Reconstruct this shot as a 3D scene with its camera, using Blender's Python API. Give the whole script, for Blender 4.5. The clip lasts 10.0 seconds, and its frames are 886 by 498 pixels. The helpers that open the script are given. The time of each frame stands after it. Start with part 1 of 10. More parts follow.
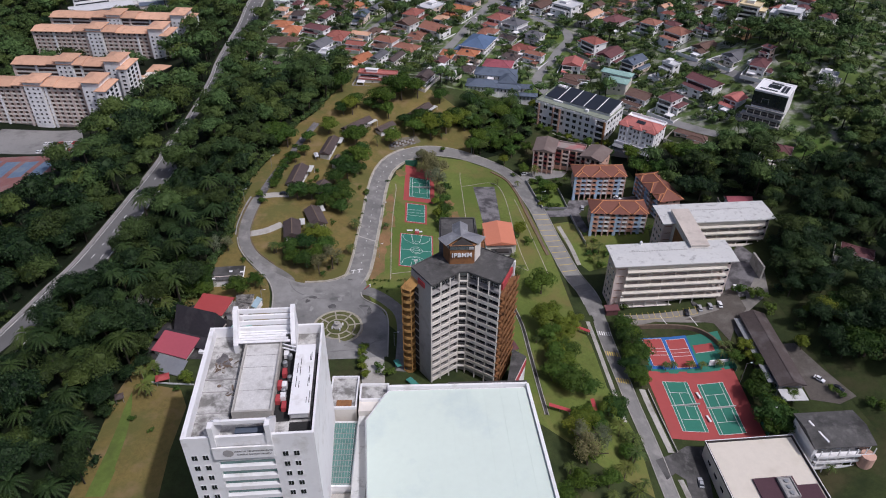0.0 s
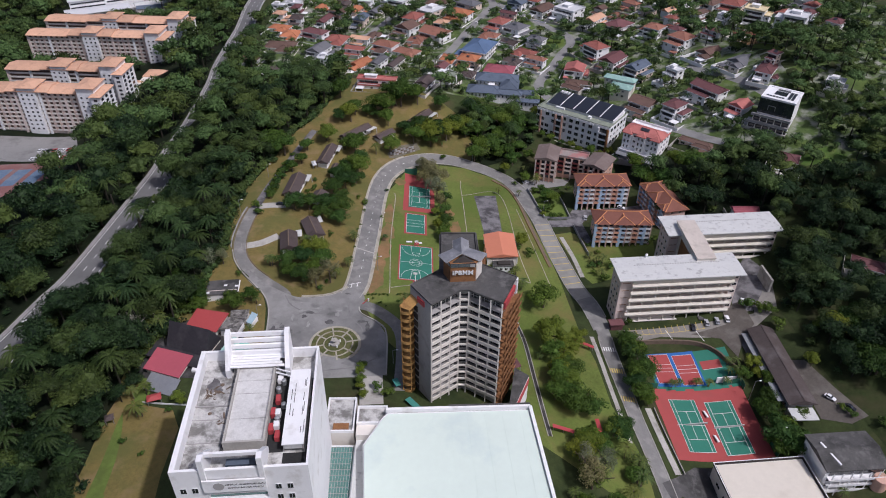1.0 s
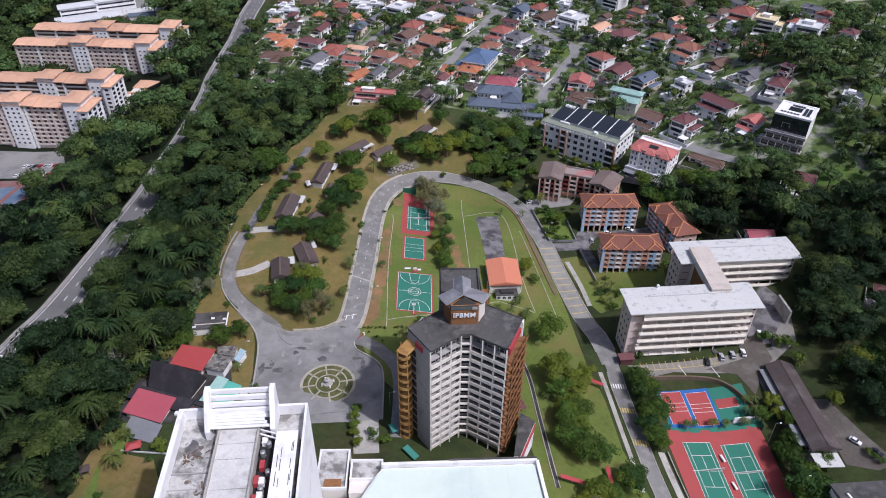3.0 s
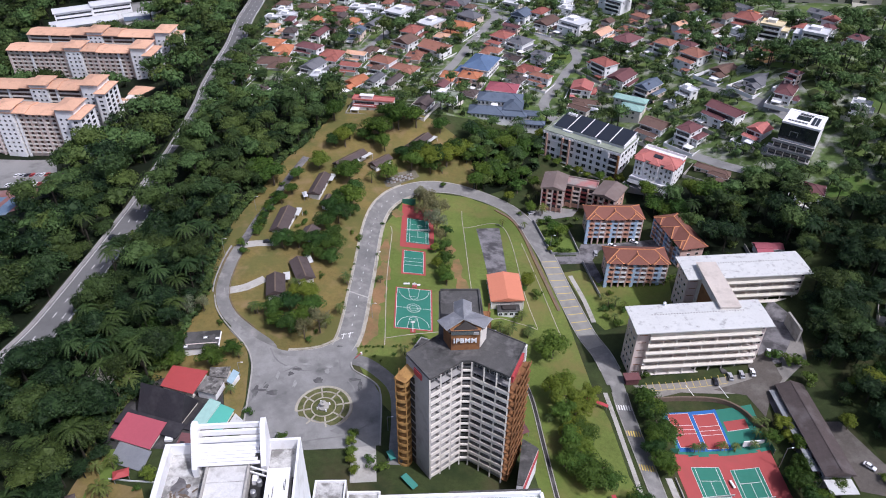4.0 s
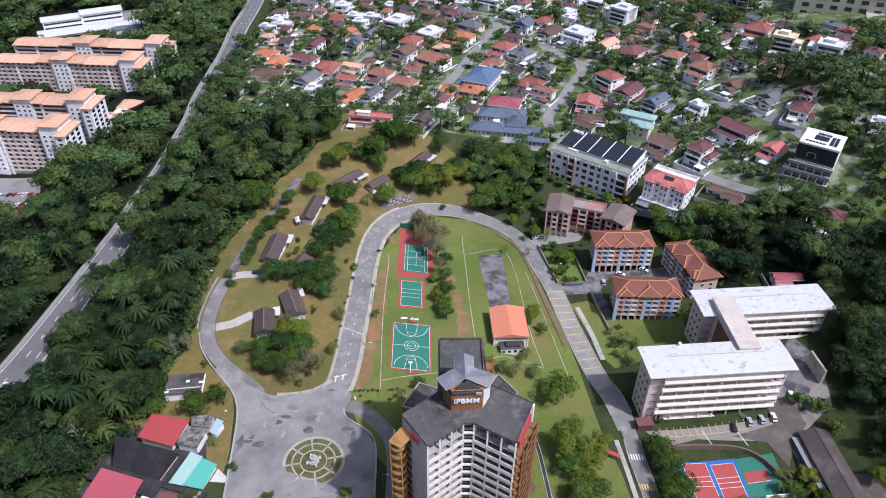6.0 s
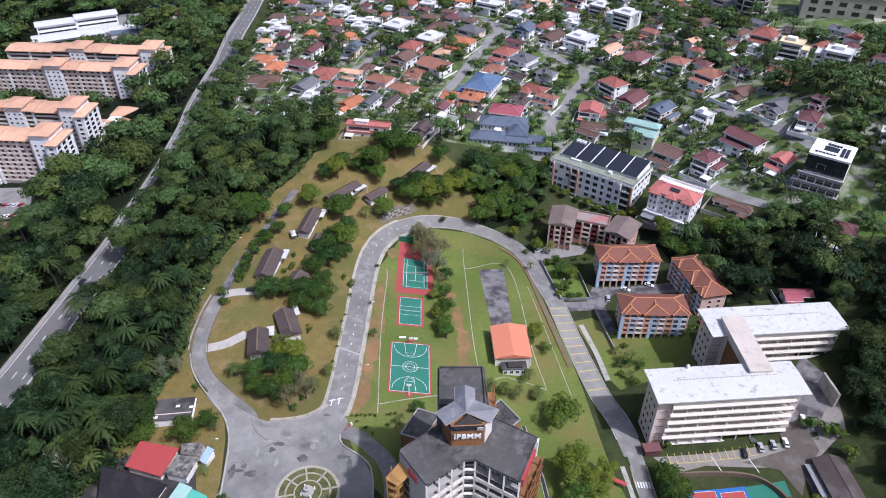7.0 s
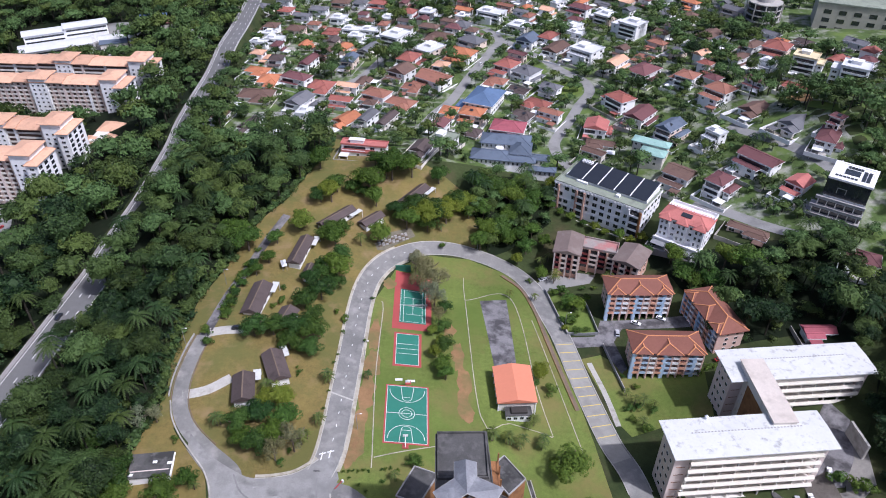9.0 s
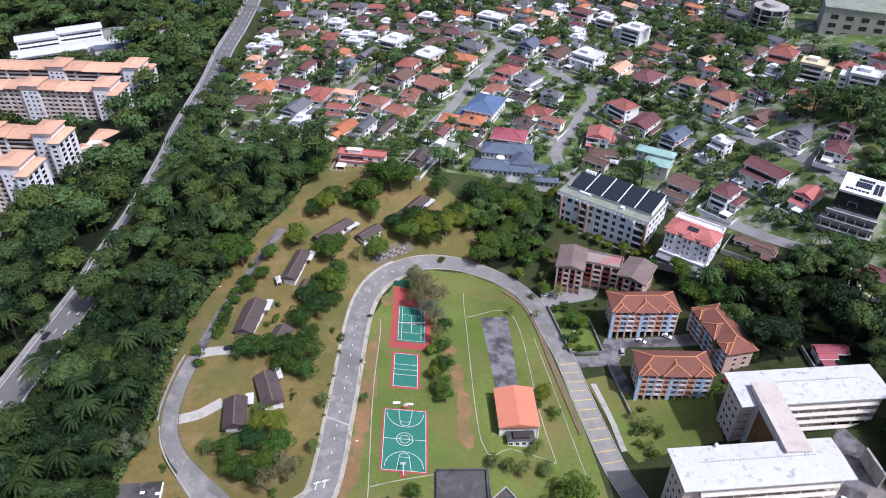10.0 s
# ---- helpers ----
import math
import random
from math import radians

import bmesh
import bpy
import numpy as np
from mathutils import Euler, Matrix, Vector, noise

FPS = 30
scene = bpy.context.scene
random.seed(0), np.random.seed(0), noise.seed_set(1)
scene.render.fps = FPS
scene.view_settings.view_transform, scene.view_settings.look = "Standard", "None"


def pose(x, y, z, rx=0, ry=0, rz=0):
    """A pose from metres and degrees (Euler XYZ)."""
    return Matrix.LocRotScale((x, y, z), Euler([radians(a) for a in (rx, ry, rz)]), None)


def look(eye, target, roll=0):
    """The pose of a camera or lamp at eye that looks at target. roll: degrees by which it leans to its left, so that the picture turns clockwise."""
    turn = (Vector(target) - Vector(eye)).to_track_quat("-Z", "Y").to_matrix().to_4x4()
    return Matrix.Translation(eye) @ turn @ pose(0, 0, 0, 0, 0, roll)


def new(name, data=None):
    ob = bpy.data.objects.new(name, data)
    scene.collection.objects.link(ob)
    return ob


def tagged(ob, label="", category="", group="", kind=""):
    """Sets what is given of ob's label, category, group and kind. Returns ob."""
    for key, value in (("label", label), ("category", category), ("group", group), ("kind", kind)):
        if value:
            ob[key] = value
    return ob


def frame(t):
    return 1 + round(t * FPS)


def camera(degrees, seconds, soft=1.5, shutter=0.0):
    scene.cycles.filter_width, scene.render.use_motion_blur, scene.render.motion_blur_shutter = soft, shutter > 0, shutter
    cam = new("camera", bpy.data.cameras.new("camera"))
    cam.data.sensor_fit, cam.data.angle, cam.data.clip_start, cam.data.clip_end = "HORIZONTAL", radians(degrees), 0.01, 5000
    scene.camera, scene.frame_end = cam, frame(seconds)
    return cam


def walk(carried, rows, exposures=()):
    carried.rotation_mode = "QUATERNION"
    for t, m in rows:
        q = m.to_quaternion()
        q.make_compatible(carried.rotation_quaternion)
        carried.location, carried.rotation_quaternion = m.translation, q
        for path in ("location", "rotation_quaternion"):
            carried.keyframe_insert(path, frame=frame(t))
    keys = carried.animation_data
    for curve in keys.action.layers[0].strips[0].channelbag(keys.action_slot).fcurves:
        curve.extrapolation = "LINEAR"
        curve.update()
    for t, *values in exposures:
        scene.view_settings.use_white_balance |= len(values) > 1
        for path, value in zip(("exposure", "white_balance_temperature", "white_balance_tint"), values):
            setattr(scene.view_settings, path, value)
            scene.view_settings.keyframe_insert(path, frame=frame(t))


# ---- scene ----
cam = camera(64.2, 10.0, 1.0)
PATH = [
    (0, 0.17, -1.49, 203.82, 53.55, 0.00, -1.29),
    (0.5, 0.23, 3.25, 203.82, 53.55, 0.00, -1.28),
    (1, 0.31, 8.15, 203.81, 53.56, 0.00, -1.27),
    (1.5, 0.39, 13.19, 203.81, 53.57, 0.00, -1.27),
    (2, 0.48, 18.36, 203.80, 53.57, 0.00, -1.26),
    (2.5, 0.58, 23.65, 203.80, 53.58, 0.00, -1.26),
    (3, 0.69, 29.05, 203.79, 53.58, 0.00, -1.25),
    (3.5, 0.80, 34.54, 203.79, 53.59, 0.00, -1.25),
    (4, 0.93, 40.13, 203.79, 53.59, 0.00, -1.24),
    (4.5, 1.06, 45.78, 203.78, 53.60, 0.00, -1.23),
    (5, 1.20, 51.51, 203.78, 53.61, 0.00, -1.23),
    (5.5, 1.34, 57.28, 203.77, 53.61, 0.00, -1.22),
    (6, 1.50, 63.10, 203.77, 53.62, 0.00, -1.22),
    (6.5, 1.66, 68.94, 203.76, 53.62, 0.00, -1.21),
    (7, 1.83, 74.81, 203.76, 53.63, 0.00, -1.20),
    (7.5, 2.01, 80.68, 203.75, 53.63, 0.00, -1.20),
    (8, 2.19, 86.55, 203.75, 53.64, 0.00, -1.19),
    (8.5, 2.38, 92.40, 203.74, 53.65, 0.00, -1.19),
    (9, 2.59, 98.23, 203.74, 53.65, 0.00, -1.18),
    (9.5, 2.80, 104.02, 203.73, 53.66, 0.00, -1.17),
    (10, 3.01, 109.76, 203.73, 53.66, 0.00, -1.17),
]
ROLL = 0.61
walk(cam, [(t, pose(*p) @ pose(0, 0, 0, 0, 0, ROLL)) for t, *p in PATH],
     [(t, s, k, 19) for t, s, k in ((0, -0.58, 6070), (1, -0.51, 6050), (2.5, -0.35, 5940), (4, -0.08, 5850), (5.5, 0.05, 5790), (7.5, 0.1, 5750), (10, 0.14, 5740))])

# ---- light ----
SUN_ELEV, SUN_AZ = 56.0, -36.0   # degrees; azimuth from +x towards +y
world = bpy.data.worlds.new("daylight")
scene.world = world
world.use_nodes = True
wn = world.node_tree.nodes
sky = wn.new("ShaderNodeTexSky")
sky.sky_type = "NISHITA"
sky.sun_disc = False
sky.sun_elevation = radians(SUN_ELEV)
sky.sun_rotation = radians(90 - SUN_AZ)
sky.dust_density = 4.0
sky.air_density = 0.75
world.node_tree.links.new(sky.outputs["Color"], wn["Background"].inputs["Color"])
wn["Background"].inputs["Strength"].default_value = 0.125
sun = new("sun", bpy.data.lights.new("sun", "SUN"))
sun.data.energy = 3.6
sun.data.angle = radians(1.5)
sun.data.color = (1.0, 0.975, 0.945)
sun_way = Vector((math.cos(radians(SUN_ELEV)) * math.cos(radians(SUN_AZ)), math.cos(radians(SUN_ELEV)) * math.sin(radians(SUN_AZ)), math.sin(radians(SUN_ELEV))))
sun.matrix_world = look(sun_way * 900, (0, 0, 0))


# ---- materials ----
def surf(name, base, rough=0.85, var=0.2, broad=0.06, fine=1.2, bump=0.25, stain=None, amount=0.0, blot=0.12, metal=0.0, rnd=0.0, island=0.0, extra=None):
    """A weathered surface: broad and fine tone variation, blotches of a second colour and a fine relief, all at world size."""
    m = bpy.data.materials.new(name)
    m.use_nodes = True
    n, ln = m.node_tree.nodes, m.node_tree.links
    b = n["Principled BSDF"]
    b.inputs["Roughness"].default_value, b.inputs["Metallic"].default_value = rough, metal
    b.inputs["Specular IOR Level"].default_value = 0.2 if rough > 0.7 else 0.45
    geo = n.new("ShaderNodeNewGeometry")

    def tex(scale, detail=4.0):
        t = n.new("ShaderNodeTexNoise")
        t.inputs["Scale"].default_value, t.inputs["Detail"].default_value, t.inputs["Roughness"].default_value = scale, detail, 0.6
        ln.new(geo.outputs["Position"], t.inputs["Vector"])
        return t.outputs["Fac"]

    def calc(op, a, c, clamp=False):
        k = n.new("ShaderNodeMath")
        k.operation, k.use_clamp = op, clamp
        for slot, v in zip(k.inputs, (a, c)):
            if isinstance(v, (int, float)):
                slot.default_value = v
            else:
                ln.new(v, slot)
        return k.outputs[0]

    small = tex(fine)
    tone = calc("ADD", calc("MULTIPLY", calc("SUBTRACT", tex(broad), 0.5), 2.4 * var), calc("MULTIPLY", calc("SUBTRACT", small, 0.5), 1.8 * var))
    if var > 0.1:
        tone = calc("ADD", tone, calc("MULTIPLY", calc("SUBTRACT", tex(2.6, 2.0), 0.5), 1.5 * var))
    if rnd:
        info = n.new("ShaderNodeObjectInfo")
        tone = calc("ADD", tone, calc("MULTIPLY", calc("SUBTRACT", info.outputs["Random"], 0.5), 2 * rnd))
    if island:
        tone = calc("ADD", tone, calc("MULTIPLY", calc("SUBTRACT", geo.outputs["Random Per Island"], 0.5), 2 * island))
    gain = calc("ADD", tone, 1.0)
    scale = n.new("ShaderNodeVectorMath")
    scale.operation = "SCALE"
    scale.inputs[0].default_value = base
    ln.new(gain, scale.inputs["Scale"])
    colour = scale.outputs[0]
    if stain:
        mix = n.new("ShaderNodeMix")
        mix.data_type = "RGBA"
        mask = calc("MULTIPLY", calc("SUBTRACT", tex(blot, 6.0), 0.62 - 0.3 * amount), 6.0, True)
        ln.new(calc("MULTIPLY", mask, min(1.0, 0.5 + 0.5 * amount)), mix.inputs["Factor"])
        ln.new(colour, mix.inputs["A"])
        mix.inputs["B"].default_value = (*stain, 1)
        colour = mix.outputs["Result"]
    if extra:
        tint, much, spread_of = extra
        mix = n.new("ShaderNodeMix")
        mix.data_type = "RGBA"
        ln.new(calc("MULTIPLY", calc("MULTIPLY", calc("SUBTRACT", tex(spread_of, 5.0), 0.6 - 0.3 * much), 5.0, True), 0.85), mix.inputs["Factor"])
        ln.new(colour, mix.inputs["A"])
        mix.inputs["B"].default_value = (*tint, 1)
        colour = mix.outputs["Result"]
    ln.new(colour, b.inputs["Base Color"])
    if bump:
        bp = n.new("ShaderNodeBump")
        bp.inputs["Strength"].default_value, bp.inputs["Distance"].default_value = bump, 0.08
        ln.new(small, bp.inputs["Height"])
        ln.new(bp.outputs["Normal"], b.inputs["Normal"])
    return m


def leaf(name, base, second, per_object=True, spread=0.55):
    """Leaves: two greens mixed leaf by leaf and tree by tree, a little light shining through."""
    m = bpy.data.materials.new(name)
    m.use_nodes = True
    n, ln = m.node_tree.nodes, m.node_tree.links
    b = n["Principled BSDF"]
    b.inputs["Roughness"].default_value = 0.55
    b.inputs["Specular IOR Level"].default_value = 0.13
    geo = n.new("ShaderNodeNewGeometry")
    mix = n.new("ShaderNodeMix")
    mix.data_type = "RGBA"
    mix.inputs["A"].default_value, mix.inputs["B"].default_value = (*base, 1), (*second, 1)
    if per_object:
        one = n.new("ShaderNodeObjectInfo").outputs["Random"]
    else:
        a = n.new("ShaderNodeAttribute")
        a.attribute_name = "tone"
        one = a.outputs["Fac"]
    k = n.new("ShaderNodeMath")
    k.operation = "MULTIPLY_ADD"
    ln.new(geo.outputs["Random Per Island"], k.inputs[0])
    k.inputs[1].default_value = 1 - spread
    j = n.new("ShaderNodeMath")
    j.operation = "MULTIPLY"
    ln.new(one, j.inputs[0])
    j.inputs[1].default_value = spread
    ln.new(j.outputs[0], k.inputs[2])
    ln.new(k.outputs[0], mix.inputs["Factor"])
    # from tree to tree the green leans to bluish or to olive
    lean = n.new("ShaderNodeMath")
    lean.operation = "MULTIPLY"
    ln.new(one, lean.inputs[0])
    lean.inputs[1].default_value = 53.1
    part_of = n.new("ShaderNodeMath")
    part_of.operation = "FRACT"
    ln.new(lean.outputs[0], part_of.inputs[0])
    hue = n.new("ShaderNodeMix")
    hue.data_type = "RGBA"
    hue.inputs["A"].default_value, hue.inputs["B"].default_value = (0.88, 1.0, 1.12, 1), (1.2, 1.03, 0.8, 1)
    ln.new(part_of.outputs[0], hue.inputs["Factor"])
    both = n.new("ShaderNodeMix")
    both.data_type, both.blend_type = "RGBA", "MULTIPLY"
    both.inputs["Factor"].default_value = 1.0
    ln.new(mix.outputs["Result"], both.inputs["A"])
    ln.new(hue.outputs["Result"], both.inputs["B"])
    ln.new(both.outputs["Result"], b.inputs["Base Color"])
    # leaf sprays as a rough relief
    spray = n.new("ShaderNodeTexNoise")
    spray.inputs["Scale"].default_value, spray.inputs["Detail"].default_value = 1.1, 3.0
    ln.new(geo.outputs["Position"], spray.inputs["Vector"])
    bp = n.new("ShaderNodeBump")
    bp.inputs["Strength"].default_value, bp.inputs["Distance"].default_value = 0.7, 0.5
    ln.new(spray.outputs["Fac"], bp.inputs["Height"])
    ln.new(bp.outputs["Normal"], b.inputs["Normal"])
    tr = n.new("ShaderNodeBsdfTranslucent")
    ln.new(both.outputs["Result"], tr.inputs["Color"])
    ms = n.new("ShaderNodeMixShader")
    ms.inputs[0].default_value = 0.08
    ln.new(b.outputs[0], ms.inputs[1])
    ln.new(tr.outputs[0], ms.inputs[2])
    ln.new(ms.outputs[0], n["Material Output"].inputs["Surface"])
    return m


def glass(name, tint, rough=0.08):
    m = surf(name, tint, rough, 0.3, 0.2, 0.6, 0)
    m.node_tree.nodes["Principled BSDF"].inputs["Specular IOR Level"].default_value = 0.9
    return m


GROUND = surf("rough_grass_and_soil", (0.040, 0.054, 0.018), 0.95, 0.45, 0.03, 0.5, 0.5, (0.085, 0.065, 0.036), 0.35, 0.04, extra=((0.022, 0.034, 0.012), 0.4, 0.09))
# leaf litter, taken near black so the trees' shade sits in its colour
FOREST_FLOOR = surf("forest_floor_with_shade", (0.008, 0.014, 0.005), 0.95, 0.4, 0.05, 0.5, 0.5, (0.022, 0.022, 0.010), 0.3, 0.08)
WHITEYARD = surf("pale_washed_concrete", (0.56, 0.54, 0.50), 0.9, 0.16, 0.1, 0.9, 0.1, (0.34, 0.32, 0.29), 0.35, 0.2)
DUST = surf("brown_dusty_tarmac", (0.115, 0.102, 0.088), 0.92, 0.3, 0.06, 0.8, 0.2, (0.19, 0.175, 0.155), 0.4, 0.12)
YARD = surf("dusty_yard", (0.25, 0.235, 0.21), 0.92, 0.2, 0.06, 0.8, 0.2, (0.13, 0.125, 0.115), 0.4, 0.08)
GARDENS = surf("garden_patchwork", (0.070, 0.108, 0.032), 0.95, 0.4, 0.05, 0.4, 0.4, (0.39, 0.38, 0.355), 0.46, 0.11, extra=((0.125, 0.180, 0.045), 0.42, 0.06))
DRY = surf("dry_mown_grass", (0.172, 0.134, 0.045), 0.95, 0.36, 0.03, 0.7, 0.4, (0.105, 0.112, 0.034), 0.6, 0.04, extra=((0.235, 0.165, 0.085), 0.3, 0.11))
LAWN = surf("green_mown_grass", (0.124, 0.160, 0.037), 0.95, 0.42, 0.04, 0.7, 0.4, (0.182, 0.150, 0.056), 0.5, 0.05, extra=((0.098, 0.142, 0.028), 0.45, 0.024))
FRESH = surf("fresh_green_grass", (0.075, 0.135, 0.028), 0.95, 0.2, 0.05, 0.7, 0.4, (0.14, 0.15, 0.05), 0.25, 0.08)
LIME = surf("lime_green_grass", (0.115, 0.165, 0.035), 0.95, 0.3, 0.05, 0.7, 0.4, (0.085, 0.11, 0.03), 0.45, 0.09)
CLAY = surf("bare_orange_clay", (0.25, 0.148, 0.072), 0.95, 0.25, 0.08, 0.6, 0.3, (0.15, 0.135, 0.052), 0.62, 0.12)
ASPHALT = surf("worn_grey_asphalt", (0.205, 0.201, 0.190), 0.9, 0.2, 0.05, 0.9, 0.2, (0.125, 0.123, 0.118), 0.38, 0.08, extra=((0.31, 0.30, 0.28), 0.3, 0.2))
PALEROAD = surf("pale_worn_asphalt", (0.285, 0.278, 0.252), 0.9, 0.16, 0.06, 0.9, 0.2, (0.20, 0.195, 0.18), 0.45, 0.1)
PLAZATAR = surf("soft_stained_asphalt", (0.258, 0.254, 0.242), 0.9, 0.26, 0.05, 0.35, 0.15, (0.165, 0.162, 0.156), 0.5, 0.06, extra=((0.085, 0.084, 0.082), 0.1, 0.11))
TYREMARK = surf("tyre_darkened_asphalt", (0.195, 0.192, 0.185), 0.9, 0.25, 0.08, 0.8, 0.15, (0.235, 0.23, 0.22), 0.62, 0.16)
GRIMY = surf("grimy_ground", (0.045, 0.043, 0.042), 0.9, 0.35, 0.1, 0.8, 0.2, (0.12, 0.115, 0.11), 0.4, 0.15)
STREET = surf("street_asphalt", (0.25, 0.247, 0.238), 0.9, 0.16, 0.05, 0.9, 0.2, (0.14, 0.138, 0.134), 0.35, 0.09)
MOTORWAY = surf("motorway_asphalt", (0.150, 0.149, 0.147), 0.9, 0.14, 0.02, 0.5, 0.1, (0.11, 0.11, 0.108), 0.4, 0.03)
OLDTAR = surf("blackened_tarmac", (0.20, 0.192, 0.195), 0.9, 0.3, 0.08, 0.8, 0.2, (0.04, 0.038, 0.04), 0.62, 0.14)
CONCRETE = surf("weathered_concrete", (0.40, 0.385, 0.35), 0.9, 0.2, 0.1, 0.9, 0.25, (0.16, 0.15, 0.13), 0.35, 0.16)
PALE = surf("pale_paving", (0.40, 0.37, 0.30), 0.9, 0.2, 0.1, 0.9, 0.2, (0.20, 0.175, 0.13), 0.45, 0.22)
MOSSY = surf("stained_concrete_roof", (0.50, 0.495, 0.475), 0.95, 0.3, 0.15, 1.2, 0.3, (0.11, 0.105, 0.095), 0.62, 0.25)
BITUMEN = surf("grey_bitumen_roof", (0.088, 0.086, 0.083), 0.85, 0.25, 0.08, 0.7, 0.2, (0.030, 0.030, 0.029), 0.5, 0.10, extra=((0.155, 0.15, 0.145), 0.25, 0.3))
WHITE = surf("white_paint", (0.80, 0.80, 0.80), 0.7, 0.06, 0.08, 0.8, 0.05, (0.50, 0.48, 0.44), 0.22, 0.18)
CREAM = surf("cream_paint", (0.70, 0.66, 0.60), 0.75, 0.08, 0.08, 0.8, 0.05, (0.45, 0.41, 0.37), 0.2, 0.2)
PEACHWALL = surf("light_peach_paint", (0.70, 0.57, 0.49), 0.8, 0.08, 0.08, 0.8, 0.05, (0.5, 0.4, 0.34), 0.2, 0.2)
PINKWALL = surf("pale_pink_paint", (0.66, 0.56, 0.51), 0.75, 0.1, 0.08, 0.8, 0.05, (0.42, 0.36, 0.33), 0.2, 0.2)
GREYWALL = surf("grey_render", (0.36, 0.35, 0.34), 0.85, 0.14, 0.1, 0.8, 0.1, (0.18, 0.17, 0.16), 0.25, 0.2)
MINT = surf("pale_mint_sheet_roof", (0.64, 0.735, 0.655), 0.55, 0.04, 0.05, 0.4, 0.02, (0.50, 0.60, 0.58), 0.2, 0.06)
ICE = surf("bluish_white_sheet_roof", (0.56, 0.565, 0.545), 0.75, 0.08, 0.08, 0.9, 0.05, (0.40, 0.405, 0.41), 0.22, 0.3, extra=((0.20, 0.195, 0.19), 0.12, 0.4))
DARKPANE = glass("dark_window_glass", (0.022, 0.026, 0.032))
GREENPANE = glass("green_tinted_glass", (0.10, 0.22, 0.19))
BLUEPANE = glass("solar_panel_glass", (0.018, 0.020, 0.025), 0.3)
# dark brown of some real parts; also stands for shade in open storeys
DARK_AND_SHADE = surf("dark_and_painted_shade", (0.05, 0.045, 0.042), 0.9, 0.2)
OCHRE = surf("ochre_paint", (0.44, 0.25, 0.085), 0.8, 0.2, 0.15, 0.9, 0.1, (0.20, 0.10, 0.04), 0.35, 0.25)
RUST = surf("rusty_brown_paint", (0.26, 0.125, 0.055), 0.85, 0.25, 0.15, 0.9, 0.1, (0.12, 0.06, 0.035), 0.4, 0.25)
CRIMSON = surf("crimson_paint", (0.40, 0.055, 0.06), 0.7, 0.1)
METAL = surf("dull_grey_metal", (0.33, 0.34, 0.35), 0.5, 0.15, 0.2, 1.0, 0.05, None, 0, 0.1, 0.5)
LINE = surf("white_line_paint", (0.72, 0.72, 0.70), 0.8, 0.08)
YELLOWLINE = surf("yellow_line_paint", (0.62, 0.47, 0.12), 0.8, 0.12)
COURT = surf("green_court_coating", (0.035, 0.175, 0.125), 0.8, 0.09, 0.06, 0.6, 0.05, (0.05, 0.20, 0.15), 0.3, 0.15)
COURTRED = surf("red_court_coating", (0.36, 0.075, 0.07), 0.8, 0.1, 0.06, 0.6, 0.05, (0.28, 0.075, 0.065), 0.3, 0.15)
FADEDBLUE = surf("faded_blue_court", (0.13, 0.19, 0.27), 0.85, 0.2, 0.1, 0.8, 0.05, (0.22, 0.25, 0.27), 0.4, 0.1)
FADEDRED = surf("faded_red_court", (0.25, 0.12, 0.11), 0.85, 0.2, 0.1, 0.8, 0.05, (0.22, 0.19, 0.18), 0.4, 0.1)
COURTBLUE = surf("blue_court_coating", (0.035, 0.13, 0.36), 0.8, 0.09)
BARK = surf("bark", (0.12, 0.095, 0.07), 0.95, 0.2)
SOIL = surf("drain_concrete", (0.16, 0.12, 0.09), 0.95, 0.3, 0.1, 0.7, 0.3)


def tiles(name, base, stain=None):
    return surf(name, base, 0.8, 0.16, 0.12, 1.0, 0.35, stain or tuple(0.55 * c for c in base), 0.22, 0.22, 0.0, 0.14)


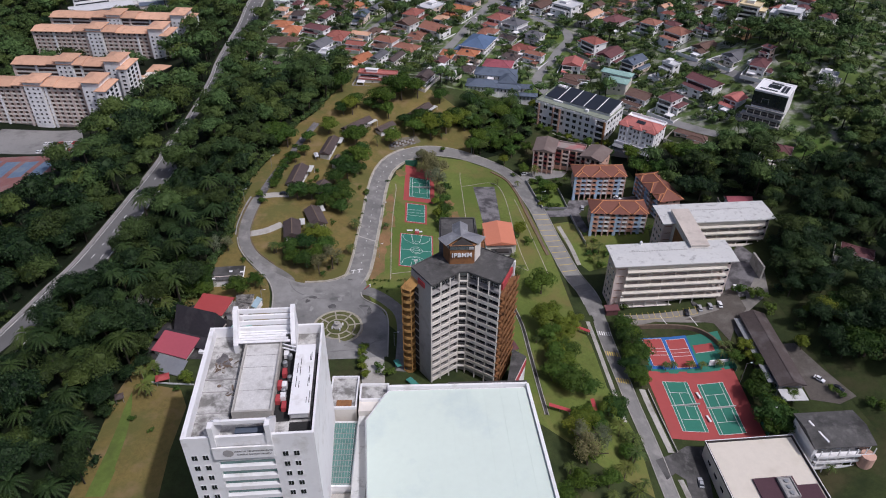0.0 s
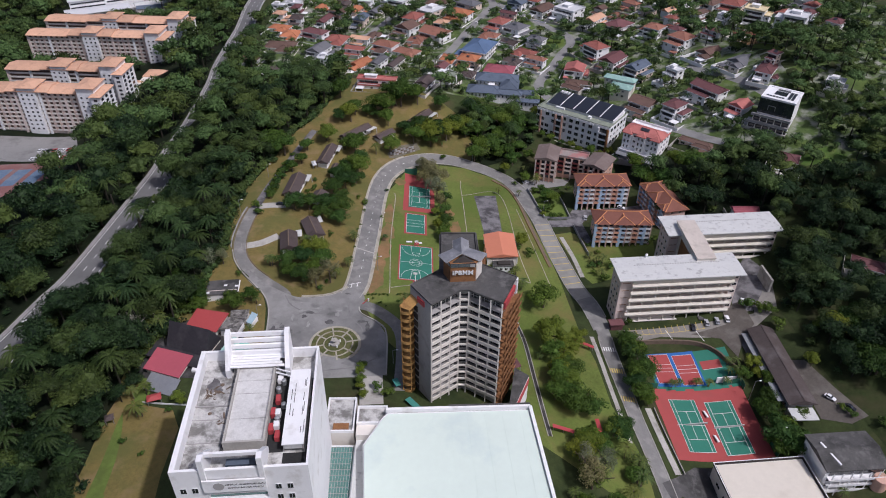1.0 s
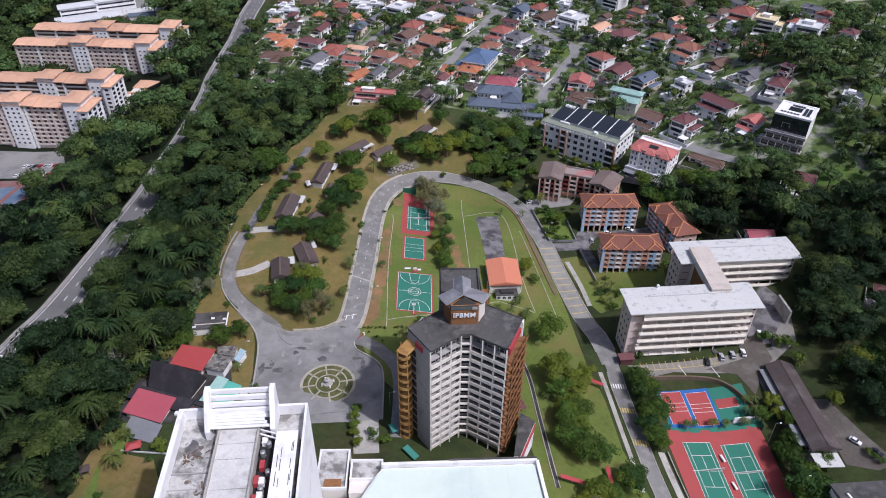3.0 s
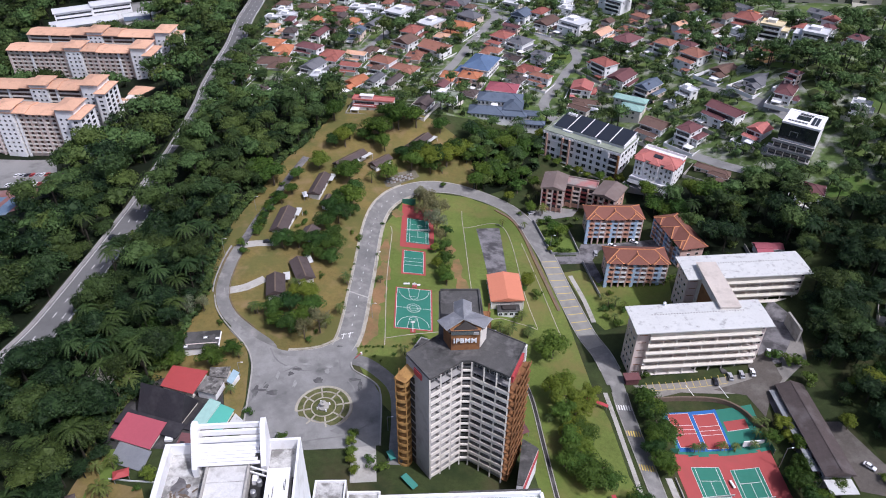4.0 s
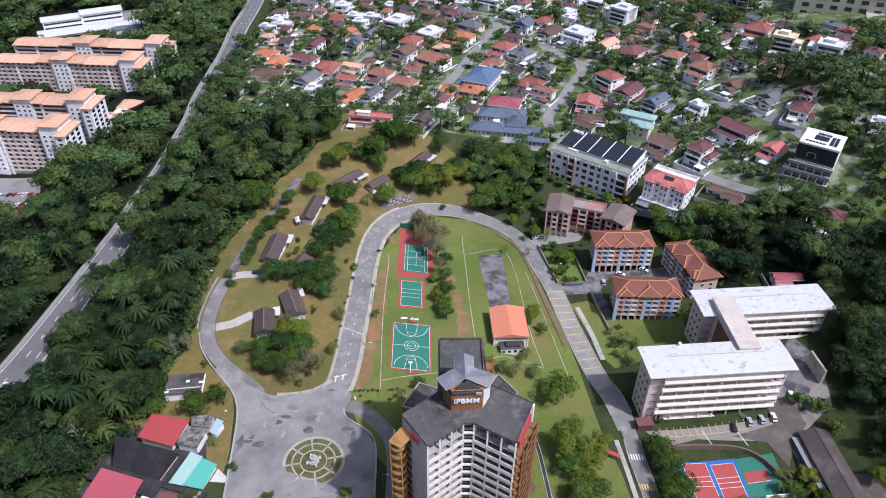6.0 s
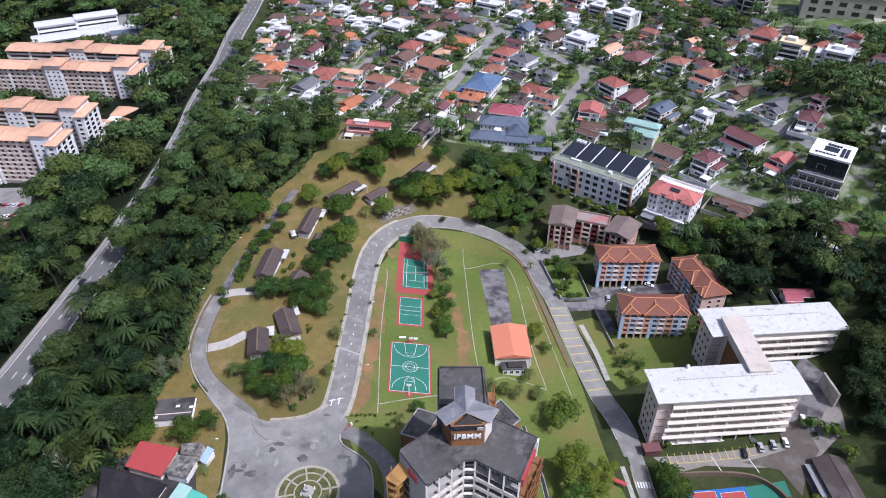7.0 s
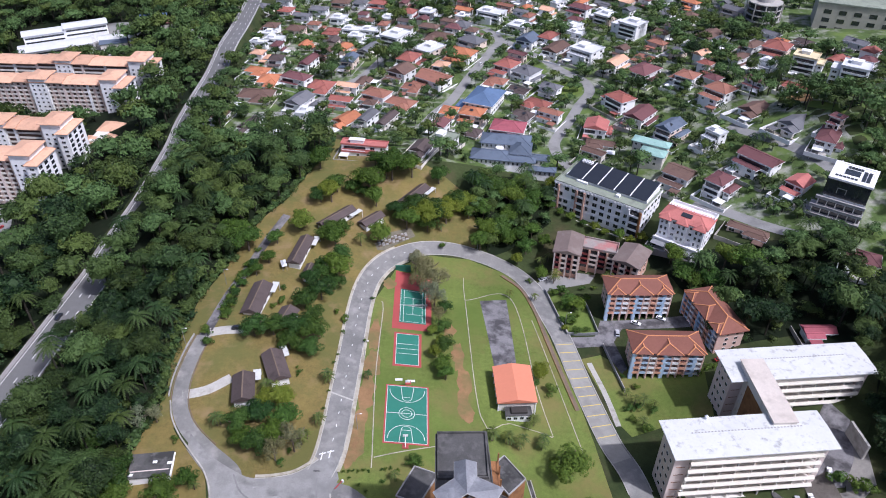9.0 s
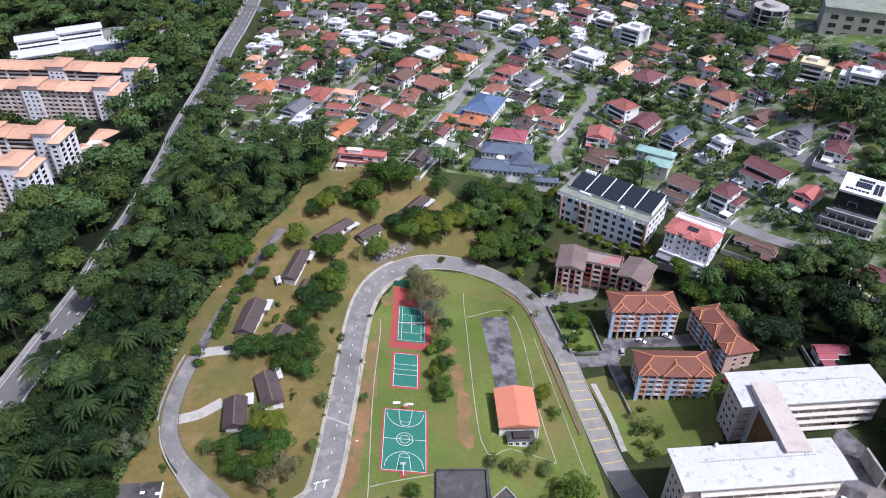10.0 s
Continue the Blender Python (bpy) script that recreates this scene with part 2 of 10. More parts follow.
ROOFS = {
    "orange": tiles("orange_roof_tiles", (0.42, 0.165, 0.085)), "red": tiles("red_roof_tiles", (0.27, 0.098, 0.078)),
    "salmon": tiles("salmon_roof_tiles", (0.42, 0.15, 0.13)), "brown": tiles("brown_roof_tiles", (0.135, 0.085, 0.068)),
    "dark": tiles("dark_brown_roof_tiles", (0.085, 0.066, 0.062)), "grey": tiles("grey_roof_tiles", (0.13, 0.132, 0.142)),
    "maroon": tiles("maroon_roof_tiles", (0.15, 0.068, 0.07)), "pink": tiles("rose_roof_tiles", (0.31, 0.09, 0.11)),
    "blue": tiles("blue_roof_tiles", (0.11, 0.17, 0.28)), "slate": tiles("slate_blue_roof_tiles", (0.10, 0.125, 0.165)),
    "teal": tiles("pale_green_roof_sheets", (0.30, 0.47, 0.42)), "white": surf("white_flat_roof", (0.56, 0.57, 0.58), 0.8, 0.08, 0.1, 0.8, 0.1, (0.42, 0.42, 0.42), 0.2, 0.2),
    "straw": surf("straw_flat_roof", (0.62, 0.53, 0.34), 0.85, 0.1, 0.1, 0.8, 0.1, (0.45, 0.40, 0.30), 0.2, 0.2),
    "terra": tiles("terracotta_roof_tiles", (0.27, 0.125, 0.088)), "peach": tiles("peach_roof_tiles", (0.60, 0.36, 0.24)),
    "rosesheet": surf("faded_rose_sheet_roof", (0.40, 0.085, 0.11), 0.6, 0.1, 0.1, 1.0, 0.1, (0.36, 0.09, 0.11), 0.2, 0.2), "redsheet": surf("red_sheet_roof", (0.38, 0.062, 0.06), 0.6, 0.1, 0.1, 1.0, 0.1, (0.36, 0.05, 0.05), 0.2, 0.2),
    "jade": surf("jade_sheet_roof", (0.10, 0.42, 0.33), 0.6, 0.1), "olive": surf("green_grey_flat_roof", (0.25, 0.28, 0.22), 0.9, 0.2, 0.1, 0.8, 0.2, (0.13, 0.14, 0.12), 0.4, 0.2),
    "tangerine": surf("tangerine_sheet_roof", (0.60, 0.215, 0.125), 0.65, 0.06, 0.1, 0.9, 0.05, (0.50, 0.18, 0.11), 0.25, 0.1),
}


# ---- tools ----
class Shape:
    """Collects boxes, prisms and roofs into one mesh. slot: which of the mesh's materials the next faces take."""

    def __init__(self):
        self.v, self.f, self.s, self.slot = [], [], [], 0

    def add(self, verts, faces):
        k = len(self.v)
        self.v += [tuple(p) for p in verts]
        self.f += [tuple(k + i for i in f) for f in faces]
        self.s += [self.slot] * len(faces)
        return self

    def prism(self, poly, z0, z1, top=None):
        n, top = len(poly), top or poly
        return self.add([(x, y, z0) for x, y in poly] + [(x, y, z1) for x, y in top],
                        [tuple(range(n))[::-1], tuple(range(n, 2 * n))] + [(i, (i + 1) % n, n + (i + 1) % n, n + i) for i in range(n)])

    def box(self, x0, x1, y0, y1, z0, z1):
        return self.prism([(x0, y0), (x1, y0), (x1, y1), (x0, y1)], z0, z1)

    def bar(self, a, b, w, h=None):
        """A square bar from a to b."""
        a, b = Vector(a), Vector(b)
        d = (b - a).normalized()
        s = d.cross(Vector((0, 0, 1)))
        s = s.normalized() if s.length > 1e-4 else Vector((1, 0, 0))
        u = s.cross(d)
        s, u = s * w / 2, u * (h or w) / 2
        return self.add([a - s - u, a + s - u, a + s + u, a - s + u, b - s - u, b + s - u, b + s + u, b - s + u],
                        [(3, 2, 1, 0), (4, 5, 6, 7), (0, 1, 5, 4), (1, 2, 6, 5), (2, 3, 7, 6), (3, 0, 4, 7)])

    def tube(self, x, y, z0, z1, r0, r1=None, n=12):
        r1 = r0 if r1 is None else r1
        ring = lambda r: [(x + r * math.cos(2 * math.pi * i / n), y + r * math.sin(2 * math.pi * i / n)) for i in range(n)]
        return self.prism(ring(r0), z0, z1, ring(r1))

    def hip(self, x0, x1, y0, y1, z, h, thick=0.35, gable=False):
        """A hipped (or gabled) roof with its eaves at z."""
        w, d = x1 - x0, y1 - y0
        if w >= d:
            e = 0 if gable else min(d / 2, w / 2 - 0.05)
            a, b = (x0 + e, (y0 + y1) / 2), (x1 - e, (y0 + y1) / 2)
        else:
            e = 0 if gable else min(w / 2, d / 2 - 0.05)
            a, b = ((x0 + x1) / 2, y0 + e), ((x0 + x1) / 2, y1 - e)
        v = [(x0, y0, z - thick), (x1, y0, z - thick), (x1, y1, z - thick), (x0, y1, z - thick), (x0, y0, z), (x1, y0, z), (x1, y1, z), (x0, y1, z), (*a, z + h), (*b, z + h)]
        f = [(3, 2, 1, 0), (0, 1, 5, 4), (1, 2, 6, 5), (2, 3, 7, 6), (3, 0, 4, 7)]
        f += [(4, 5, 9, 8), (6, 7, 8, 9), (7, 4, 8), (5, 6, 9)] if w >= d else [(4, 5, 8), (6, 7, 9), (5, 6, 9, 8), (7, 4, 8, 9)]
        return self.add(v, f)

    def ridges(self, x0, x1, y0, y1, z, h, w=0.35):
        """The ridge and hip caps of such a roof."""
        if x1 - x0 >= y1 - y0:
            e = min((y1 - y0) / 2, (x1 - x0) / 2 - 0.05)
            a, b = (x0 + e, (y0 + y1) / 2, z + h), (x1 - e, (y0 + y1) / 2, z + h)
            ends = ((a, (x0, y0, z)), (a, (x0, y1, z)), (b, (x1, y0, z)), (b, (x1, y1, z)), (a, b))
        else:
            e = min((x1 - x0) / 2, (y1 - y0) / 2 - 0.05)
            a, b = ((x0 + x1) / 2, y0 + e, z + h), ((x0 + x1) / 2, y1 - e, z + h)
            ends = ((a, (x0, y0, z)), (a, (x1, y0, z)), (b, (x0, y1, z)), (b, (x1, y1, z)), (a, b))
        for p, q in ends:
            self.bar(p, q, w, 0.25)
        return self

    def mesh(self, name, *mats):
        me = bpy.data.meshes.new(name)
        me.from_pydata(self.v, [], self.f)
        for m in mats:
            me.materials.append(m)
        if len(mats) > 1:
            me.polygons.foreach_set("material_index", self.s)
        me.update()
        return me


def thing(name, m, label, category, group="", kind=""):
    """A thing without parts as yet: an Empty at its base."""
    ob = new(name)
    ob.matrix_world = m
    return tagged(ob, label, category, group, kind)


def part(name, shape, mats, parent, label="", at=None):
    """One mesh under a thing or under a part. shape: a Shape, or a mesh that alike parts share."""
    mats = mats if isinstance(mats, (tuple, list)) else (mats,)
    ob = new(name, shape if isinstance(shape, bpy.types.Mesh) else shape.mesh(name, *mats))
    ob.parent = parent
    if at is not None:
        ob.matrix_local = at if isinstance(at, Matrix) else Matrix.Translation(at)
    return tagged(ob, label)


def pieces(name, mesh, parent, spots):
    for at in spots:
        part(name, mesh, (), parent, "", at)


# the lie of the land: round hills and hollows as x, y, radius, height
HILLS = []


def hill(x, y, radius, height):
    HILLS.append((x, y, radius, height))


hill(360, 510, 200, 39.5)
hill(-360, 540, 200, -28.1)
hill(90, 330, 80, -12.1)
hill(120, 150, 55, -17.6)
hill(-60, 180, 120, 9.2)
hill(-90, 420, 80, 14.2)
hill(-330, 270, 120, -15.8)
hill(360, 300, 120, 15.8)
hill(-60, 750, 80, -13.2)
hill(90, 480, 80, -8.6)
hill(60, 240, 55, -8.2)
hill(180, 30, 80, -12.8)
hill(270, 750, 80, 14.8)
hill(-150, 540, 55, 7.8)
hill(240, 450, 40, 13.2)
hill(0, 360, 40, -5.3)
hill(-90, 300, 40, 8.9)
hill(0, 450, 40, 10.1)
hill(0, 120, 55, 8)
hill(-240, 450, 55, -9.9)
hill(-330, 690, 80, -8.1)
hill(120, 210, 40, -6.2)
hill(90, 90, 55, -7.3)
hill(90, 390, 40, -6.5)
hill(-90, 30, 80, 6.4)
hill(-150, 630, 40, 5.5)
hill(30, 390, 40, -6.6)


def ground(x, y):
    return sum(h * math.exp(-((x - a) ** 2 + (y - b) ** 2) / (r * r)) for a, b, r, h in HILLS)


def smooth(pts, step=2.5):
    """A curve through the points, cut into short steps."""
    p = [Vector(q) for q in pts]
    p = [2 * p[0] - p[1]] + p + [2 * p[-1] - p[-2]]
    out = []
    for a, b, c, d in zip(p, p[1:], p[2:], p[3:]):
        n = max(1, round((c - b).length / step))
        for i in range(n):
            t = i / n
            out.append(0.5 * (2 * b + (c - a) * t + (2 * a - 5 * b + 4 * c - d) * t * t + (3 * b - a - 3 * c + d) * t ** 3))
    return out + [p[-2]]


def offset(line, by):
    """The line moved sideways, to its right."""
    out = []
    for i, p in enumerate(line):
        d = (line[min(i + 1, len(line) - 1)] - line[max(i - 1, 0)]).normalized()
        out.append(p + Vector((d.y, -d.x)) * by)
    return out


def ribbon(line, width, lift, cells=4, level=None):
    """A strip along the line that lies on the ground, or at a level."""
    s = Shape()
    rows = [offset(line, width * (i / cells - 0.5)) for i in range(cells + 1)]
    v = [(p.x, p.y, (ground(p.x, p.y) if level is None else level) + lift) for row in rows for p in row]
    n = len(line)
    return s.add(v, [(i * n + j, (i + 1) * n + j, (i + 1) * n + j + 1, i * n + j + 1) for i in range(cells) for j in range(n - 1)])


def kerb(line, w, h, lift=0.0, level=None):
    """A low wall along the line."""
    s, n = Shape(), len(line)
    a, b = offset(line, -w / 2), offset(line, w / 2)
    v = []
    for row, top in ((a, 0), (a, 1), (b, 1), (b, 0)):
        v += [(p.x, p.y, (ground(p.x, p.y) if level is None else level) + lift + (h if top else -0.4)) for p in row]
    f = [(i * n + j, i * n + j + 1, (i + 1) * n + j + 1, (i + 1) * n + j) for i in range(3) for j in range(n - 1)]
    return s.add(v, f + [(0, n, 2 * n, 3 * n), (n - 1, 4 * n - 1, 3 * n - 1, 2 * n - 1)])


def drape(poly, lift, cell=4.0):
    """A flat area laid on the ground."""
    bm = bmesh.new()
    whole = bm.faces.new([bm.verts.new((x, y, 0)) for x, y in poly])
    whole.normal_update()
    bmesh.ops.triangulate(bm, faces=[whole], ngon_method="EAR_CLIP")
    xs, ys = [p[0] for p in poly], [p[1] for p in poly]
    for axis, lo, hi in ((0, min(xs), max(xs)), (1, min(ys), max(ys))):
        for k in range(math.floor(lo / cell) + 1, math.ceil(hi / cell)):
            co, no = [0, 0, 0], [0, 0, 0]
            co[axis], no[axis] = k * cell, 1
            bmesh.ops.bisect_plane(bm, geom=bm.verts[:] + bm.edges[:] + bm.faces[:], plane_co=co, plane_no=no)
    bmesh.ops.recalc_face_normals(bm, faces=bm.faces)
    s, index = Shape(), {v: i for i, v in enumerate(bm.verts)}
    faces = [tuple(index[v] for v in f.verts) for f in bm.faces]
    if bm.faces and sum(f.normal.z for f in bm.faces) < 0:
        faces = [f[::-1] for f in faces]
    s.add([(v.co.x, v.co.y, ground(v.co.x, v.co.y) + lift) for v in bm.verts], faces)
    bm.free()
    return s


def setting(name, shape, mat, label):
    ob = new(name, shape.mesh(name, mat))
    return tagged(ob, label, name.split("_")[0], "", "structure")


def rect(x0, x1, y0, y1):
    return [(x0, y0), (x1, y0), (x1, y1), (x0, y1)]


def inside(x, y, poly):
    hit = False
    for (a, b), (c, d) in zip(poly, poly[1:] + poly[:1]):
        if (b > y) != (d > y) and x < (c - a) * (y - b) / (d - b) + a:
            hit = not hit
    return hit


# ---- plan: lines and areas on the ground, in metres ----
LOOP_WEST = [(-60.9, 231.1), (-62.3, 241.3), (-72.6, 250.5), (-80.4, 257.8), (-84.9, 264.2), (-87.4, 270.7), (-88.4, 278.6), (-88.0, 287.0), (-87.2, 294.8), (-86.2, 301.5)]
HILL_LANE = [(-86.2, 301.5), (-85.0, 310.3), (-83.3, 331.6), (-79.5, 351.0), (-75.4, 368.6), (-68.5, 389.8)]
LOOP_EAST = [(-37.9, 232.5), (-32.8, 246.8), (-31.2, 261.0), (-30.7, 273.4), (-30.1, 286.9), (-29.6, 298.8), (-29.2, 315.1), (-28.7, 329.7), (-27.5, 343.4), (-24.7, 356.0), (-19.0, 367.5), (-10.1, 376.9), (0.7, 383.3), (13.2, 385.9), (24.3, 384.3), (35.2, 379.3), (45.3, 369.6), (51.7, 356.1), (55.6, 337.5), (59.3, 321.4), (62.4, 300.9), (65.4, 284.1), (69.2, 265.7), (73.8, 252.3), (76.1, 236.6), (76.4, 220.6), (78.8, 188.9), (80.3, 177.2), (82.5, 162.5), (83.4, 155.1), (84.7, 144.1), (88, 120), (90, 60), (90, -40)]
PLAZA = [(-79.8, 250.7), (-71.1, 240.9), (-67.1, 230.7), (-64.9, 211.9), (-63.4, 195.1), (-42.8, 190.3), (-27.6, 191.3), (-16.3, 193.0), (-17.4, 216.8), (-20.9, 224.0), (-28.5, 229.6), (-29.8, 233.9), (-27.8, 240.2), (-29.7, 247.0), (-32.4, 251.7), (-36.6, 246.5), (-43.5, 241.4), (-54.9, 239.6), (-61.9, 242.4), (-71.8, 248.9), (-80.1, 257.2)]
BRANCH = [(-31.5, 235.9), (-25.4, 234.8), (-17.5, 228.4), (-11.9, 220.3), (-10.2, 207.1), (-10.4, 184.7)]
DRIVE = [(-22.2, 196.1), (-20.7, 177.2)]
MOTORWAY_LINE = [(-186, 90), (-180, 150), (-172.5, 204.8), (-168.0, 225.0), (-163.9, 243.7), (-158.3, 268.8), (-150.3, 351.5), (-150.4, 371.9), (-148.2, 412.0), (-148.5, 445.4), (-149.6, 480.7), (-152.2, 507.5), (-153.3, 544.0), (-153.8, 590.9), (-157.8, 646.0), (-158.1, 697.6), (-161.3, 774.2), (-170, 900), (-185, 1100)]
STREET_A = [(86.0, 457.4), (82.0, 467.0), (79.1, 476.8), (79.3, 490.0), (86.8, 506.0), (94.0, 518.5), (101.9, 534.5), (111.4, 551.2), (109.4, 568.3), (98.4, 586.0), (85.6, 611.9), (71.5, 637.3), (60.2, 658.2)]
STREET_B = [(-3.3, 503.1), (5.5, 526.7), (17.0, 547.8), (29.9, 582.7), (39.3, 607.0), (49.5, 634.2), (58.0, 658.5), (48.7, 688.5)]
STREET_C = [(-112.3, 517.2), (-98.9, 521.2), (-82.6, 531.5), (-74.0, 549.2), (-61.5, 573.8), (-47.2, 593.3), (-29.3, 645.4), (-17.1, 683.1)]
STREET_D = [(179.1, 476.6), (196.8, 444.0), (207.7, 421.9), (211.4, 410.2)]
STREET_E = [(141.9, 411.9), (154.4, 398.5), (167.8, 383.6), (181.2, 371.8)]
DRIVE_A = [(-85.9, 302.7), (-79.7, 305.0), (-72.1, 306.6)]
DRIVE_B = [(-86.9, 272.9), (-78.7, 275.3), (-71.2, 281.2)]
BROWN_YARD = [(50.7, 358.3), (57.3, 367.6), (67.9, 374.6), (83.4, 369.9), (79.4, 363.3), (62.6, 358.7), (52.7, 353.9)]
ORANGE_YARD = [(59.4, 322.4), (74.2, 323.8), (78.8, 334.6), (117.7, 334.1), (116.7, 326.6), (87.4, 328.9), (81.9, 320.4), (84.1, 304.3), (81.1, 301.3), (76.9, 313.8), (76.6, 317.7), (60.8, 315.8)]
STRIP = [(25.0, 346.8), (37.4, 348.5), (37.5, 301.5), (28.3, 298.8)]
PATH_WEST = [(-19.6, 337.6), (-18.5, 331.9), (-19.0, 291.1), (-17.7, 249.9), (-17.7, 245.5)]
PATH_MID = [(18.1, 365.4), (18.1, 347.5), (21.0, 273.7), (31.8, 271.9), (44.8, 268.6), (47.7, 267.2)]
PATH_EAST = [(18.1, 346.6), (39.3, 349.9), (44.5, 290.7), (47.8, 267.7)]
PATH_COURT = [(-17.1, 249.9), (-9.0, 252.9), (4.2, 257.1)]
EAST_KERB = [(47.5, 333.1), (51.8, 303.1), (55.1, 280.9), (58.0, 261.4)]
DRAIN = [(37.2, 369.3), (45.4, 358.2), (49.8, 341.1), (52.9, 319.2), (56.0, 300.5), (59.5, 281.2)]
EAST_PATH = [(68.6, 307.3), (72.0, 289.7), (73.9, 273.9)]
FIELD = [(-13.7, 365.4), (2.1, 378.8), (21.4, 380.6), (40.0, 370.8), (49.6, 349.5), (54.9, 316.0), (60.4, 286.6), (63.0, 266.3), (65.5, 236.0), (68.9, 215.6), (70.2, 190.4), (77.4, 166.1), (77.8, 142.4), (60, 150), (38, 165), (34, 200), (-10, 205), (-17.2, 213.3), (-24.9, 228.7), (-28.9, 237.7), (-27.0, 254.5), (-27.2, 249.7), (-24.4, 305.8), (-22.3, 338.9)]
HILLSIDE = [(-98.6, 249.1), (-93.1, 274.3), (-95.2, 288.6), (-95.0, 305.7), (-95.1, 327.9), (-88.4, 357.7), (-81.0, 385.1), (-70.5, 402.9), (-62.2, 432.9), (-54.9, 458.2), (-56.1, 479.6), (-23.5, 461.9), (-10.2, 443.2), (5.0, 436.4), (22.9, 422.4), (27.9, 398.8), (24.5, 387.0), (2.0, 386.2), (-14.1, 376.7), (-23.8, 362.1), (-29.0, 346.9), (-31.9, 314.6), (-31.8, 284.0), (-33.0, 252.5), (-38.0, 244.0), (-47.0, 238.0), (-58.0, 238.0), (-70.0, 245.0), (-78.0, 252.0), (-86.5, 261.0), (-87.2, 250.6), (-76.8, 245.7), (-91.3, 234.2)]
WEST_GRASS = [(-114.4, 175.6), (-112.0, 192.8), (-105.8, 212.0), (-96.7, 204.5), (-104.6, 180.4), (-90.9, 176.7), (-86.5, 168.4), (-86.7, 148.8), (-85.0, 131.1), (-114.3, 132.8), (-113.8, 155.1)]
HOSTEL_YARD = [(82.8, 236.2), (143.3, 240.3), (149.0, 257.9), (157.6, 260.3), (153.6, 241.7), (137.7, 230.0), (128.0, 230.1), (101.2, 232.6), (87.6, 228.9)]
REAR_YARD = [(140.1, 248.8), (141.7, 234.7), (135.3, 228.1), (130.3, 219.2), (126.2, 229.4), (114.3, 233.2), (130.6, 236.5), (131.0, 244.5)]
SERVICE_LANE = [(135.7, 229.3), (137.9, 208.9), (140.8, 190.9)]
SERVICE_LANE_EAST = [(152.8, 218.9), (155.4, 200.7), (159.4, 188.9), (162.3, 180.4)]
HOSTEL_LAWN = [(65.6, 309.6), (74.3, 312.2), (88.6, 299.5), (114.6, 301.5), (110.7, 276.5), (91.4, 273.2), (77.9, 268.9), (75.0, 273.9)]
FOREST_EDGE = [(-114.3, 132.8), (-113.8, 155.1), (-114.4, 175.6), (-111.9, 199.1), (-98.6, 249.1), (-93.1, 274.3), (-95.2, 288.6), (-95.0, 305.7), (-95.1, 327.9), (-88.4, 357.7), (-81.0, 385.1), (-70.5, 402.9), (-62.2, 432.9), (-54.9, 458.2), (-56.1, 479.6)]
FOREST_TOP = [(-65.3, 486.6), (-86.4, 491.8), (-104.7, 482.4), (-113.7, 464.8), (-126.9, 503.5), (-144.3, 599.7), (-147.2, 660.2)]
EASTWOOD = [(113.3, 395.7), (122.8, 379.8), (136.9, 374.8), (154.8, 375.1), (171.4, 372.4), (186.4, 372.4), (205.6, 356.1), (181.7, 304.8), (163.3, 305.2), (153.8, 313.3), (138.4, 313.2), (122.2, 311.4), (125.3, 343.4), (119.3, 352.4), (117.8, 360.8), (110.3, 371.3)]
EASTHILL = [(179.0, 292.6), (198.2, 302.6), (236.1, 308.0), (300, 330), (300, 120), (180, 120), (183.9, 197.7), (166.2, 201.0), (158.1, 214.6), (155.8, 234.3), (160.0, 259.9)]
MIDWOOD = [(26.3, 431.1), (39.6, 445.1), (59.0, 447.8), (68.6, 435.9), (65.5, 410.0), (41.6, 388.9), (32.8, 384.1), (26.4, 398.5), (22.5, 411.7)]
CARPARK_WEST = [(-300, 452), (-246, 454), (-234, 430), (-224, 405), (-262, 409), (-300, 413)]
COURTS_WEST = [(-290, 403), (-262, 405), (-231, 402), (-226, 388), (-226, 373), (-236, 368), (-252, 345), (-290, 350)]
BELT_A = [(182.8, 685.4), (208.3, 650.4), (224.5, 599.5), (226.4, 523.1), (209.4, 491.5), (195.5, 522.0), (184.1, 568.0), (159.0, 579.2)]
BELT_B = [(233.3, 440.2), (259.3, 448.0), (241.3, 404.3), (232.2, 408.5), (229.2, 421.7)]
CLAY_LOT = [(224.2, 521.2), (235.5, 509.6), (224.7, 476.1), (215.5, 485.9)]
TERRACE_A = [(246.2, 508.4), (251.9, 479.9), (242.9, 469.2), (238.6, 497.2)]
TERRACE_B = [(224.3, 480.1), (232.7, 454.3), (227.9, 449.6), (218.9, 471.3)]
GREEN_LOT = [(66.9, 556.9), (79.4, 566.3), (94.3, 570.4), (107.5, 562.9), (106.6, 552.2), (96.7, 544.2), (82.6, 542.4), (69.2, 548.0)]
WEST_CARS = [(-258.7, 428.6), (-255.6, 428.7), (-252.4, 428.7), (-249.0, 428.5), (-245.6, 428.1), (-242.1, 427.6), (-238.4, 426.7), (-255.4, 412.1), (-252.1, 412.0), (-248.6, 411.7), (-245.1, 411.3), (-241.4, 410.7), (-237.6, 409.9), (-233.7, 408.9), (-229.7, 407.7)]
RIGHT_PATH = [(85.3, 192.4), (86.4, 183.5), (88.0, 173.8), (89.9, 163.7)]
LEFT_PATH = [(70.3, 231.6), (71.1, 218.9), (71.7, 203.9), (72.6, 188.7), (73.7, 173.4)]
LOWER_PATH = [(90.2, 152.5), (91.2, 147.8), (92.5, 138.6)]
SIDE_DRIVE = [(82.2, 158.8), (88.8, 162.5), (97.3, 168.1), (104.5, 168.8), (100.7, 143.2), (91.6, 141.7), (92.6, 153.0), (88.9, 155.0), (84.6, 151.2)]
SHED_YARD = [(149.0, 214.0), (154.5, 213.0), (160.5, 198.0), (167.0, 184.0), (160.3, 182.0), (151.0, 186.2)]
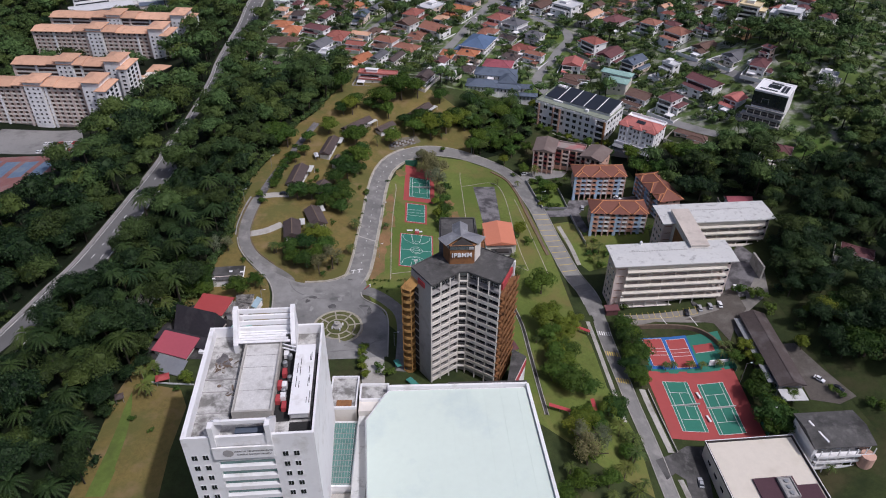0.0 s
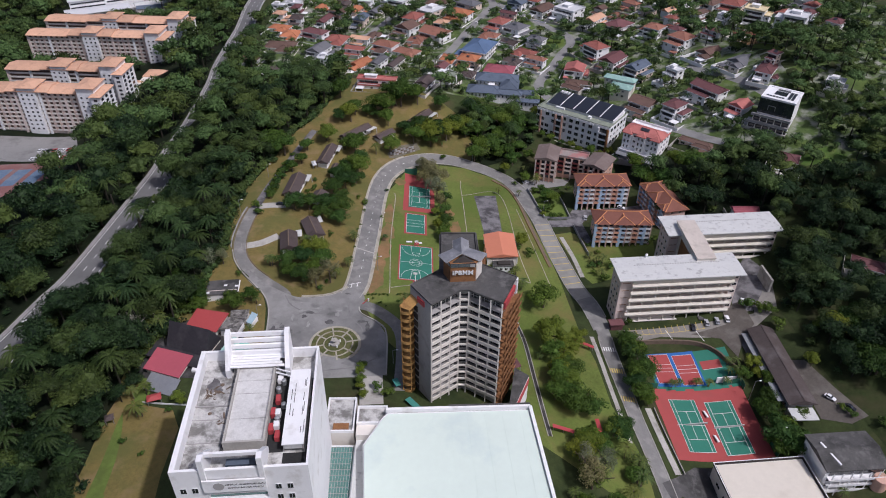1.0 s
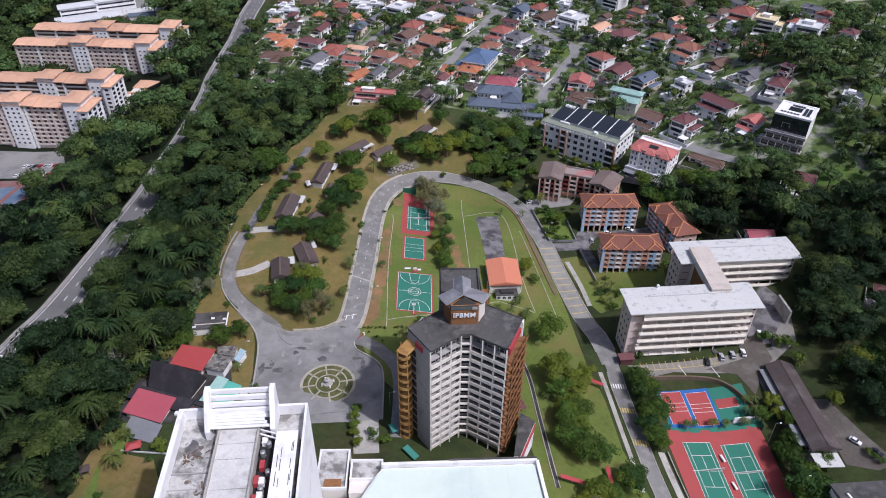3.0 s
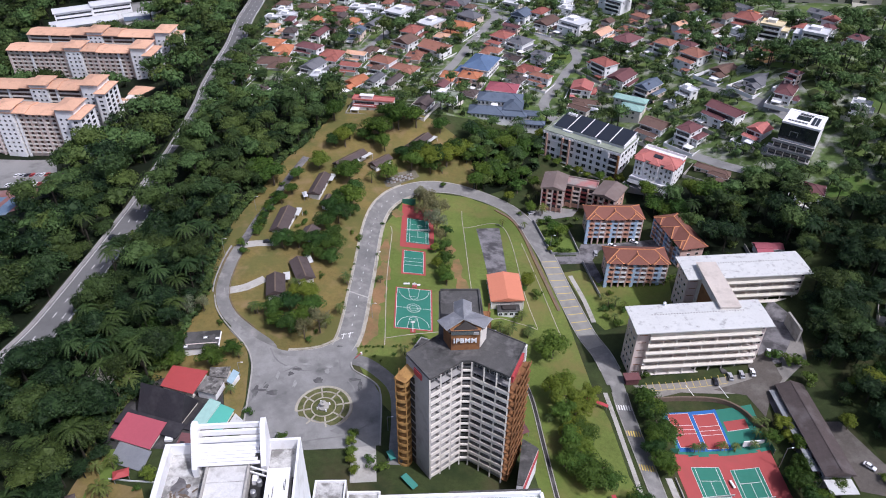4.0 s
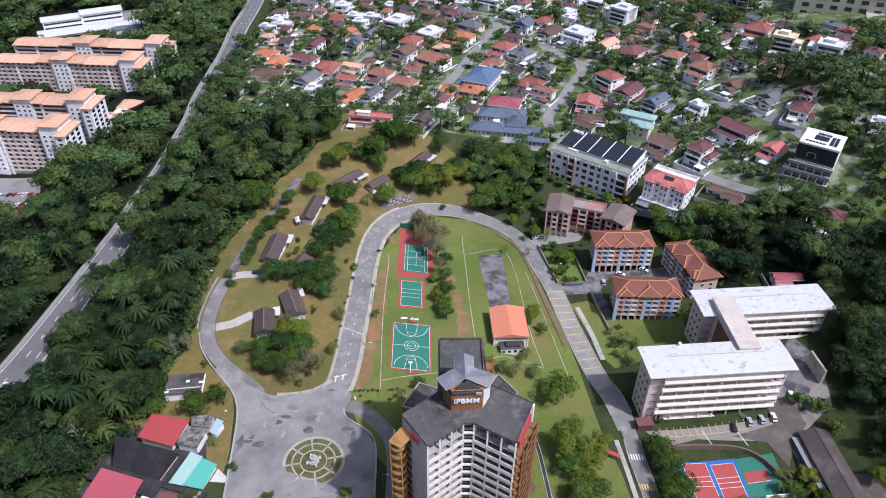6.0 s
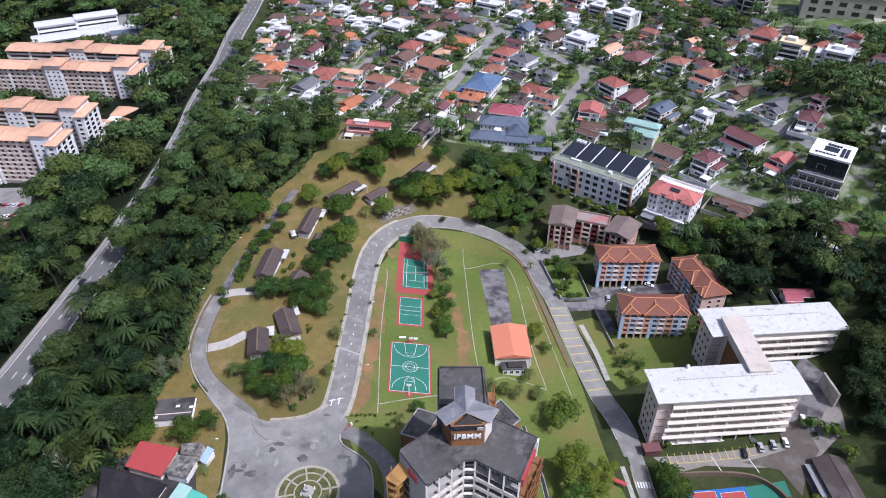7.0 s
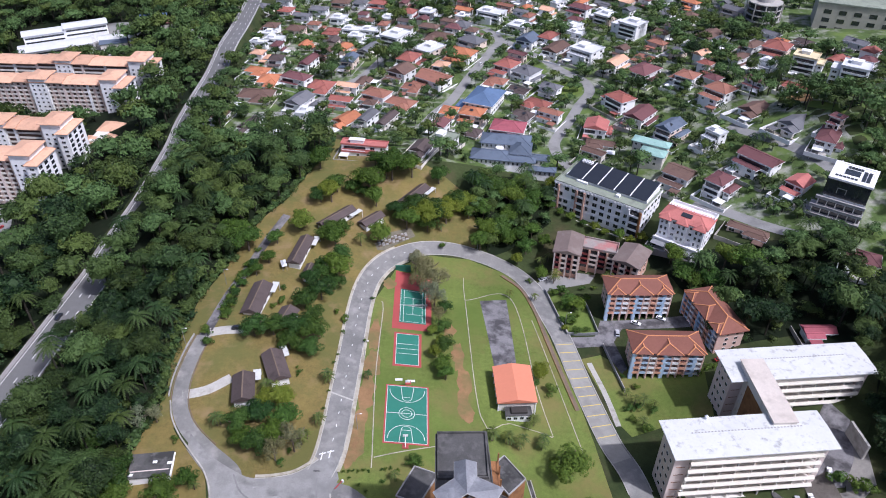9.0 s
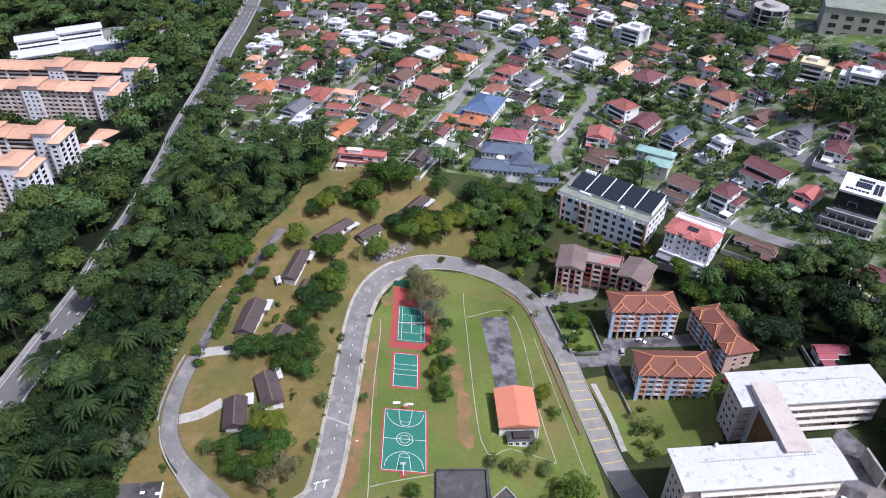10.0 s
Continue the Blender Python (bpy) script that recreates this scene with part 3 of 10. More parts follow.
BANK_TRACK = [(-108.5, 220.9), (-111.3, 212.5), (-112.8, 199.8), (-112.2, 189.2), (-105.7, 174.9), (-102.0, 159.2), (-100.8, 142.9)]
BANK_FENCE = [(-103.1, 180.9), (-96.0, 179.8), (-86.7, 178.7)]
FLATS_WALL_A = [(56.6, 357.0), (59.3, 339.5), (62.0, 324.6)]
FLATS_WALL_B = [(73.9, 349.4), (75.0, 336.9), (76.0, 325.2)]
FLATS_WALL_C = [(76.5, 318.0), (78.3, 303.6), (80.1, 290.9)]
FLATS_WALL_D = [(62.0, 324.6), (68.9, 324.5), (76.0, 325.2)]
FLATS_PLOT = [(57.0, 356.1), (73.4, 349.0), (76.2, 326.2), (62.5, 324.6)]
CANTEEN_YARD = [(-112.0, 216.7), (-100.0, 226.0), (-86.0, 227.5), (-75.5, 219.5), (-71.5, 205.5), (-85.1, 192.1), (-114.4, 193.6)]
BELT_C = [(232.0, 411.6), (247.3, 400.1), (261.5, 382.7), (269.1, 365.6), (243.0, 312.2), (213.9, 319.7), (209.5, 358.0), (221.7, 388.7)]
TOWER_DRAIN = [(36.1, 247.0), (37.8, 235.4), (39.9, 222.4), (40.8, 201.0), (41.7, 182.3), (42.6, 169.1)]
ROUNDABOUT = [(-37.3, 209.7)]


# ---- ground, roads, courts ----
def steps(lo, hi, fine):
    """Grid lines: fine between lo and hi, coarse out to the horizon."""
    far = [40, 90, 160, 260, 400, 650, 1100, 2000, 4000]
    return [lo - d for d in far[::-1]] + [lo + fine * i for i in range(int((hi - lo) / fine) + 1)] + [hi + d for d in far]


xs, ys = steps(-440, 440, 5.5), steps(-40, 900, 5.5)
land = Shape().add([(x, y, ground(x, y)) for y in ys for x in xs],
                   [(j * len(xs) + i, j * len(xs) + i + 1, (j + 1) * len(xs) + i + 1, (j + 1) * len(xs) + i) for j in range(len(ys) - 1) for i in range(len(xs) - 1)])
setting("ground", land, GROUND, "rough grass and bare soil over gentle hills")

def blot(cx, cy, rx, ry, seed, n=26):
    """An uneven patch outline."""
    return [(cx + rx * math.cos(a) * (0.75 + 0.5 * noise.noise(Vector((math.cos(a) * 1.7 + seed, math.sin(a) * 1.7, seed)))), cy + ry * math.sin(a) * (0.75 + 0.5 * noise.noise(Vector((math.cos(a) * 1.7, math.sin(a) * 1.7 + seed, 2.0))))) for a in [2 * math.pi * i / n for i in range(n)]]


WEST_WOOD = [(x + 5, y) for x, y in FOREST_EDGE[:4]] + FOREST_EDGE[4:] + FOREST_TOP + [(-145, 560), (-143, 480), (-143, 380), (-146, 330), (-151, 280), (-158, 240), (-164, 200), (-170, 120), (-120, 120)]
FAR_WEST = [(-166, 60), (-180, 150), (-166, 230), (-160, 300), (-160, 430), (-160, 640), (-168, 880), (-420, 880), (-420, 60)]
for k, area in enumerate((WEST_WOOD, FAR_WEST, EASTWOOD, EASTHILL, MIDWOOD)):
    setting("ground_wood", drape(area, 0.05, 8.0), FOREST_FLOOR, "leaf litter under dense trees, their shade painted in")
QUARTER_GROUND = [(-136, 508), (-105, 487), (-60, 494), (-40, 472), (-5, 442), (30, 450), (75, 452), (115, 440), (140, 402), (185, 366), (220, 340), (330, 360), (350, 830), (-138, 830), (-140, 640)]
setting("ground_gardens", drape(QUARTER_GROUND, 0.06, 8.0), GARDENS, "patchwork of lawns, paving and bare plots between houses")
setting("ground_green", drape(GREEN_LOT, 0.12), LIME, "open fresh green lawn beside the street")
setting("ground_lot", drape(CLAY_LOT, 0.14), CLAY, "bare clay building plot")
for area in (TERRACE_A, TERRACE_B):
    setting("ground_terrace", drape(area, 0.14), LIME, "bright green garden terrace")
setting("ground_edge", ribbon(offset(smooth([(x + 5, y) for x, y in FOREST_EDGE[:4]]), 3.5), 6.0, 0.12, 2), LIME, "fresh green strip along the wood")
setting("ground_hillside", drape(HILLSIDE, 0.08), DRY, "dry yellowish mown grass on the hillside")
setting("ground_bank", drape(WEST_GRASS, 0.08), DRY, "olive and brown grass bank beside the wood")
setting("ground_clearing", drape(blot(217, 349, 17, 11, 4.2), 0.1), FRESH, "sunlit green clearing on the hill")
setting("ground_field", drape(FIELD, 0.08), LAWN, "mown green playing field with worn patches")
# slope grass, darkened so that the shade over it lies in the colour
SLOPEGRASS = surf("slope_grass_with_shade", (0.030, 0.043, 0.013), 0.95, 0.45, 0.05, 0.6, 0.5, (0.060, 0.052, 0.026), 0.35, 0.07)
setting("ground_slope", drape([(146, 252), (160, 262), (181, 293), (200, 296), (215, 200), (190, 160), (172, 150), (164, 186), (158, 214), (155, 236)], 0.09), SLOPEGRASS, "rank grass on the eastern slope, shade painted in")
setting("ground_lawn", drape(HOSTEL_LAWN, 0.07), LAWN, "green lawn beside the hostel")


for k, (cx, cy, rx, ry) in enumerate(((-20.6, 314, 2.2, 9), (-20.8, 296, 2.4, 8), (-21.4, 280, 2.6, 9), (-23.4, 262, 3.2, 10), (-24.8, 251, 2.6, 5), (13.2, 306, 2.0, 9), (15.2, 288, 2.2, 10), (15.8, 275, 2.2, 5), (10.0, 322, 2.6, 6), (-16.5, 352, 2.4, 4))):
    setting("ground_clay", drape(blot(cx, cy, 1.75 * rx, 1.35 * ry, k * 1.3), 0.10 + 0.003 * k), CLAY, "bare orange clay worn through the grass")

loop_cut = next(i for i, p in enumerate(LOOP_EAST) if p[0] > 60 and p[1] < 246)
for line, w, mat, label in ((LOOP_EAST[:loop_cut + 1], 8.2, ASPHALT, "worn grey asphalt loop road round the field"), (LOOP_EAST[loop_cut - 1:], 5.8, ASPHALT, "narrow grey asphalt road beside the sports courts"), (LOOP_WEST, 5.4, ASPHALT, "patched grey asphalt campus road"),
                            (HILL_LANE, 4.0, OLDTAR, "narrow old lane up the hillside"), (BRANCH, 6.0, ASPHALT, "asphalt side road to the tower"), (DRIVE, 8.5, CONCRETE, "concrete drive below the plaza"),
                            (DRIVE_A, 5.0, CONCRETE, "pale concrete drive to a bungalow"), (DRIVE_B, 4.0, CONCRETE, "crumbling pale drive to a bungalow"), (SERVICE_LANE, 5.0, OLDTAR, "dark service lane beside the long shed"), (SERVICE_LANE_EAST[1:3], 4.2, DUST, "dusty brown lane behind the long shed"),
                            (STREET_A, 7.0, STREET, "grey residential street"), (STREET_B, 7.0, STREET, "grey residential street"), (STREET_C, 6.0, STREET, "grey residential street"), (STREET_D, 6.0, STREET, "grey residential street"), (STREET_E, 6.0, STREET, "grey residential lane")):
    setting("road", ribbon(smooth(line), w, 0.16), mat, label)
setting("yard", drape(CANTEEN_YARD, 0.13), GRIMY, "grimy dark yard round the canteen")
inner_rim = smooth(PLAZA[14:], 1.5)
setting("plaza", drape(PLAZA[:14] + [tuple(p) for p in inner_rim], 0.20), PLAZATAR, "wide grey asphalt plaza with dark tyre marks")
setting("ground_verge", drape([(-66.0, 205), (-66.0, 214), (-68.6, 232), (-71.2, 241), (-78.6, 249.5), (-85, 257), (-90, 264), (-97, 258), (-97, 246), (-99, 238), (-104, 229), (-103, 220), (-90, 227), (-76, 222), (-72, 208)], 0.10), DRY, "olive and brown rough grass beside the plaza wall")
TAR = surf("oily_tar_stain", (0.10, 0.098, 0.096), 0.85, 0.3, 0.08, 0.5, 0.15, (0.17, 0.167, 0.16), 0.5, 0.3)
SCUFF = surf("chalky_scuffs", (0.31, 0.305, 0.29), 0.9, 0.25, 0.05, 0.5, 0.15, (0.25, 0.245, 0.235), 0.6, 0.9)
for k, (cx, cy, rx, ry) in enumerate(((-40.8, 223.5, 2.6, 1.9), (-60.0, 220.6, 1.5, 2.0), (-56.9, 217.1, 2.9, 1.9), (-63.3, 218.0, 1.5, 4.2), (-60.9, 218.4, 2.6, 0.8), (-51.8, 227.0, 1.8, 1.4), (-49.6, 229.4, 2.4, 1.1), (-25.4, 221.5, 1.2, 3.6), (-28.0, 224.6, 2.6, 1.0), (-35.2, 243.0, 1.6, 0.5))):
    setting("road_stain", drape(blot(cx, cy, rx, ry, 2.1 * k), 0.225 + 0.004 * k), TAR, "dark oily stain on the asphalt")
for k, (cx, cy, rx, ry) in enumerate(((-37.7, 231.1, 1.8, 0.9), (-38.4, 228.6, 1.2, 1.9), (-49.4, 221.5, 1.0, 2.2), (-52.5, 236.1, 3.2, 0.5), (-63.1, 222.4, 1.8, 0.3), (-53.5, 230.5, 2.8, 0.9), (-47.0, 232.2, 2.6, 0.8), (-56.4, 226.0, 0.8, 2.4))):
    setting("road_stain", drape(blot(cx, cy, rx, ry, 3.3 * k + 1), 0.27 + 0.004 * k), SCUFF, "pale chalky scuffs on the asphalt")
setting("yard", drape(BROWN_YARD, 0.14), STREET, "asphalt forecourt of the brown flats")
setting("yard", drape(ORANGE_YARD, 0.14), OLDTAR, "asphalt yard between the orange-roofed flats")
setting("yard", drape(HOSTEL_YARD, 0.14), YARD, "dusty concrete parking yard of the hostel")
setting("yard", drape(REAR_YARD, 0.19), DUST, "dusty brown yard behind the hostel")
setting("yard", drape([(152.6, 278.7), (156.5, 268.0), (150.8, 252.0), (143.5, 242.0), (134.3, 242.5), (138.8, 254.3), (146.0, 270.4)], 0.15), OLDTAR, "blackened tarmac lane behind the hostel")
setting("wall_retaining", Shape().bar((153.4, 251.5, 2.2), (152.7, 262.7, 2.2), 0.9, 8.0), CONCRETE, "tall weathered concrete retaining wall")
setting("yard", drape(STRIP, 0.14), OLDTAR, "blackened tarmac strip on the field")
setting("yard", drape(CARPARK_WEST, 0.14, 8.0), STREET, "asphalt car park of the apartments")
setting("yard", drape(COURTS_WEST, 0.14, 8.0), FADEDRED, "faded red sports ground by the apartments")
for k in range(4):
    cx, cy = -276 + 13 * k, 384 - 2 * k
    setting("court_faded", drape(rect(cx - 4.6, cx + 4.6, cy - 11, cy + 13), 0.2, 8.0), FADEDBLUE, "faded blue sports court")

# kerbs, paved verges and drains beside the roads
east, west = smooth(LOOP_EAST), smooth(LOOP_WEST)
for side, w in ((-4.9, 0.9), (5.1, 1.4)):
    setting("pavement", ribbon(offset([p for p in east if p.y > 244 and p.x < -12], side), w, 0.24, 1), PALE, "pale concrete verge beside the loop road")
upper = [p for p in east if p.x < 60 or p.y > 244]
low_road = [p for p in east if p.x > 60 and p.y < 242]
for line, off in ((upper, -4.3), (upper, 4.3), (low_road, -3.1), (low_road, 3.1), ([p for p in west if p.y > 262], -3.1), ([p for p in west if p.y > 244], 3.1)):
    setting("kerb", kerb(offset(line, off)[4:], 0.3, 0.3), SOIL if line[-1] is west[-1] else CONCRETE, "weathered concrete kerb")
for line in (PATH_WEST, PATH_MID, PATH_EAST, PATH_COURT, EAST_KERB):
    setting("pavement_drain", kerb(smooth(line), 0.32, 0.2), PALE, "narrow pale concrete drain edge")
for line, w in ((RIGHT_PATH, 2.6), (LEFT_PATH, 1.8), (LOWER_PATH, 2.4)):
    setting("pavement", ribbon(smooth(line), w, 0.2, 1), CONCRETE, "stained concrete footpath beside the road")
setting("wall_low", kerb(offset(smooth(RIGHT_PATH), -2.6), 0.3, 0.9), CONCRETE, "weathered low wall beside the footpath")
setting("yard", drape(SIDE_DRIVE, 0.19), BITUMEN, "dark tarmac side drive and car park")
setting("yard", drape(SHED_YARD, 0.16), DUST, "brownish dusty apron beside the long shed")
setting("ground_track", ribbon(smooth(BANK_TRACK), 4.5, 0.14, 2), DRY, "worn brown track along the grass bank")
setting("fence", kerb(smooth(BANK_FENCE), 0.15, 0.7), WHITE, "low white fence on the grass bank")
setting("pavement", ribbon(smooth(EAST_PATH), 2.2, 0.2, 1), CONCRETE, "narrow concrete footpath")
setting("drain", ribbon(smooth(DRAIN), 1.6, 0.18, 1), SOIL, "dark brown storm drain along the field")
setting("drain", ribbon(smooth(TOWER_DRAIN), 1.1, 0.17, 1), GRIMY, "dark open drain beside the tower")
for off in (-0.75, 0.75):
    setting("drain", kerb(offset(smooth(TOWER_DRAIN), off), 0.25, 0.3), CONCRETE, "pale edge of the open drain")
setting("drain", kerb(offset(smooth(DRAIN), 1.0), 0.35, 0.5), CLAY, "red-brown drain wall along the road")
island_rim = [p for p in inner_rim if p.x > -56 and p.y < 249]
setting("pavement", ribbon(offset(island_rim, 0.9), 1.1, 0.26, 1), PALE, "pale concrete verge round the green island")
setting("kerb", kerb(island_rim, 0.35, 0.32), CONCRETE, "weathered concrete kerb")
plaza_rim = smooth([(-90.6, 270.5), (-88.3, 263.7), (-83.8, 256.5), (-77.4, 248.8)] + PLAZA[1:5]), smooth([PLAZA[i] for i in (7, 8, 9, 10, 11)])
for line in plaza_rim:
    setting("kerb", kerb(line, 0.5, 0.7), CONCRETE, "low weathered wall round the plaza")
setting("kerb", kerb([p for p in offset(west, -3.9) if p.y > 270][:18], 0.4, 0.8), GREYWALL, "low weathered wall beside the loop road")


def dashes(line, off, long, gap, w, lift, level=None, first=0, last=None):
    """Painted dashes along a road."""
    s, run, row = Shape(), 0.0, offset(line, off)[first:last]
    k = 0
    while k < len(row) - 2:
        n = max(2, round(long / 1.25))
        seg = row[k:k + n]
        if len(seg) > 1:
            r = ribbon(seg, w, lift, 1, level)
            s.add(r.v, r.f)
        k += n + max(1, round(gap / 1.25))
    return s


fine_east = smooth(LOOP_EAST, 1.25)
setting("road_marking", dashes(fine_east, 0, 2.5, 3.7, 0.22, 0.2, None, 14, 130), LINE, "white dashed centre line")
bars = [p for p in fine_east if p.x > 55 and 262 < p.y < 318]
for k in range(0, len(bars) - 3, 4):
    d = (bars[k + 2] - bars[k]).normalized()
    c, s = bars[k], Vector((d.y, -d.x))
    setting("road_marking", ribbon([c - s * 3.8, c - s * 1.3, c + s * 1.3, c + s * 3.8], 0.34, 0.21, 1), YELLOWLINE, "worn yellow bar across the road")
setting("road_patch", ribbon([p for p in fine_east if p.x > 55 and 258 < p.y < 320], 7.6, 0.185, 4), PALEROAD, "pale worn paving under the yellow bars")
for y0 in (224.5, 196.0, 212.0):
    near = [p for p in fine_east if p.x > 55 and abs(p.y - y0) < 1.6]
    if near:
        c = near[len(near) // 2]
        for i in range(7):
            x = c.x - 3.0 + i
            setting("road_marking", ribbon([Vector((x, c.y - 1.3)), Vector((x, c.y + 1.3))], 0.5, 0.22, 1), LINE if y0 > 220 else YELLOWLINE, "painted crossing stripe")
for x0, y0 in ((-34.6, 247.5), (-32.0, 248.5)):
    setting("road_marking", ribbon([Vector((x0, y0)), Vector((x0 + 0.3, y0 + 3.5))], 0.35, 0.24, 1), LINE, "white turn arrow stem")
    setting("road_marking", ribbon([Vector((x0 - 0.8, y0 + 2.4)), Vector((x0 + 1.4, y0 + 3.2))], 0.45, 0.25, 1), LINE, "white turn arrow head")
setting("drain", ribbon([Vector((-35.3, 279.0)), Vector((-25.6, 275.2))], 0.7, 0.21, 1), CONCRETE, "drain grating across the road")
for k, (cx, cy, rx, ry) in enumerate(((-58, 216, 3.0, 1.6), (-53, 212, 2.6, 1.6), (-36, 227, 2.2, 1.3), (-60, 209, 1.8, 1.2), (-31, 199, 2.4, 1.2))):
    setting("road_patch", drape([(cx + rx * (1 + 0.2 * math.sin(3 * a + k)) * math.cos(a), cy + ry * (1 + 0.25 * math.sin(2 * a + k)) * math.sin(a)) for a in [i * math.pi / 9 for i in range(18)]], 0.23 + 0.004 * k), TYREMARK, "darker patched tarmac on the plaza")

# dark tyre tracks curving over the plaza
for pts in ([(-66, 208), (-62, 218), (-57, 226), (-50, 231)], [(-62, 241), (-58, 234), (-50, 229), (-44, 229)], [(-45, 193), (-38, 195), (-28, 197), (-20, 203)], [(-26, 214), (-28, 221), (-33, 228), (-35, 240)]):
    setting("road_patch", ribbon(smooth(pts), 0.55, 0.235, 1), TYREMARK, "darker tyre track on the plaza")
# boundary walls and the overgrown plot beside the flats
setting("ground_plot", drape(FLATS_PLOT, 0.12), LIME, "overgrown green plot beside the flats")
for line in (FLATS_WALL_A, FLATS_WALL_B, FLATS_WALL_C):
    setting("wall_boundary", kerb(smooth(line), 0.3, 1.7), GREYWALL, "grey boundary wall of the flats")
setting("wall_gate", kerb(smooth(FLATS_WALL_D), 0.25, 1.5), METAL, "grey metal gate fence of the flats")
# parking bays of the hostel yard
for i in range(13):
    x = 88.5 + 2.7 * i
    setting("road_marking", ribbon([Vector((x, 233.4 + 0.07 * (x - 88))), Vector((x - 0.3, 237.6 + 0.07 * (x - 88)))], 0.16, 0.2, 1), YELLOWLINE, "yellow parking bay line")
setting("road_marking", ribbon([Vector((88.5 + 2.7 * i, 233.4 + 0.19 * i)) for i in range(13)], 0.18, 0.21, 1), YELLOWLINE, "yellow parking bay line")
for x in (104.0, 116.5):
    setting("road_marking", ribbon([Vector((x, 236.0)), Vector((x + 2.5, 229.0))], 0.25, 0.22, 1), LINE, "white lane line of the yard")

# the motorway on its low embankment
HIGH = 1.0
way = smooth(MOTORWAY_LINE, 5.0)
deck = ribbon(way, 15.0, 0.0, 2, HIGH)
setting("motorway", deck, MOTORWAY, "grey two-lane motorway carriageway")
for off in (-7.5, 7.5):
    edge, s, n = offset(way, off), Shape(), len(way)
    out = offset(way, off * 1.9)
    s.add([(p.x, p.y, HIGH) for p in edge] + [(p.x, p.y, min(ground(p.x, p.y) - 1.0, HIGH - 0.1)) for p in out], [(j, j + 1, n + j + 1, n + j) for j in range(n - 1)])
    setting("embankment", s, GROUND, "grassy motorway embankment")
for off, w, h in ((-7.3, 0.45, 0.9), (-6.5, 0.3, 0.6), (7.3, 0.4, 0.7)):
    setting("motorway_barrier", kerb(offset(way, off), w, h, 0, HIGH), GREYWALL, "grey concrete motorway barrier")
fine_way = smooth(MOTORWAY_LINE, 1.25)
setting("road_marking", dashes(fine_way, -1.0, 3.75, 8.0, 0.3, 0.03, HIGH), LINE, "white dashed lane line")
setting("road_marking", dashes(fine_way, 3.2, 3.75, 8.0, 0.3, 0.03, HIGH), LINE, "white dashed lane line")
for off in (-5.6, 6.4):
    setting("road_marking", ribbon(offset(way, off), 0.25, 0.03, 1, HIGH), LINE, "white edge line")


def stroke(s, pts, w, lift, turn):
    """Adds a painted line through local points, laid on the ground by turn."""
    line = [(turn @ Vector((x, y, 0))).to_2d() for x, y in pts]
    full = []
    for a, b in zip(line, line[1:]):
        n = max(1, round((b - a).length / 3.0))
        full += [a.lerp(b, i / n) for i in range(n)]
    r = ribbon(full + [line[-1]], w, lift, 1)
    s.add(r.v, r.f)


def arc(x, y, r, a0, a1, n=20):
    return [(x + r * math.cos(radians(a0 + (a1 - a0) * i / n)), y + r * math.sin(radians(a0 + (a1 - a0) * i / n))) for i in range(n + 1)]


def box_line(w, l):
    return [(-w / 2, -l / 2), (w / 2, -l / 2), (w / 2, l / 2), (-w / 2, l / 2), (-w / 2, -l / 2)]


def court(cx, cy, yaw, w, l, strokes, top, label, border=None, rim=0.0, lift=0.14, width=0.16):
    """A painted court: border, playing surface, lines."""
    turn = pose(cx, cy, 0, 0, 0, yaw)
    ob = thing("sports_court", Matrix(), label, "sports court", "sports courts")
    lay = lambda ww, ll, up: drape([tuple((turn @ Vector((x, y, 0))).to_2d()) for x, y in box_line(ww, ll)[:4]], up)
    if border:
        part("surround", lay(w + 2 * rim, l + 2 * rim, lift), border, ob, "red painted surround")
    surface = part("surface", lay(w, l, lift + 0.05), top, ob)
    for pts in strokes:
        s = Shape()
        stroke(s, pts, width, lift + 0.1, turn)
        part("line", s, LINE, surface, "white painted line")
    return ob


hoop_end = lambda e: [arc(0, e * 12.2, 6.6, 180 if e > 0 else 0, 360 if e > 0 else 180), [(-2.5, e * 13.7), (-1.8, e * 8.0), (1.8, e * 8.0), (2.5, e * 13.7)], arc(0, e * 8.0, 1.8, 180 if e > 0 else 0, 360 if e > 0 else 180, 10)]
court(-6.5, 271.0, 0.4, 14.9, 27.4, [box_line(14.9, 27.4), [(-7.45, 0), (7.45, 0)], arc(0, 0, 1.8, 0, 360), arc(0, 0, 2.9, 0, 360)] + hoop_end(1) + hoop_end(-1), COURT, "green basketball court with white lines and red surround", COURTRED, 0.7)
court(-7.2, 306.5, 0.4, 9.2, 19.0, [box_line(9.2, 19.0), [(-4.6, 0), (4.6, 0)], [(-4.6, 3), (4.6, 3)], [(-4.6, -3), (4.6, -3)]], COURT, "worn green volleyball court with red surround", COURTRED, 1.1)
tennis = lambda: [box_line(10.97, 23.77), [(-4.1, -11.9), (-4.1, 11.9)], [(4.1, -11.9), (4.1, 11.9)], [(-4.1, 6.4), (4.1, 6.4)], [(-4.1, -6.4), (4.1, -6.4)], [(0, -6.4), (0, 6.4)], [(-5.5, 0), (5.5, 0)]]
setting("court_apron", drape(rect(-14.2, 2.6, 319.5, 362.5), 0.12), COURTRED, "red painted tennis apron")
court(-5.6, 337.0, 0.4, 11.6, 25.6, tennis(), COURT, "green tennis court with white lines on red apron", None, 0, 0.14)
APRON = pose(109.6, 188.6, 0, 0, 0, 5.3)
flat = lambda m, w, l: [tuple((m @ Vector((x, y, 0))).to_2d()) for x, y in box_line(w, l)[:4]]
setting("court_apron", drape(flat(APRON, 38.5, 33.0), 0.12), COURTRED, "red painted apron round two tennis courts")
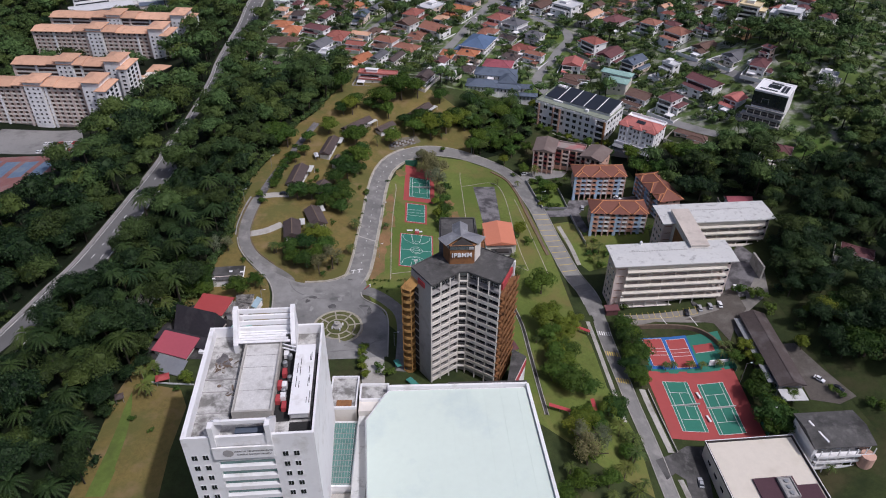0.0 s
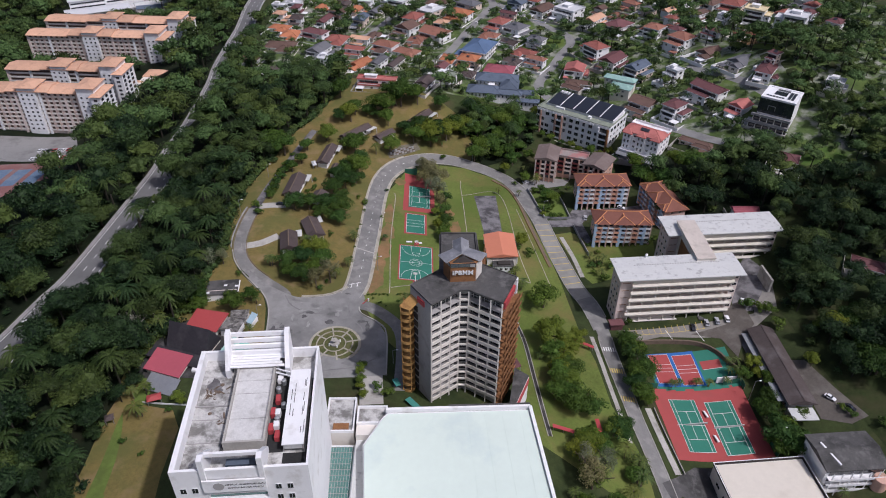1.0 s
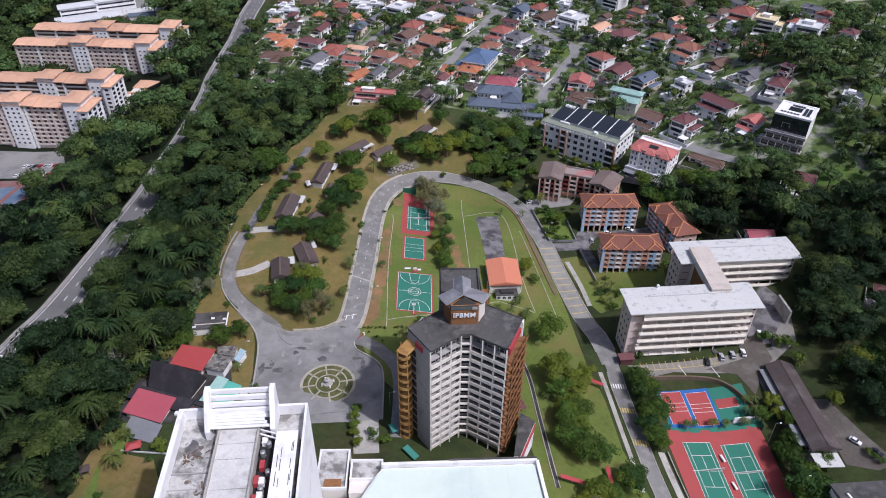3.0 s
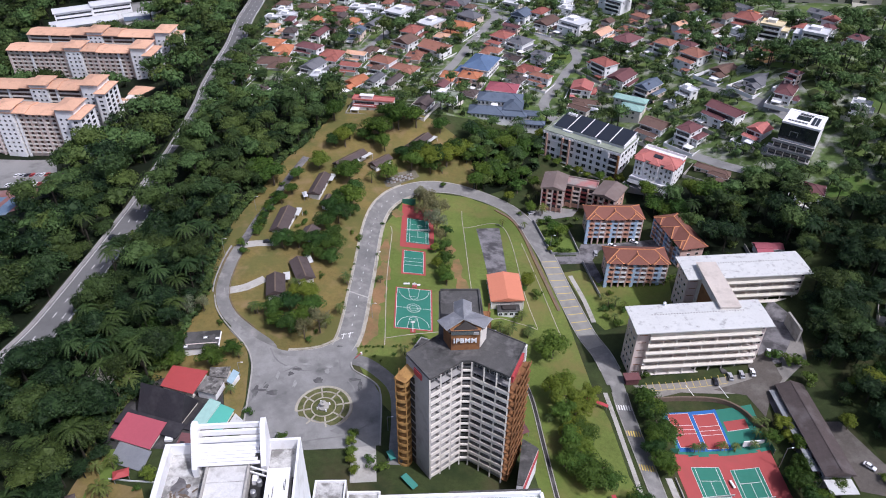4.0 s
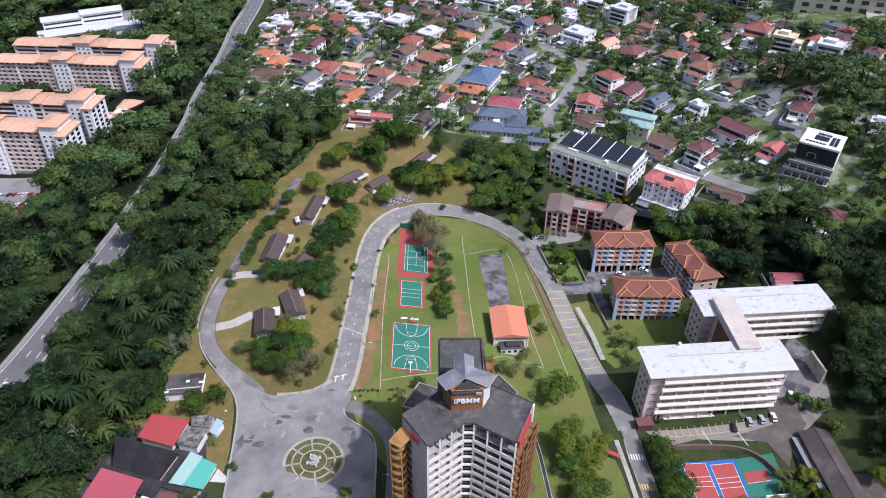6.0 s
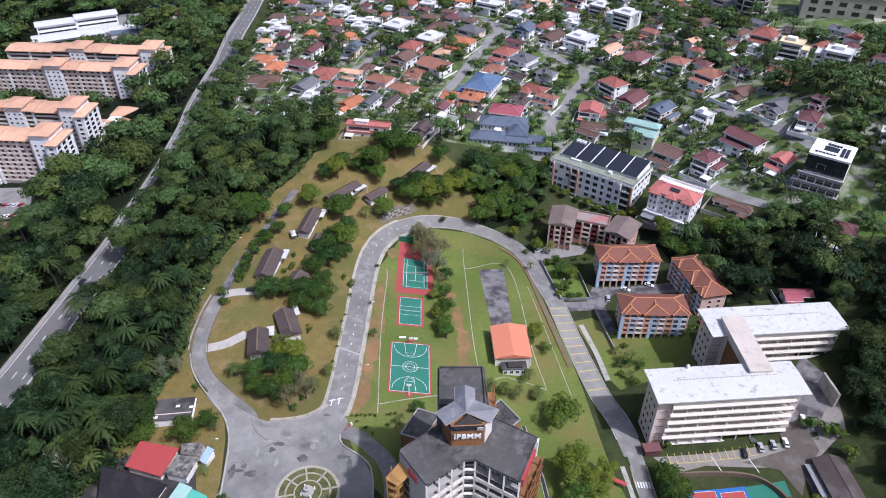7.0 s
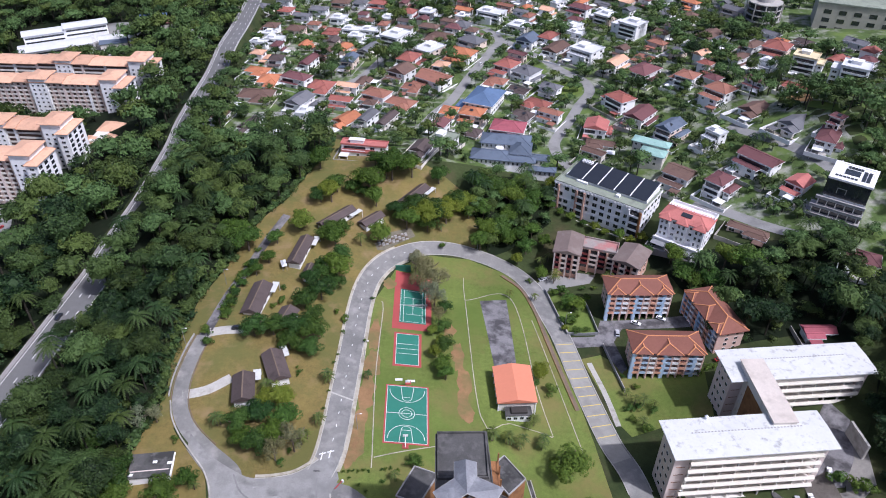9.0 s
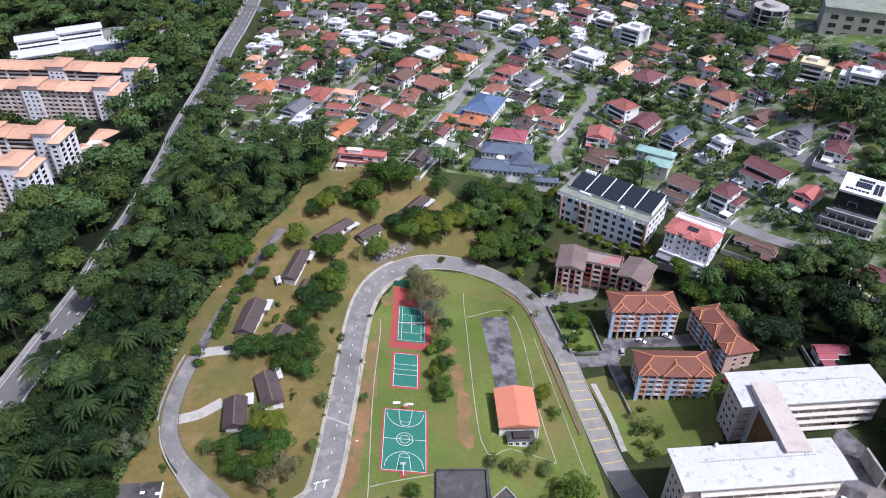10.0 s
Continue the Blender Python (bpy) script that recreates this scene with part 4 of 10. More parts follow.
for cx in (102.0, 116.9):
    court(cx, 187.1, 5.3, 11.2, 24.0, tennis(), COURT, "green tennis court with white lines on red apron", None, 0, 0.14)
setting("court_apron", drape(flat(pose(109.5, 214.0, 0, 0, 0, 5.3), 36, 19.5), 0.12), COURT, "green painted apron of the small courts")
setting("court_apron", drape(flat(pose(102.8, 214.6, 0, 0, 0, 5.3), 21.0, 17.6), 0.15), COURTBLUE, "blue painted apron of the small courts")
for cx in (97.6, 107.9):
    court(cx, 214.6, 5.3, 8.6, 15.2, [box_line(8.6, 15.2), [(-4.3, 2.2), (4.3, 2.2)], [(-4.3, -1.6), (4.3, -1.6)], [(-4.3, 0.3), (4.3, 0.3)]], COURTRED, "red sepak takraw court with white lines on blue apron", None, 0, 0.16)
court(118.4, 217.0, 5.3, 8.4, 4.2, [[(-4.2, -2.1), (4.2, -2.1)]], COURTRED, "small red painted practice court", None, 0, 0.16)


# ---- houses of the residential quarter ----
def window_mesh(w, h, pane=None, frame=None):
    s = Shape()
    s.box(-w / 2, w / 2, -0.08, 0.02, -h / 2, h / 2)
    s.slot = 1
    s.box(-w / 2 + 0.09, -0.04, -0.12, -0.08, -h / 2 + 0.09, h / 2 - 0.09).box(0.04, w / 2 - 0.09, -0.12, -0.08, -h / 2 + 0.09, h / 2 - 0.09)
    return s.mesh("window", frame or WHITE, pane or DARKPANE)


WINDOW, WIDE, TALL = window_mesh(1.5, 1.4), window_mesh(2.6, 1.5), window_mesh(1.1, 1.9)
GRILLE = window_mesh(3.4, 2.2)
ROOFWORD = {"orange": "orange tiled", "red": "red tiled", "salmon": "salmon red", "brown": "brown tiled", "dark": "dark brown tiled", "grey": "grey tiled", "maroon": "maroon tiled", "pink": "rose tiled", "blue": "blue tiled",
            "slate": "slate blue tiled", "teal": "pale green", "white": "white flat", "terra": "terracotta tiled", "peach": "peach tiled", "olive": "grey-green flat", "straw": "straw-coloured flat", "redsheet": "red sheet", "jade": "jade sheet"}
plots = []


def rim(s, x0, x1, y0, y1, z0, z1, t):
    """Four parapet walls butted end to end."""
    return s.box(x0, x1, y0, y0 + t, z0, z1).box(x0, x1, y1 - t, y1, z0, z1).box(x0, x0 + t, y0 + t, y1 - t, z0, z1).box(x1 - t, x1, y0 + t, y1 - t, z0, z1)


SOLAR = Shape().box(-1.1, 1.1, -0.9, 0.9, 0, 0.1).mesh("solar_heater", BLUEPANE)


def house(x, y, w, d, yaw, storeys, form, colour, walls=None, fh=3.2, plain=False):
    """A detached house, w by d over its eaves: a taller and a lower mass with roofs of their own, white fascia, windows, balconies, porch, boundary wall and paved yard."""
    g = random.Random(round(x * 7 + y * 13))
    plots.append((x, y, max(w, d) * 0.58))
    z = min(ground(x + a, y + b) for a in (-w / 3, w / 3) for b in (-d / 3, d / 3))
    form_word = {"hip": "hipped", "gable": "gabled", "flat": "flat"}[form]
    wall = walls or g.choice((WHITE, WHITE, WHITE, WHITE, WHITE, CREAM, PEACHWALL))
    tone = "white" if wall is WHITE else "cream" if wall is CREAM else "pale"
    count = {1: "one", 2: "two", 3: "three"}.get(storeys, "four")
    ob = thing("house", pose(x, y, z, 0, 0, yaw), f"{count}-storey {tone} house with {ROOFWORD[colour]} {form_word} roof" if form != "flat" else f"{count}-storey {tone} house with {ROOFWORD[colour]} roof", "house", "houses of the quarter")
    top, over = storeys * fh, 0.45 if form == "flat" else 0.75
    # the masses as x0, x1, y0, y1 over the eaves and the height of the eaves
    cut, low = g.uniform(0.70, 0.84), max(fh, top - fh)
    if storeys == 1:
        masses = [(-w / 2, w / 2, -d / 2 + 0.28 * d, d / 2, top), (-w / 2 + g.choice((0.0, 0.42)) * w, 0, -d / 2, 0.1 * d, top - 0.35)]
        x0 = masses[1][0]
        masses[1] = (x0, x0 + 0.58 * w, -d / 2, 0.1 * d, top - 0.35)
    elif g.random() < 0.5:
        masses = [(-w / 2, w / 2, d / 2 - cut * d, d / 2, top), (-w / 2 + 0.04 * w, w / 2 - g.uniform(0.04, 0.3) * w, -d / 2, d / 2 - cut * d + 0.3, low)]
    elif g.random() < 0.5:
        masses = [(-w / 2, -w / 2 + cut * w, -d / 2, d / 2, top), (-w / 2 + cut * w - 0.3, w / 2, -d / 2 + 0.12 * d, d / 2 - 0.06 * d, low)]
    else:
        masses = [(w / 2 - cut * w, w / 2, -d / 2, d / 2, top), (-w / 2, w / 2 - cut * w + 0.3, -d / 2 + 0.1 * d, d / 2 - 0.06 * d, low)]
    for i, (x0, x1, y0, y1, zt) in enumerate(masses):
        a0, a1, b0, b1 = x0 + over, x1 - over, y0 + over, y1 - over
        body = Shape().box(a0, a1, b0, b1, -3.5, zt)
        if form == "flat":
            r = rim(Shape().box(x0, x1, y0, y1, zt, zt + 0.3), x0, x1, y0, y1, zt + 0.3, zt + 0.95, 0.25)
            part("roof" if i == 0 else "wing_roof", r, ROOFS[colour], ob)
        else:
            rise = min(x1 - x0, y1 - y0) * g.uniform(0.17, 0.24)
            r = Shape().hip(x0, x1, y0, y1, zt + 0.42, rise, 0.22, form == "gable")
            if form == "hip":
                r.ridges(x0, x1, y0, y1, zt + 0.42, rise, 0.4)
            elif x1 - x0 >= y1 - y0:
                r.bar((x0, (y0 + y1) / 2, zt + 0.45 + rise), (x1, (y0 + y1) / 2, zt + 0.45 + rise), 0.5, 0.2)
            else:
                r.bar(((x0 + x1) / 2, y0, zt + 0.45 + rise), ((x0 + x1) / 2, y1, zt + 0.45 + rise), 0.5, 0.2)
            part("roof" if i == 0 else "wing_roof", r, ROOFS[colour], ob)
            if y < 600:
                part("fascia", rim(Shape(), x0 - 0.06, x1 + 0.06, y0 - 0.06, y1 + 0.06, zt - 0.02, zt + 0.36, 0.14), WHITE, ob, "white fascia board")
            if form == "gable":
                k = rise * 0.9
                mid_x, mid_y = (x0 + x1) / 2, (y0 + y1) / 2
                if x1 - x0 >= y1 - y0:
                    tips = [(a0, b0, zt), (a0, b1, zt), (a0, mid_y, zt + 0.3 + k), (a1, b0, zt), (a1, b1, zt), (a1, mid_y, zt + 0.3 + k)]
                else:
                    tips = [(a0, b0, zt), (a1, b0, zt), (mid_x, b0, zt + 0.3 + k), (a0, b1, zt), (a1, b1, zt), (mid_x, b1, zt + 0.3 + k)]
                body.add(tips, [(0, 1, 2), (3, 5, 4), (0, 2, 5, 3), (1, 4, 5, 2)])
            if i == 0 and g.random() < 0.3 and y < 640:
                part("solar_heater", SOLAR, (), ob, "dark solar heater panel", pose((x0 + x1) / 2 + g.uniform(-2, 2), y0 * 0.7 + y1 * 0.3, zt + 0.5 + 0.6 * rise + 0.25, math.degrees(math.atan(rise / max(0.1, min(x1 - x0, y1 - y0) / 2)))))
        part("wall" if i == 0 else "wing", body, wall, ob)
        # windows on the two sides towards the valley
        levels = max(1, round(zt / fh))
        for k in range(levels):
            zz = zt - fh * (levels - k) + 1.75
            if y > 640 and k < levels - 1:
                continue
            for side, length, at in ((0, a1 - a0, lambda q: pose(a0 + q, b0, zz)), (1, b1 - b0, lambda q: pose(a1, b0 + q, zz, 0, 0, 90))):
                if length < 2.5 or (i == 1 and side == 1 and y > 560):
                    continue
                n = max(1, int(length / (4.6 if y < 520 else 6.0)))
                for j in range(n):
                    if g.random() < 0.9:
                        part("window", g.choice((WIDE, WIDE, WINDOW, TALL) if k or levels == 1 else (GRILLE, GRILLE, WIDE)), (), ob, "", at(length * (j + 0.5) / n))
    x0, x1, y0, y1, zt = masses[0]
    if storeys > 1 and not plain:
        # a balcony across the front of the upper floors, with its rail and posts
        for k in range(1, storeys):
            bw = (x1 - x0) * (0.5 if storeys == 2 else 0.86)
            c = x0 + (x1 - x0) * (0.3 if storeys == 2 else 0.5)
            yb = y0 + over
            part("balcony", Shape().box(c - bw / 2, c + bw / 2, yb - 1.7, yb, k * fh - 0.25, k * fh).box(c - bw / 2, c + bw / 2, yb - 1.75, yb - 1.6, k * fh, k * fh + 0.95)
                 .box(c - bw / 2, c - bw / 2 + 0.3, yb - 1.7, yb - 1.4, k * fh - fh - (3 if k == 1 else 0), k * fh - 0.25).box(c + bw / 2 - 0.3, c + bw / 2, yb - 1.7, yb - 1.4, k * fh - fh - (3 if k == 1 else 0), k * fh - 0.25), WHITE, ob)
            part("opening", Shape().box(c - bw / 2 + 0.5, c + bw / 2 - 0.5, yb - 0.14, yb - 0.1, k * fh + 0.1, k * fh + 2.4), DARKPANE, ob, "dark glazed doors behind the balcony")
    if form == "flat":
        part("roof_hut", Shape().box(x0 + 0.2 * w, x0 + 0.48 * w, y1 - 0.5 * d, y1 - 0.2 * d, zt + 0.3, zt + 2.2).box(x0 + 0.17 * w, x0 + 0.51 * w, y1 - 0.53 * d, y1 - 0.17 * d, zt + 2.2, zt + 2.4), WHITE, ob)
    if storeys > 3:
        part("terrace", Shape().box(-w / 2 - 1, w / 2 + 1, -d / 2 - 8, -d / 2 - 1.7, -0.5, 0.1), SOIL if colour == "straw" else LAWN, ob)
        part("terrace_rail", Shape().box(-w / 2 - 1, w / 2 + 1, -d / 2 - 8.15, -d / 2 - 8.0, -0.5, 1.0), WHITE, ob)
        part("terrace_wall", Shape().box(-w / 2, w / 2, -d / 2 - 6.8, -d / 2 + 0.4, -5.5, -0.5), DARKPANE if colour == "straw" else GREYWALL, ob)
        for i in range(6):
            part("pier", Shape().box(-w / 2 + w * i / 5 - 0.25, -w / 2 + w * i / 5 + 0.25, -d / 2 - 7.9, -d / 2 - 7.4, -7.0, -0.5), WHITE, ob)
    px = g.choice((-1, 1)) * (w / 2 - 3.2)
    part("porch", Shape().box(px - 2.6, px + 2.6, -d / 2 - 4.2, -d / 2 + over, 2.6, 2.85).box(px - 2.5, px - 2.2, -d / 2 - 4.1, -d / 2 - 3.8, -3.0, 2.6).box(px + 2.2, px + 2.5, -d / 2 - 4.1, -d / 2 - 3.8, -3.0, 2.6), ROOFS[colour] if g.random() < 0.4 and form != "flat" else WHITE, ob)
    gx, gy = w / 2 + 2.2, d / 2 + 5.6
    fence = Shape()
    for a, b in (((-gx, -gy), (gx, -gy)), ((-gx, -gy), (-gx, d / 2 + 2)), ((gx, -gy), (gx, d / 2 + 2))):
        fence.bar((*a, 0.2), (*b, 0.2), 0.22, 2.4)
    part("garden_wall", fence, g.choice((WHITE, WHITE, CREAM, CONCRETE)), ob, "pale boundary wall")
    yx = px + g.choice((0, 0, 1.5))
    part("paved_yard", Shape().box(max(-gx + 0.2, yx - 4.6), min(gx - 0.2, yx + 4.6), -gy + 0.2, -d / 2 + over, -1.6, 0.14).box(w / 2 - over, gx - 0.2, -d / 2, d / 2 + 1.5, -1.6, 0.14), g.choice((PALE, CONCRETE, WHITEYARD, CONCRETE, OLDTAR)), ob, "paved forecourt")
    return ob


def lean(x):
    """How the plots turn with the streets, from west to east."""
    return -24 - 0.14 * max(-90, min(200, x)) if x > -90 else -14


# ---- campus buildings ----
def letters(words, size, deep, mat, ob, label, at, bold=0.0, spacing=1.0):
    """Raised lettering as one mesh."""
    text = bpy.data.curves.new("lettering", "FONT")
    text.body, text.size, text.extrude, text.align_x, text.align_y, text.space_character = words, size, deep, "CENTER", "CENTER", spacing
    text.offset = bold
    text.resolution_u = 3
    scratch = bpy.data.objects.new("lettering", text)
    me = bpy.data.meshes.new_from_object(scratch)
    me.materials.append(mat)
    part("lettering", me, (), ob, label, at)
    bpy.data.objects.remove(scratch)
    bpy.data.curves.remove(text)


def pane_mesh(name, w, h, mat, frame, deep=0.1, mullions=1):
    s = Shape()
    s.box(-w / 2, w / 2, -deep, 0.02, -h / 2, h / 2)
    s.slot = 1
    n = mullions + 1
    for i in range(n):
        s.box(-w / 2 + 0.08 + i * (w - 0.08) / n, -w / 2 + (i + 1) * (w - 0.08) / n, -deep - 0.04, -deep, -h / 2 + 0.08, h / 2 - 0.08)
    return s.mesh(name, frame, mat)


SLABWHITE = surf("pale_stained_concrete", (0.60, 0.595, 0.575), 0.95, 0.2, 0.15, 1.2, 0.2, (0.27, 0.26, 0.245), 0.35, 0.3)
# black that stands for the shade in the roof's gaps and slits
VOIDBLACK = surf("painted_void_black", (0.03, 0.03, 0.03), 0.9, 0.3)


def white_tower():
    """The white office tower: parapets, fins and louvres on the roof, banded glass front."""
    z0 = 8.0
    ob = thing("office_tower", pose(-46.6, 132.8, z0, 0, 0, 3.4), "tall white office tower with cluttered concrete roof", "tower")
    top, w, d = 54.0, 16.4, 20.2
    part("wall", Shape().box(-w, w, -d + 1.2, d, -4, 50.5).box(-w, -8.6, -d, -d + 1.2, -4, 50.5).box(5.6, w, -d, -d + 1.2, -4, 50.5), WHITE, ob)
    part("parapet", Shape().box(-w, w, -d, -d + 0.7, 50.5, top).box(-w, w, d - 0.7, d, 50.5, top).box(-w, -w + 1.3, -d + 0.7, d - 0.7, 50.5, top).box(w - 0.6, w, -d + 0.7, d - 0.7, 50.5, top), WHITE, ob)
    part("roof", Shape().box(-w + 1.3, w - 0.6, -d + 0.7, d - 0.7, 50.5, 50.62), MOSSY, ob, "stained concrete roof deck")
    part("raised_roof", Shape().box(-5.0, 4.6, -11.6, 13.6, 50.62, 52.9), (SLABWHITE,), ob, "raised pale concrete slab")
    part("slab_rim", rim(Shape(), -5.4, 5.0, -12.0, 14.0, 50.62, 53.6, 0.55), CONCRETE, ob, "stained concrete rim of the slab")
    for jy in (-4.1, 4.4, 9.0):
        part("slab_joint", Shape().box(-4.8, 4.4, jy, jy + 0.13, 52.9, 52.93), MOSSY, ob, "dark joint in the slab")
    part("slab_gutter", Shape().box(-6.3, -5.45, -13.0, 14.5, 50.62, 51.0), BITUMEN, ob, "dark gutter beside the slab")
    part("plant_well", Shape().box(5.05, 9.3, -13.4, 13.6, 50.62, 50.7), VOIDBLACK, ob, "plant well floor painted as a shaded gap")
    part("canopy", Shape().box(9.4, 14.8, -13.8, 11.4, 53.7, 53.95), WHITE, ob, "long white sheet canopy")
    slits = random.Random(8)
    for i in range(16):
        x, y, l = slits.choice((10.4, 11.2, 11.9, 13.6, 13.9, 14.3)), slits.uniform(-12, 7), slits.uniform(1.2, 4.5)
        part("canopy_slit", Shape().box(x, x + 0.16, y, y + l, 53.95, 53.97), VOIDBLACK, ob, "black strip painted as shade in a canopy slit")
    part("canopy_wall", Shape().box(9.6, 9.8, -13.4, 11.0, 50.62, 53.7).box(9.8, 14.4, -13.4, -13.2, 51.9, 53.7).box(14.3, 14.5, -13.4, 11.0, 50.62, 53.7), GREYWALL, ob)
    part("front_window", Shape().box(10.0, 14.2, -13.6, -13.4, 52.0, 53.4), ICE, ob, "pale glazed end of the canopy")
    part("side_gutter", Shape().box(14.9, 15.5, -18.8, 11, 50.62, 50.75).box(9.4, 14.8, -18.8, -13.8, 50.62, 50.7), VOIDBLACK, ob, "black strip painted as shade in an open gutter")
    tank = Shape().tube(0, 0, 0, 1.5, 0.75, 0.7, 10).tube(0, 0, 1.5, 1.7, 0.7, 0.3, 10)
    tanks = (tank.mesh("water_tank", METAL), Shape().box(-0.7, 0.7, -0.9, 0.9, 0, 1.6).box(-0.5, 0.5, -0.7, 0.7, 1.6, 1.8).mesh("air_unit", WHITE), Shape().box(-0.6, 0.6, -1.2, 1.2, 0, 1.6).mesh("red_unit", CRIMSON))
    for k, x, y in ((0, 6.3, 6.6), (2, 6.6, 3.0), (1, 7.0, -1.6), (0, 7.0, -3.6), (1, 7.0, -5.6), (2, 5.8, -1.4), (2, 5.8, -6.6), (0, 7.4, 9.4), (1, 6.4, 10.2), (0, 8.2, 1.0), (2, 7.6, -9.0)):
        part(("water_tank", "air_unit", "red_unit")[k], tanks[k], (), ob, "", (x, y, 50.7))
    part("pipe_run", Shape().bar((5.2, 12.6, 53.4), (9.2, 11.0, 53.4), 0.35).bar((5.2, 11.4, 53.2), (9.2, 9.8, 53.2), 0.35), WHITE, ob, "white overhead pipes")
    heap = random.Random(4)
    for i in range(34):
        x, y = (heap.uniform(-13.6, -6.8), heap.gauss(6.6, 1.8)) if i < 26 else (heap.uniform(-9.0, -6.8), heap.gauss(-2.6, 1.2))
        l, w, turn = heap.uniform(0.25, 1.0), heap.uniform(0.12, 0.5), heap.uniform(0, 3.14)
        part("rubbish_board", Shape().bar((x - l * math.cos(turn), y - l * math.sin(turn), 50.75), (x + l * math.cos(turn), y + l * math.sin(turn), 50.8 + heap.uniform(0, 0.5)), w, 0.12), (SOIL, GREYWALL, SOIL, CONCRETE, SOIL)[i % 5], ob, "scrap board on the roof")
    for x, y, r in ((-11, 0.2, 1.0), (-8.0, -3.0, 1.3), (-12.6, -16.0, 1.2), (-9.5, 10.2, 1.1), (-13.2, 11.6, 0.9), (-10.6, -17.0, 0.9)):
        part("rubble_heap", Shape().tube(x, y, 50.6, 50.9, 0.6 * r, r * 0.25, 8), SOIL if x > -12 else GREYWALL, ob, "dark heap of debris")
    part("roof_divider", Shape().box(-15.1, -6.4, -2.1, -1.9, 50.62, 50.8).box(-15.1, -6.4, -9.6, -9.4, 50.62, 50.8).box(-15.1, -6.4, 2.3, 2.6, 50.62, 51.0), GREYWALL, ob)
    part("grimy_patch", Shape().prism(blot(-11.2, 9.6, 3.2, 3.4, 2.2), 50.62, 50.65), OLDTAR, ob, "dirty water stain")
    # back frame: two fins with louvre beams, a slatted canopy before it
    for x in (-8.6, 7.6):
        part("fin", Shape().add([(x, 12.5, 50.5), (x, 20.6, 50.5), (x, 20.6, 61.5), (x, 18.6, 61.5), (x, 12.5, 53.5), (x + 1.3, 12.5, 50.5), (x + 1.3, 20.6, 50.5), (x + 1.3, 20.6, 61.5), (x + 1.3, 18.6, 61.5), (x + 1.3, 12.5, 53.5)],
                                [(0, 1, 2, 3, 4), (9, 8, 7, 6, 5), (0, 5, 6, 1), (1, 6, 7, 2), (2, 7, 8, 3), (3, 8, 9, 4), (4, 9, 5, 0)]), WHITE, ob, "tall white roof fin")
    for i in range(4):
        part("louvre", Shape().box(-7.3, 7.6, 17.4 + 0.85 * i, 18.0 + 0.85 * i, 54.5 + 1.5 * i, 55.9 + 1.5 * i), WHITE, ob)
    for i in range(5):
        part("canopy_slat", Shape().box(-7.3, 7.4 - 0.7 * (i % 3), 13.0 + 0.95 * i, 13.85 + 0.95 * i, 53.9 + 0.1 * i, 54.1 + 0.1 * i), WHITE, ob)
    # front frame
    for x in (-9.2, 4.6):
        part("fin", Shape().add([(x, -20.6, 48), (x, -12.8, 50.5), (x, -12.8, 52.5), (x, -18.6, 58.0), (x, -20.6, 58.0), (x + 1.3, -20.6, 48), (x + 1.3, -12.8, 50.5), (x + 1.3, -12.8, 52.5), (x + 1.3, -18.6, 58.0), (x + 1.3, -20.6, 58.0)],
                                [(4, 3, 2, 1, 0), (5, 6, 7, 8, 9), (0, 1, 6, 5), (1, 2, 7, 6), (2, 3, 8, 7), (3, 4, 9, 8), (4, 0, 5, 9)]), WHITE, ob, "tall white roof fin")
    for i in range(4):
        part("louvre", Shape().box(-7.9, 4.6, -16.2 - 0.8 * i, -15.5 - 0.8 * i, 53.8 + 1.0 * i, 54.9 + 1.0 * i), WHITE, ob)
    part("blue_tank", Shape().box(-3.5, 3.6, -18.4, -16.6, 50.62, 53.2), ROOFS["slate"], ob, "blue water tank")
    part("sign_panel", Shape().box(-9.2, 5.9, -20.9, -20.4, 46.2, 50.6), WHITE, ob, "white sign panel over the front")
    part("crest", Shape().tube(0, 0, 0, 0.08, 1.35, 1.35, 14), GREYWALL, ob, "grey round emblem", pose(-5.4, -20.9, 48.5, 90))
    for words, x, z in (("INSTITUT", -2.3, 49.0), ("PENDIDIKAN", 1.55, 49.0), ("GURU", 4.85, 49.0), ("KAMPUS", -1.9, 47.8), ("BAHASA", 1.03, 47.8), ("MELAYU", 3.94, 47.8)):
        letters(words, 0.72, 0.05, BITUMEN, ob, "dark raised lettering", pose(x, -20.92, z, 90))
    for k in range(11):
        z = 43.2 - 4.1 * k
        part("band", Shape().box(-8.6, 5.6, -20.3, -18.9, z + 1.5, z + 3.0), WHITE, ob, "white spandrel band")
        part("glass_band", Shape().box(-8.6, 5.6, -19.1, -18.95, z - 1.1, z + 1.5), GREENPANE, ob, "green tinted window band")
    win = pane_mesh("window", 1.5, 1.9, DARKPANE, WHITE)
    for k in range(12):
        for x in (-14.2, -11.4, 8.6, 11.4):
            part("window", win, (), ob, "", pose(x, -d, 46.5 - 4.1 * k))
    for k in range(12):
        for y in (-15.5, 15.5):
            part("window", win, (), ob, "", pose(-w, y, 46.5 - 4.1 * k, 0, 0, -90))


white_tower()

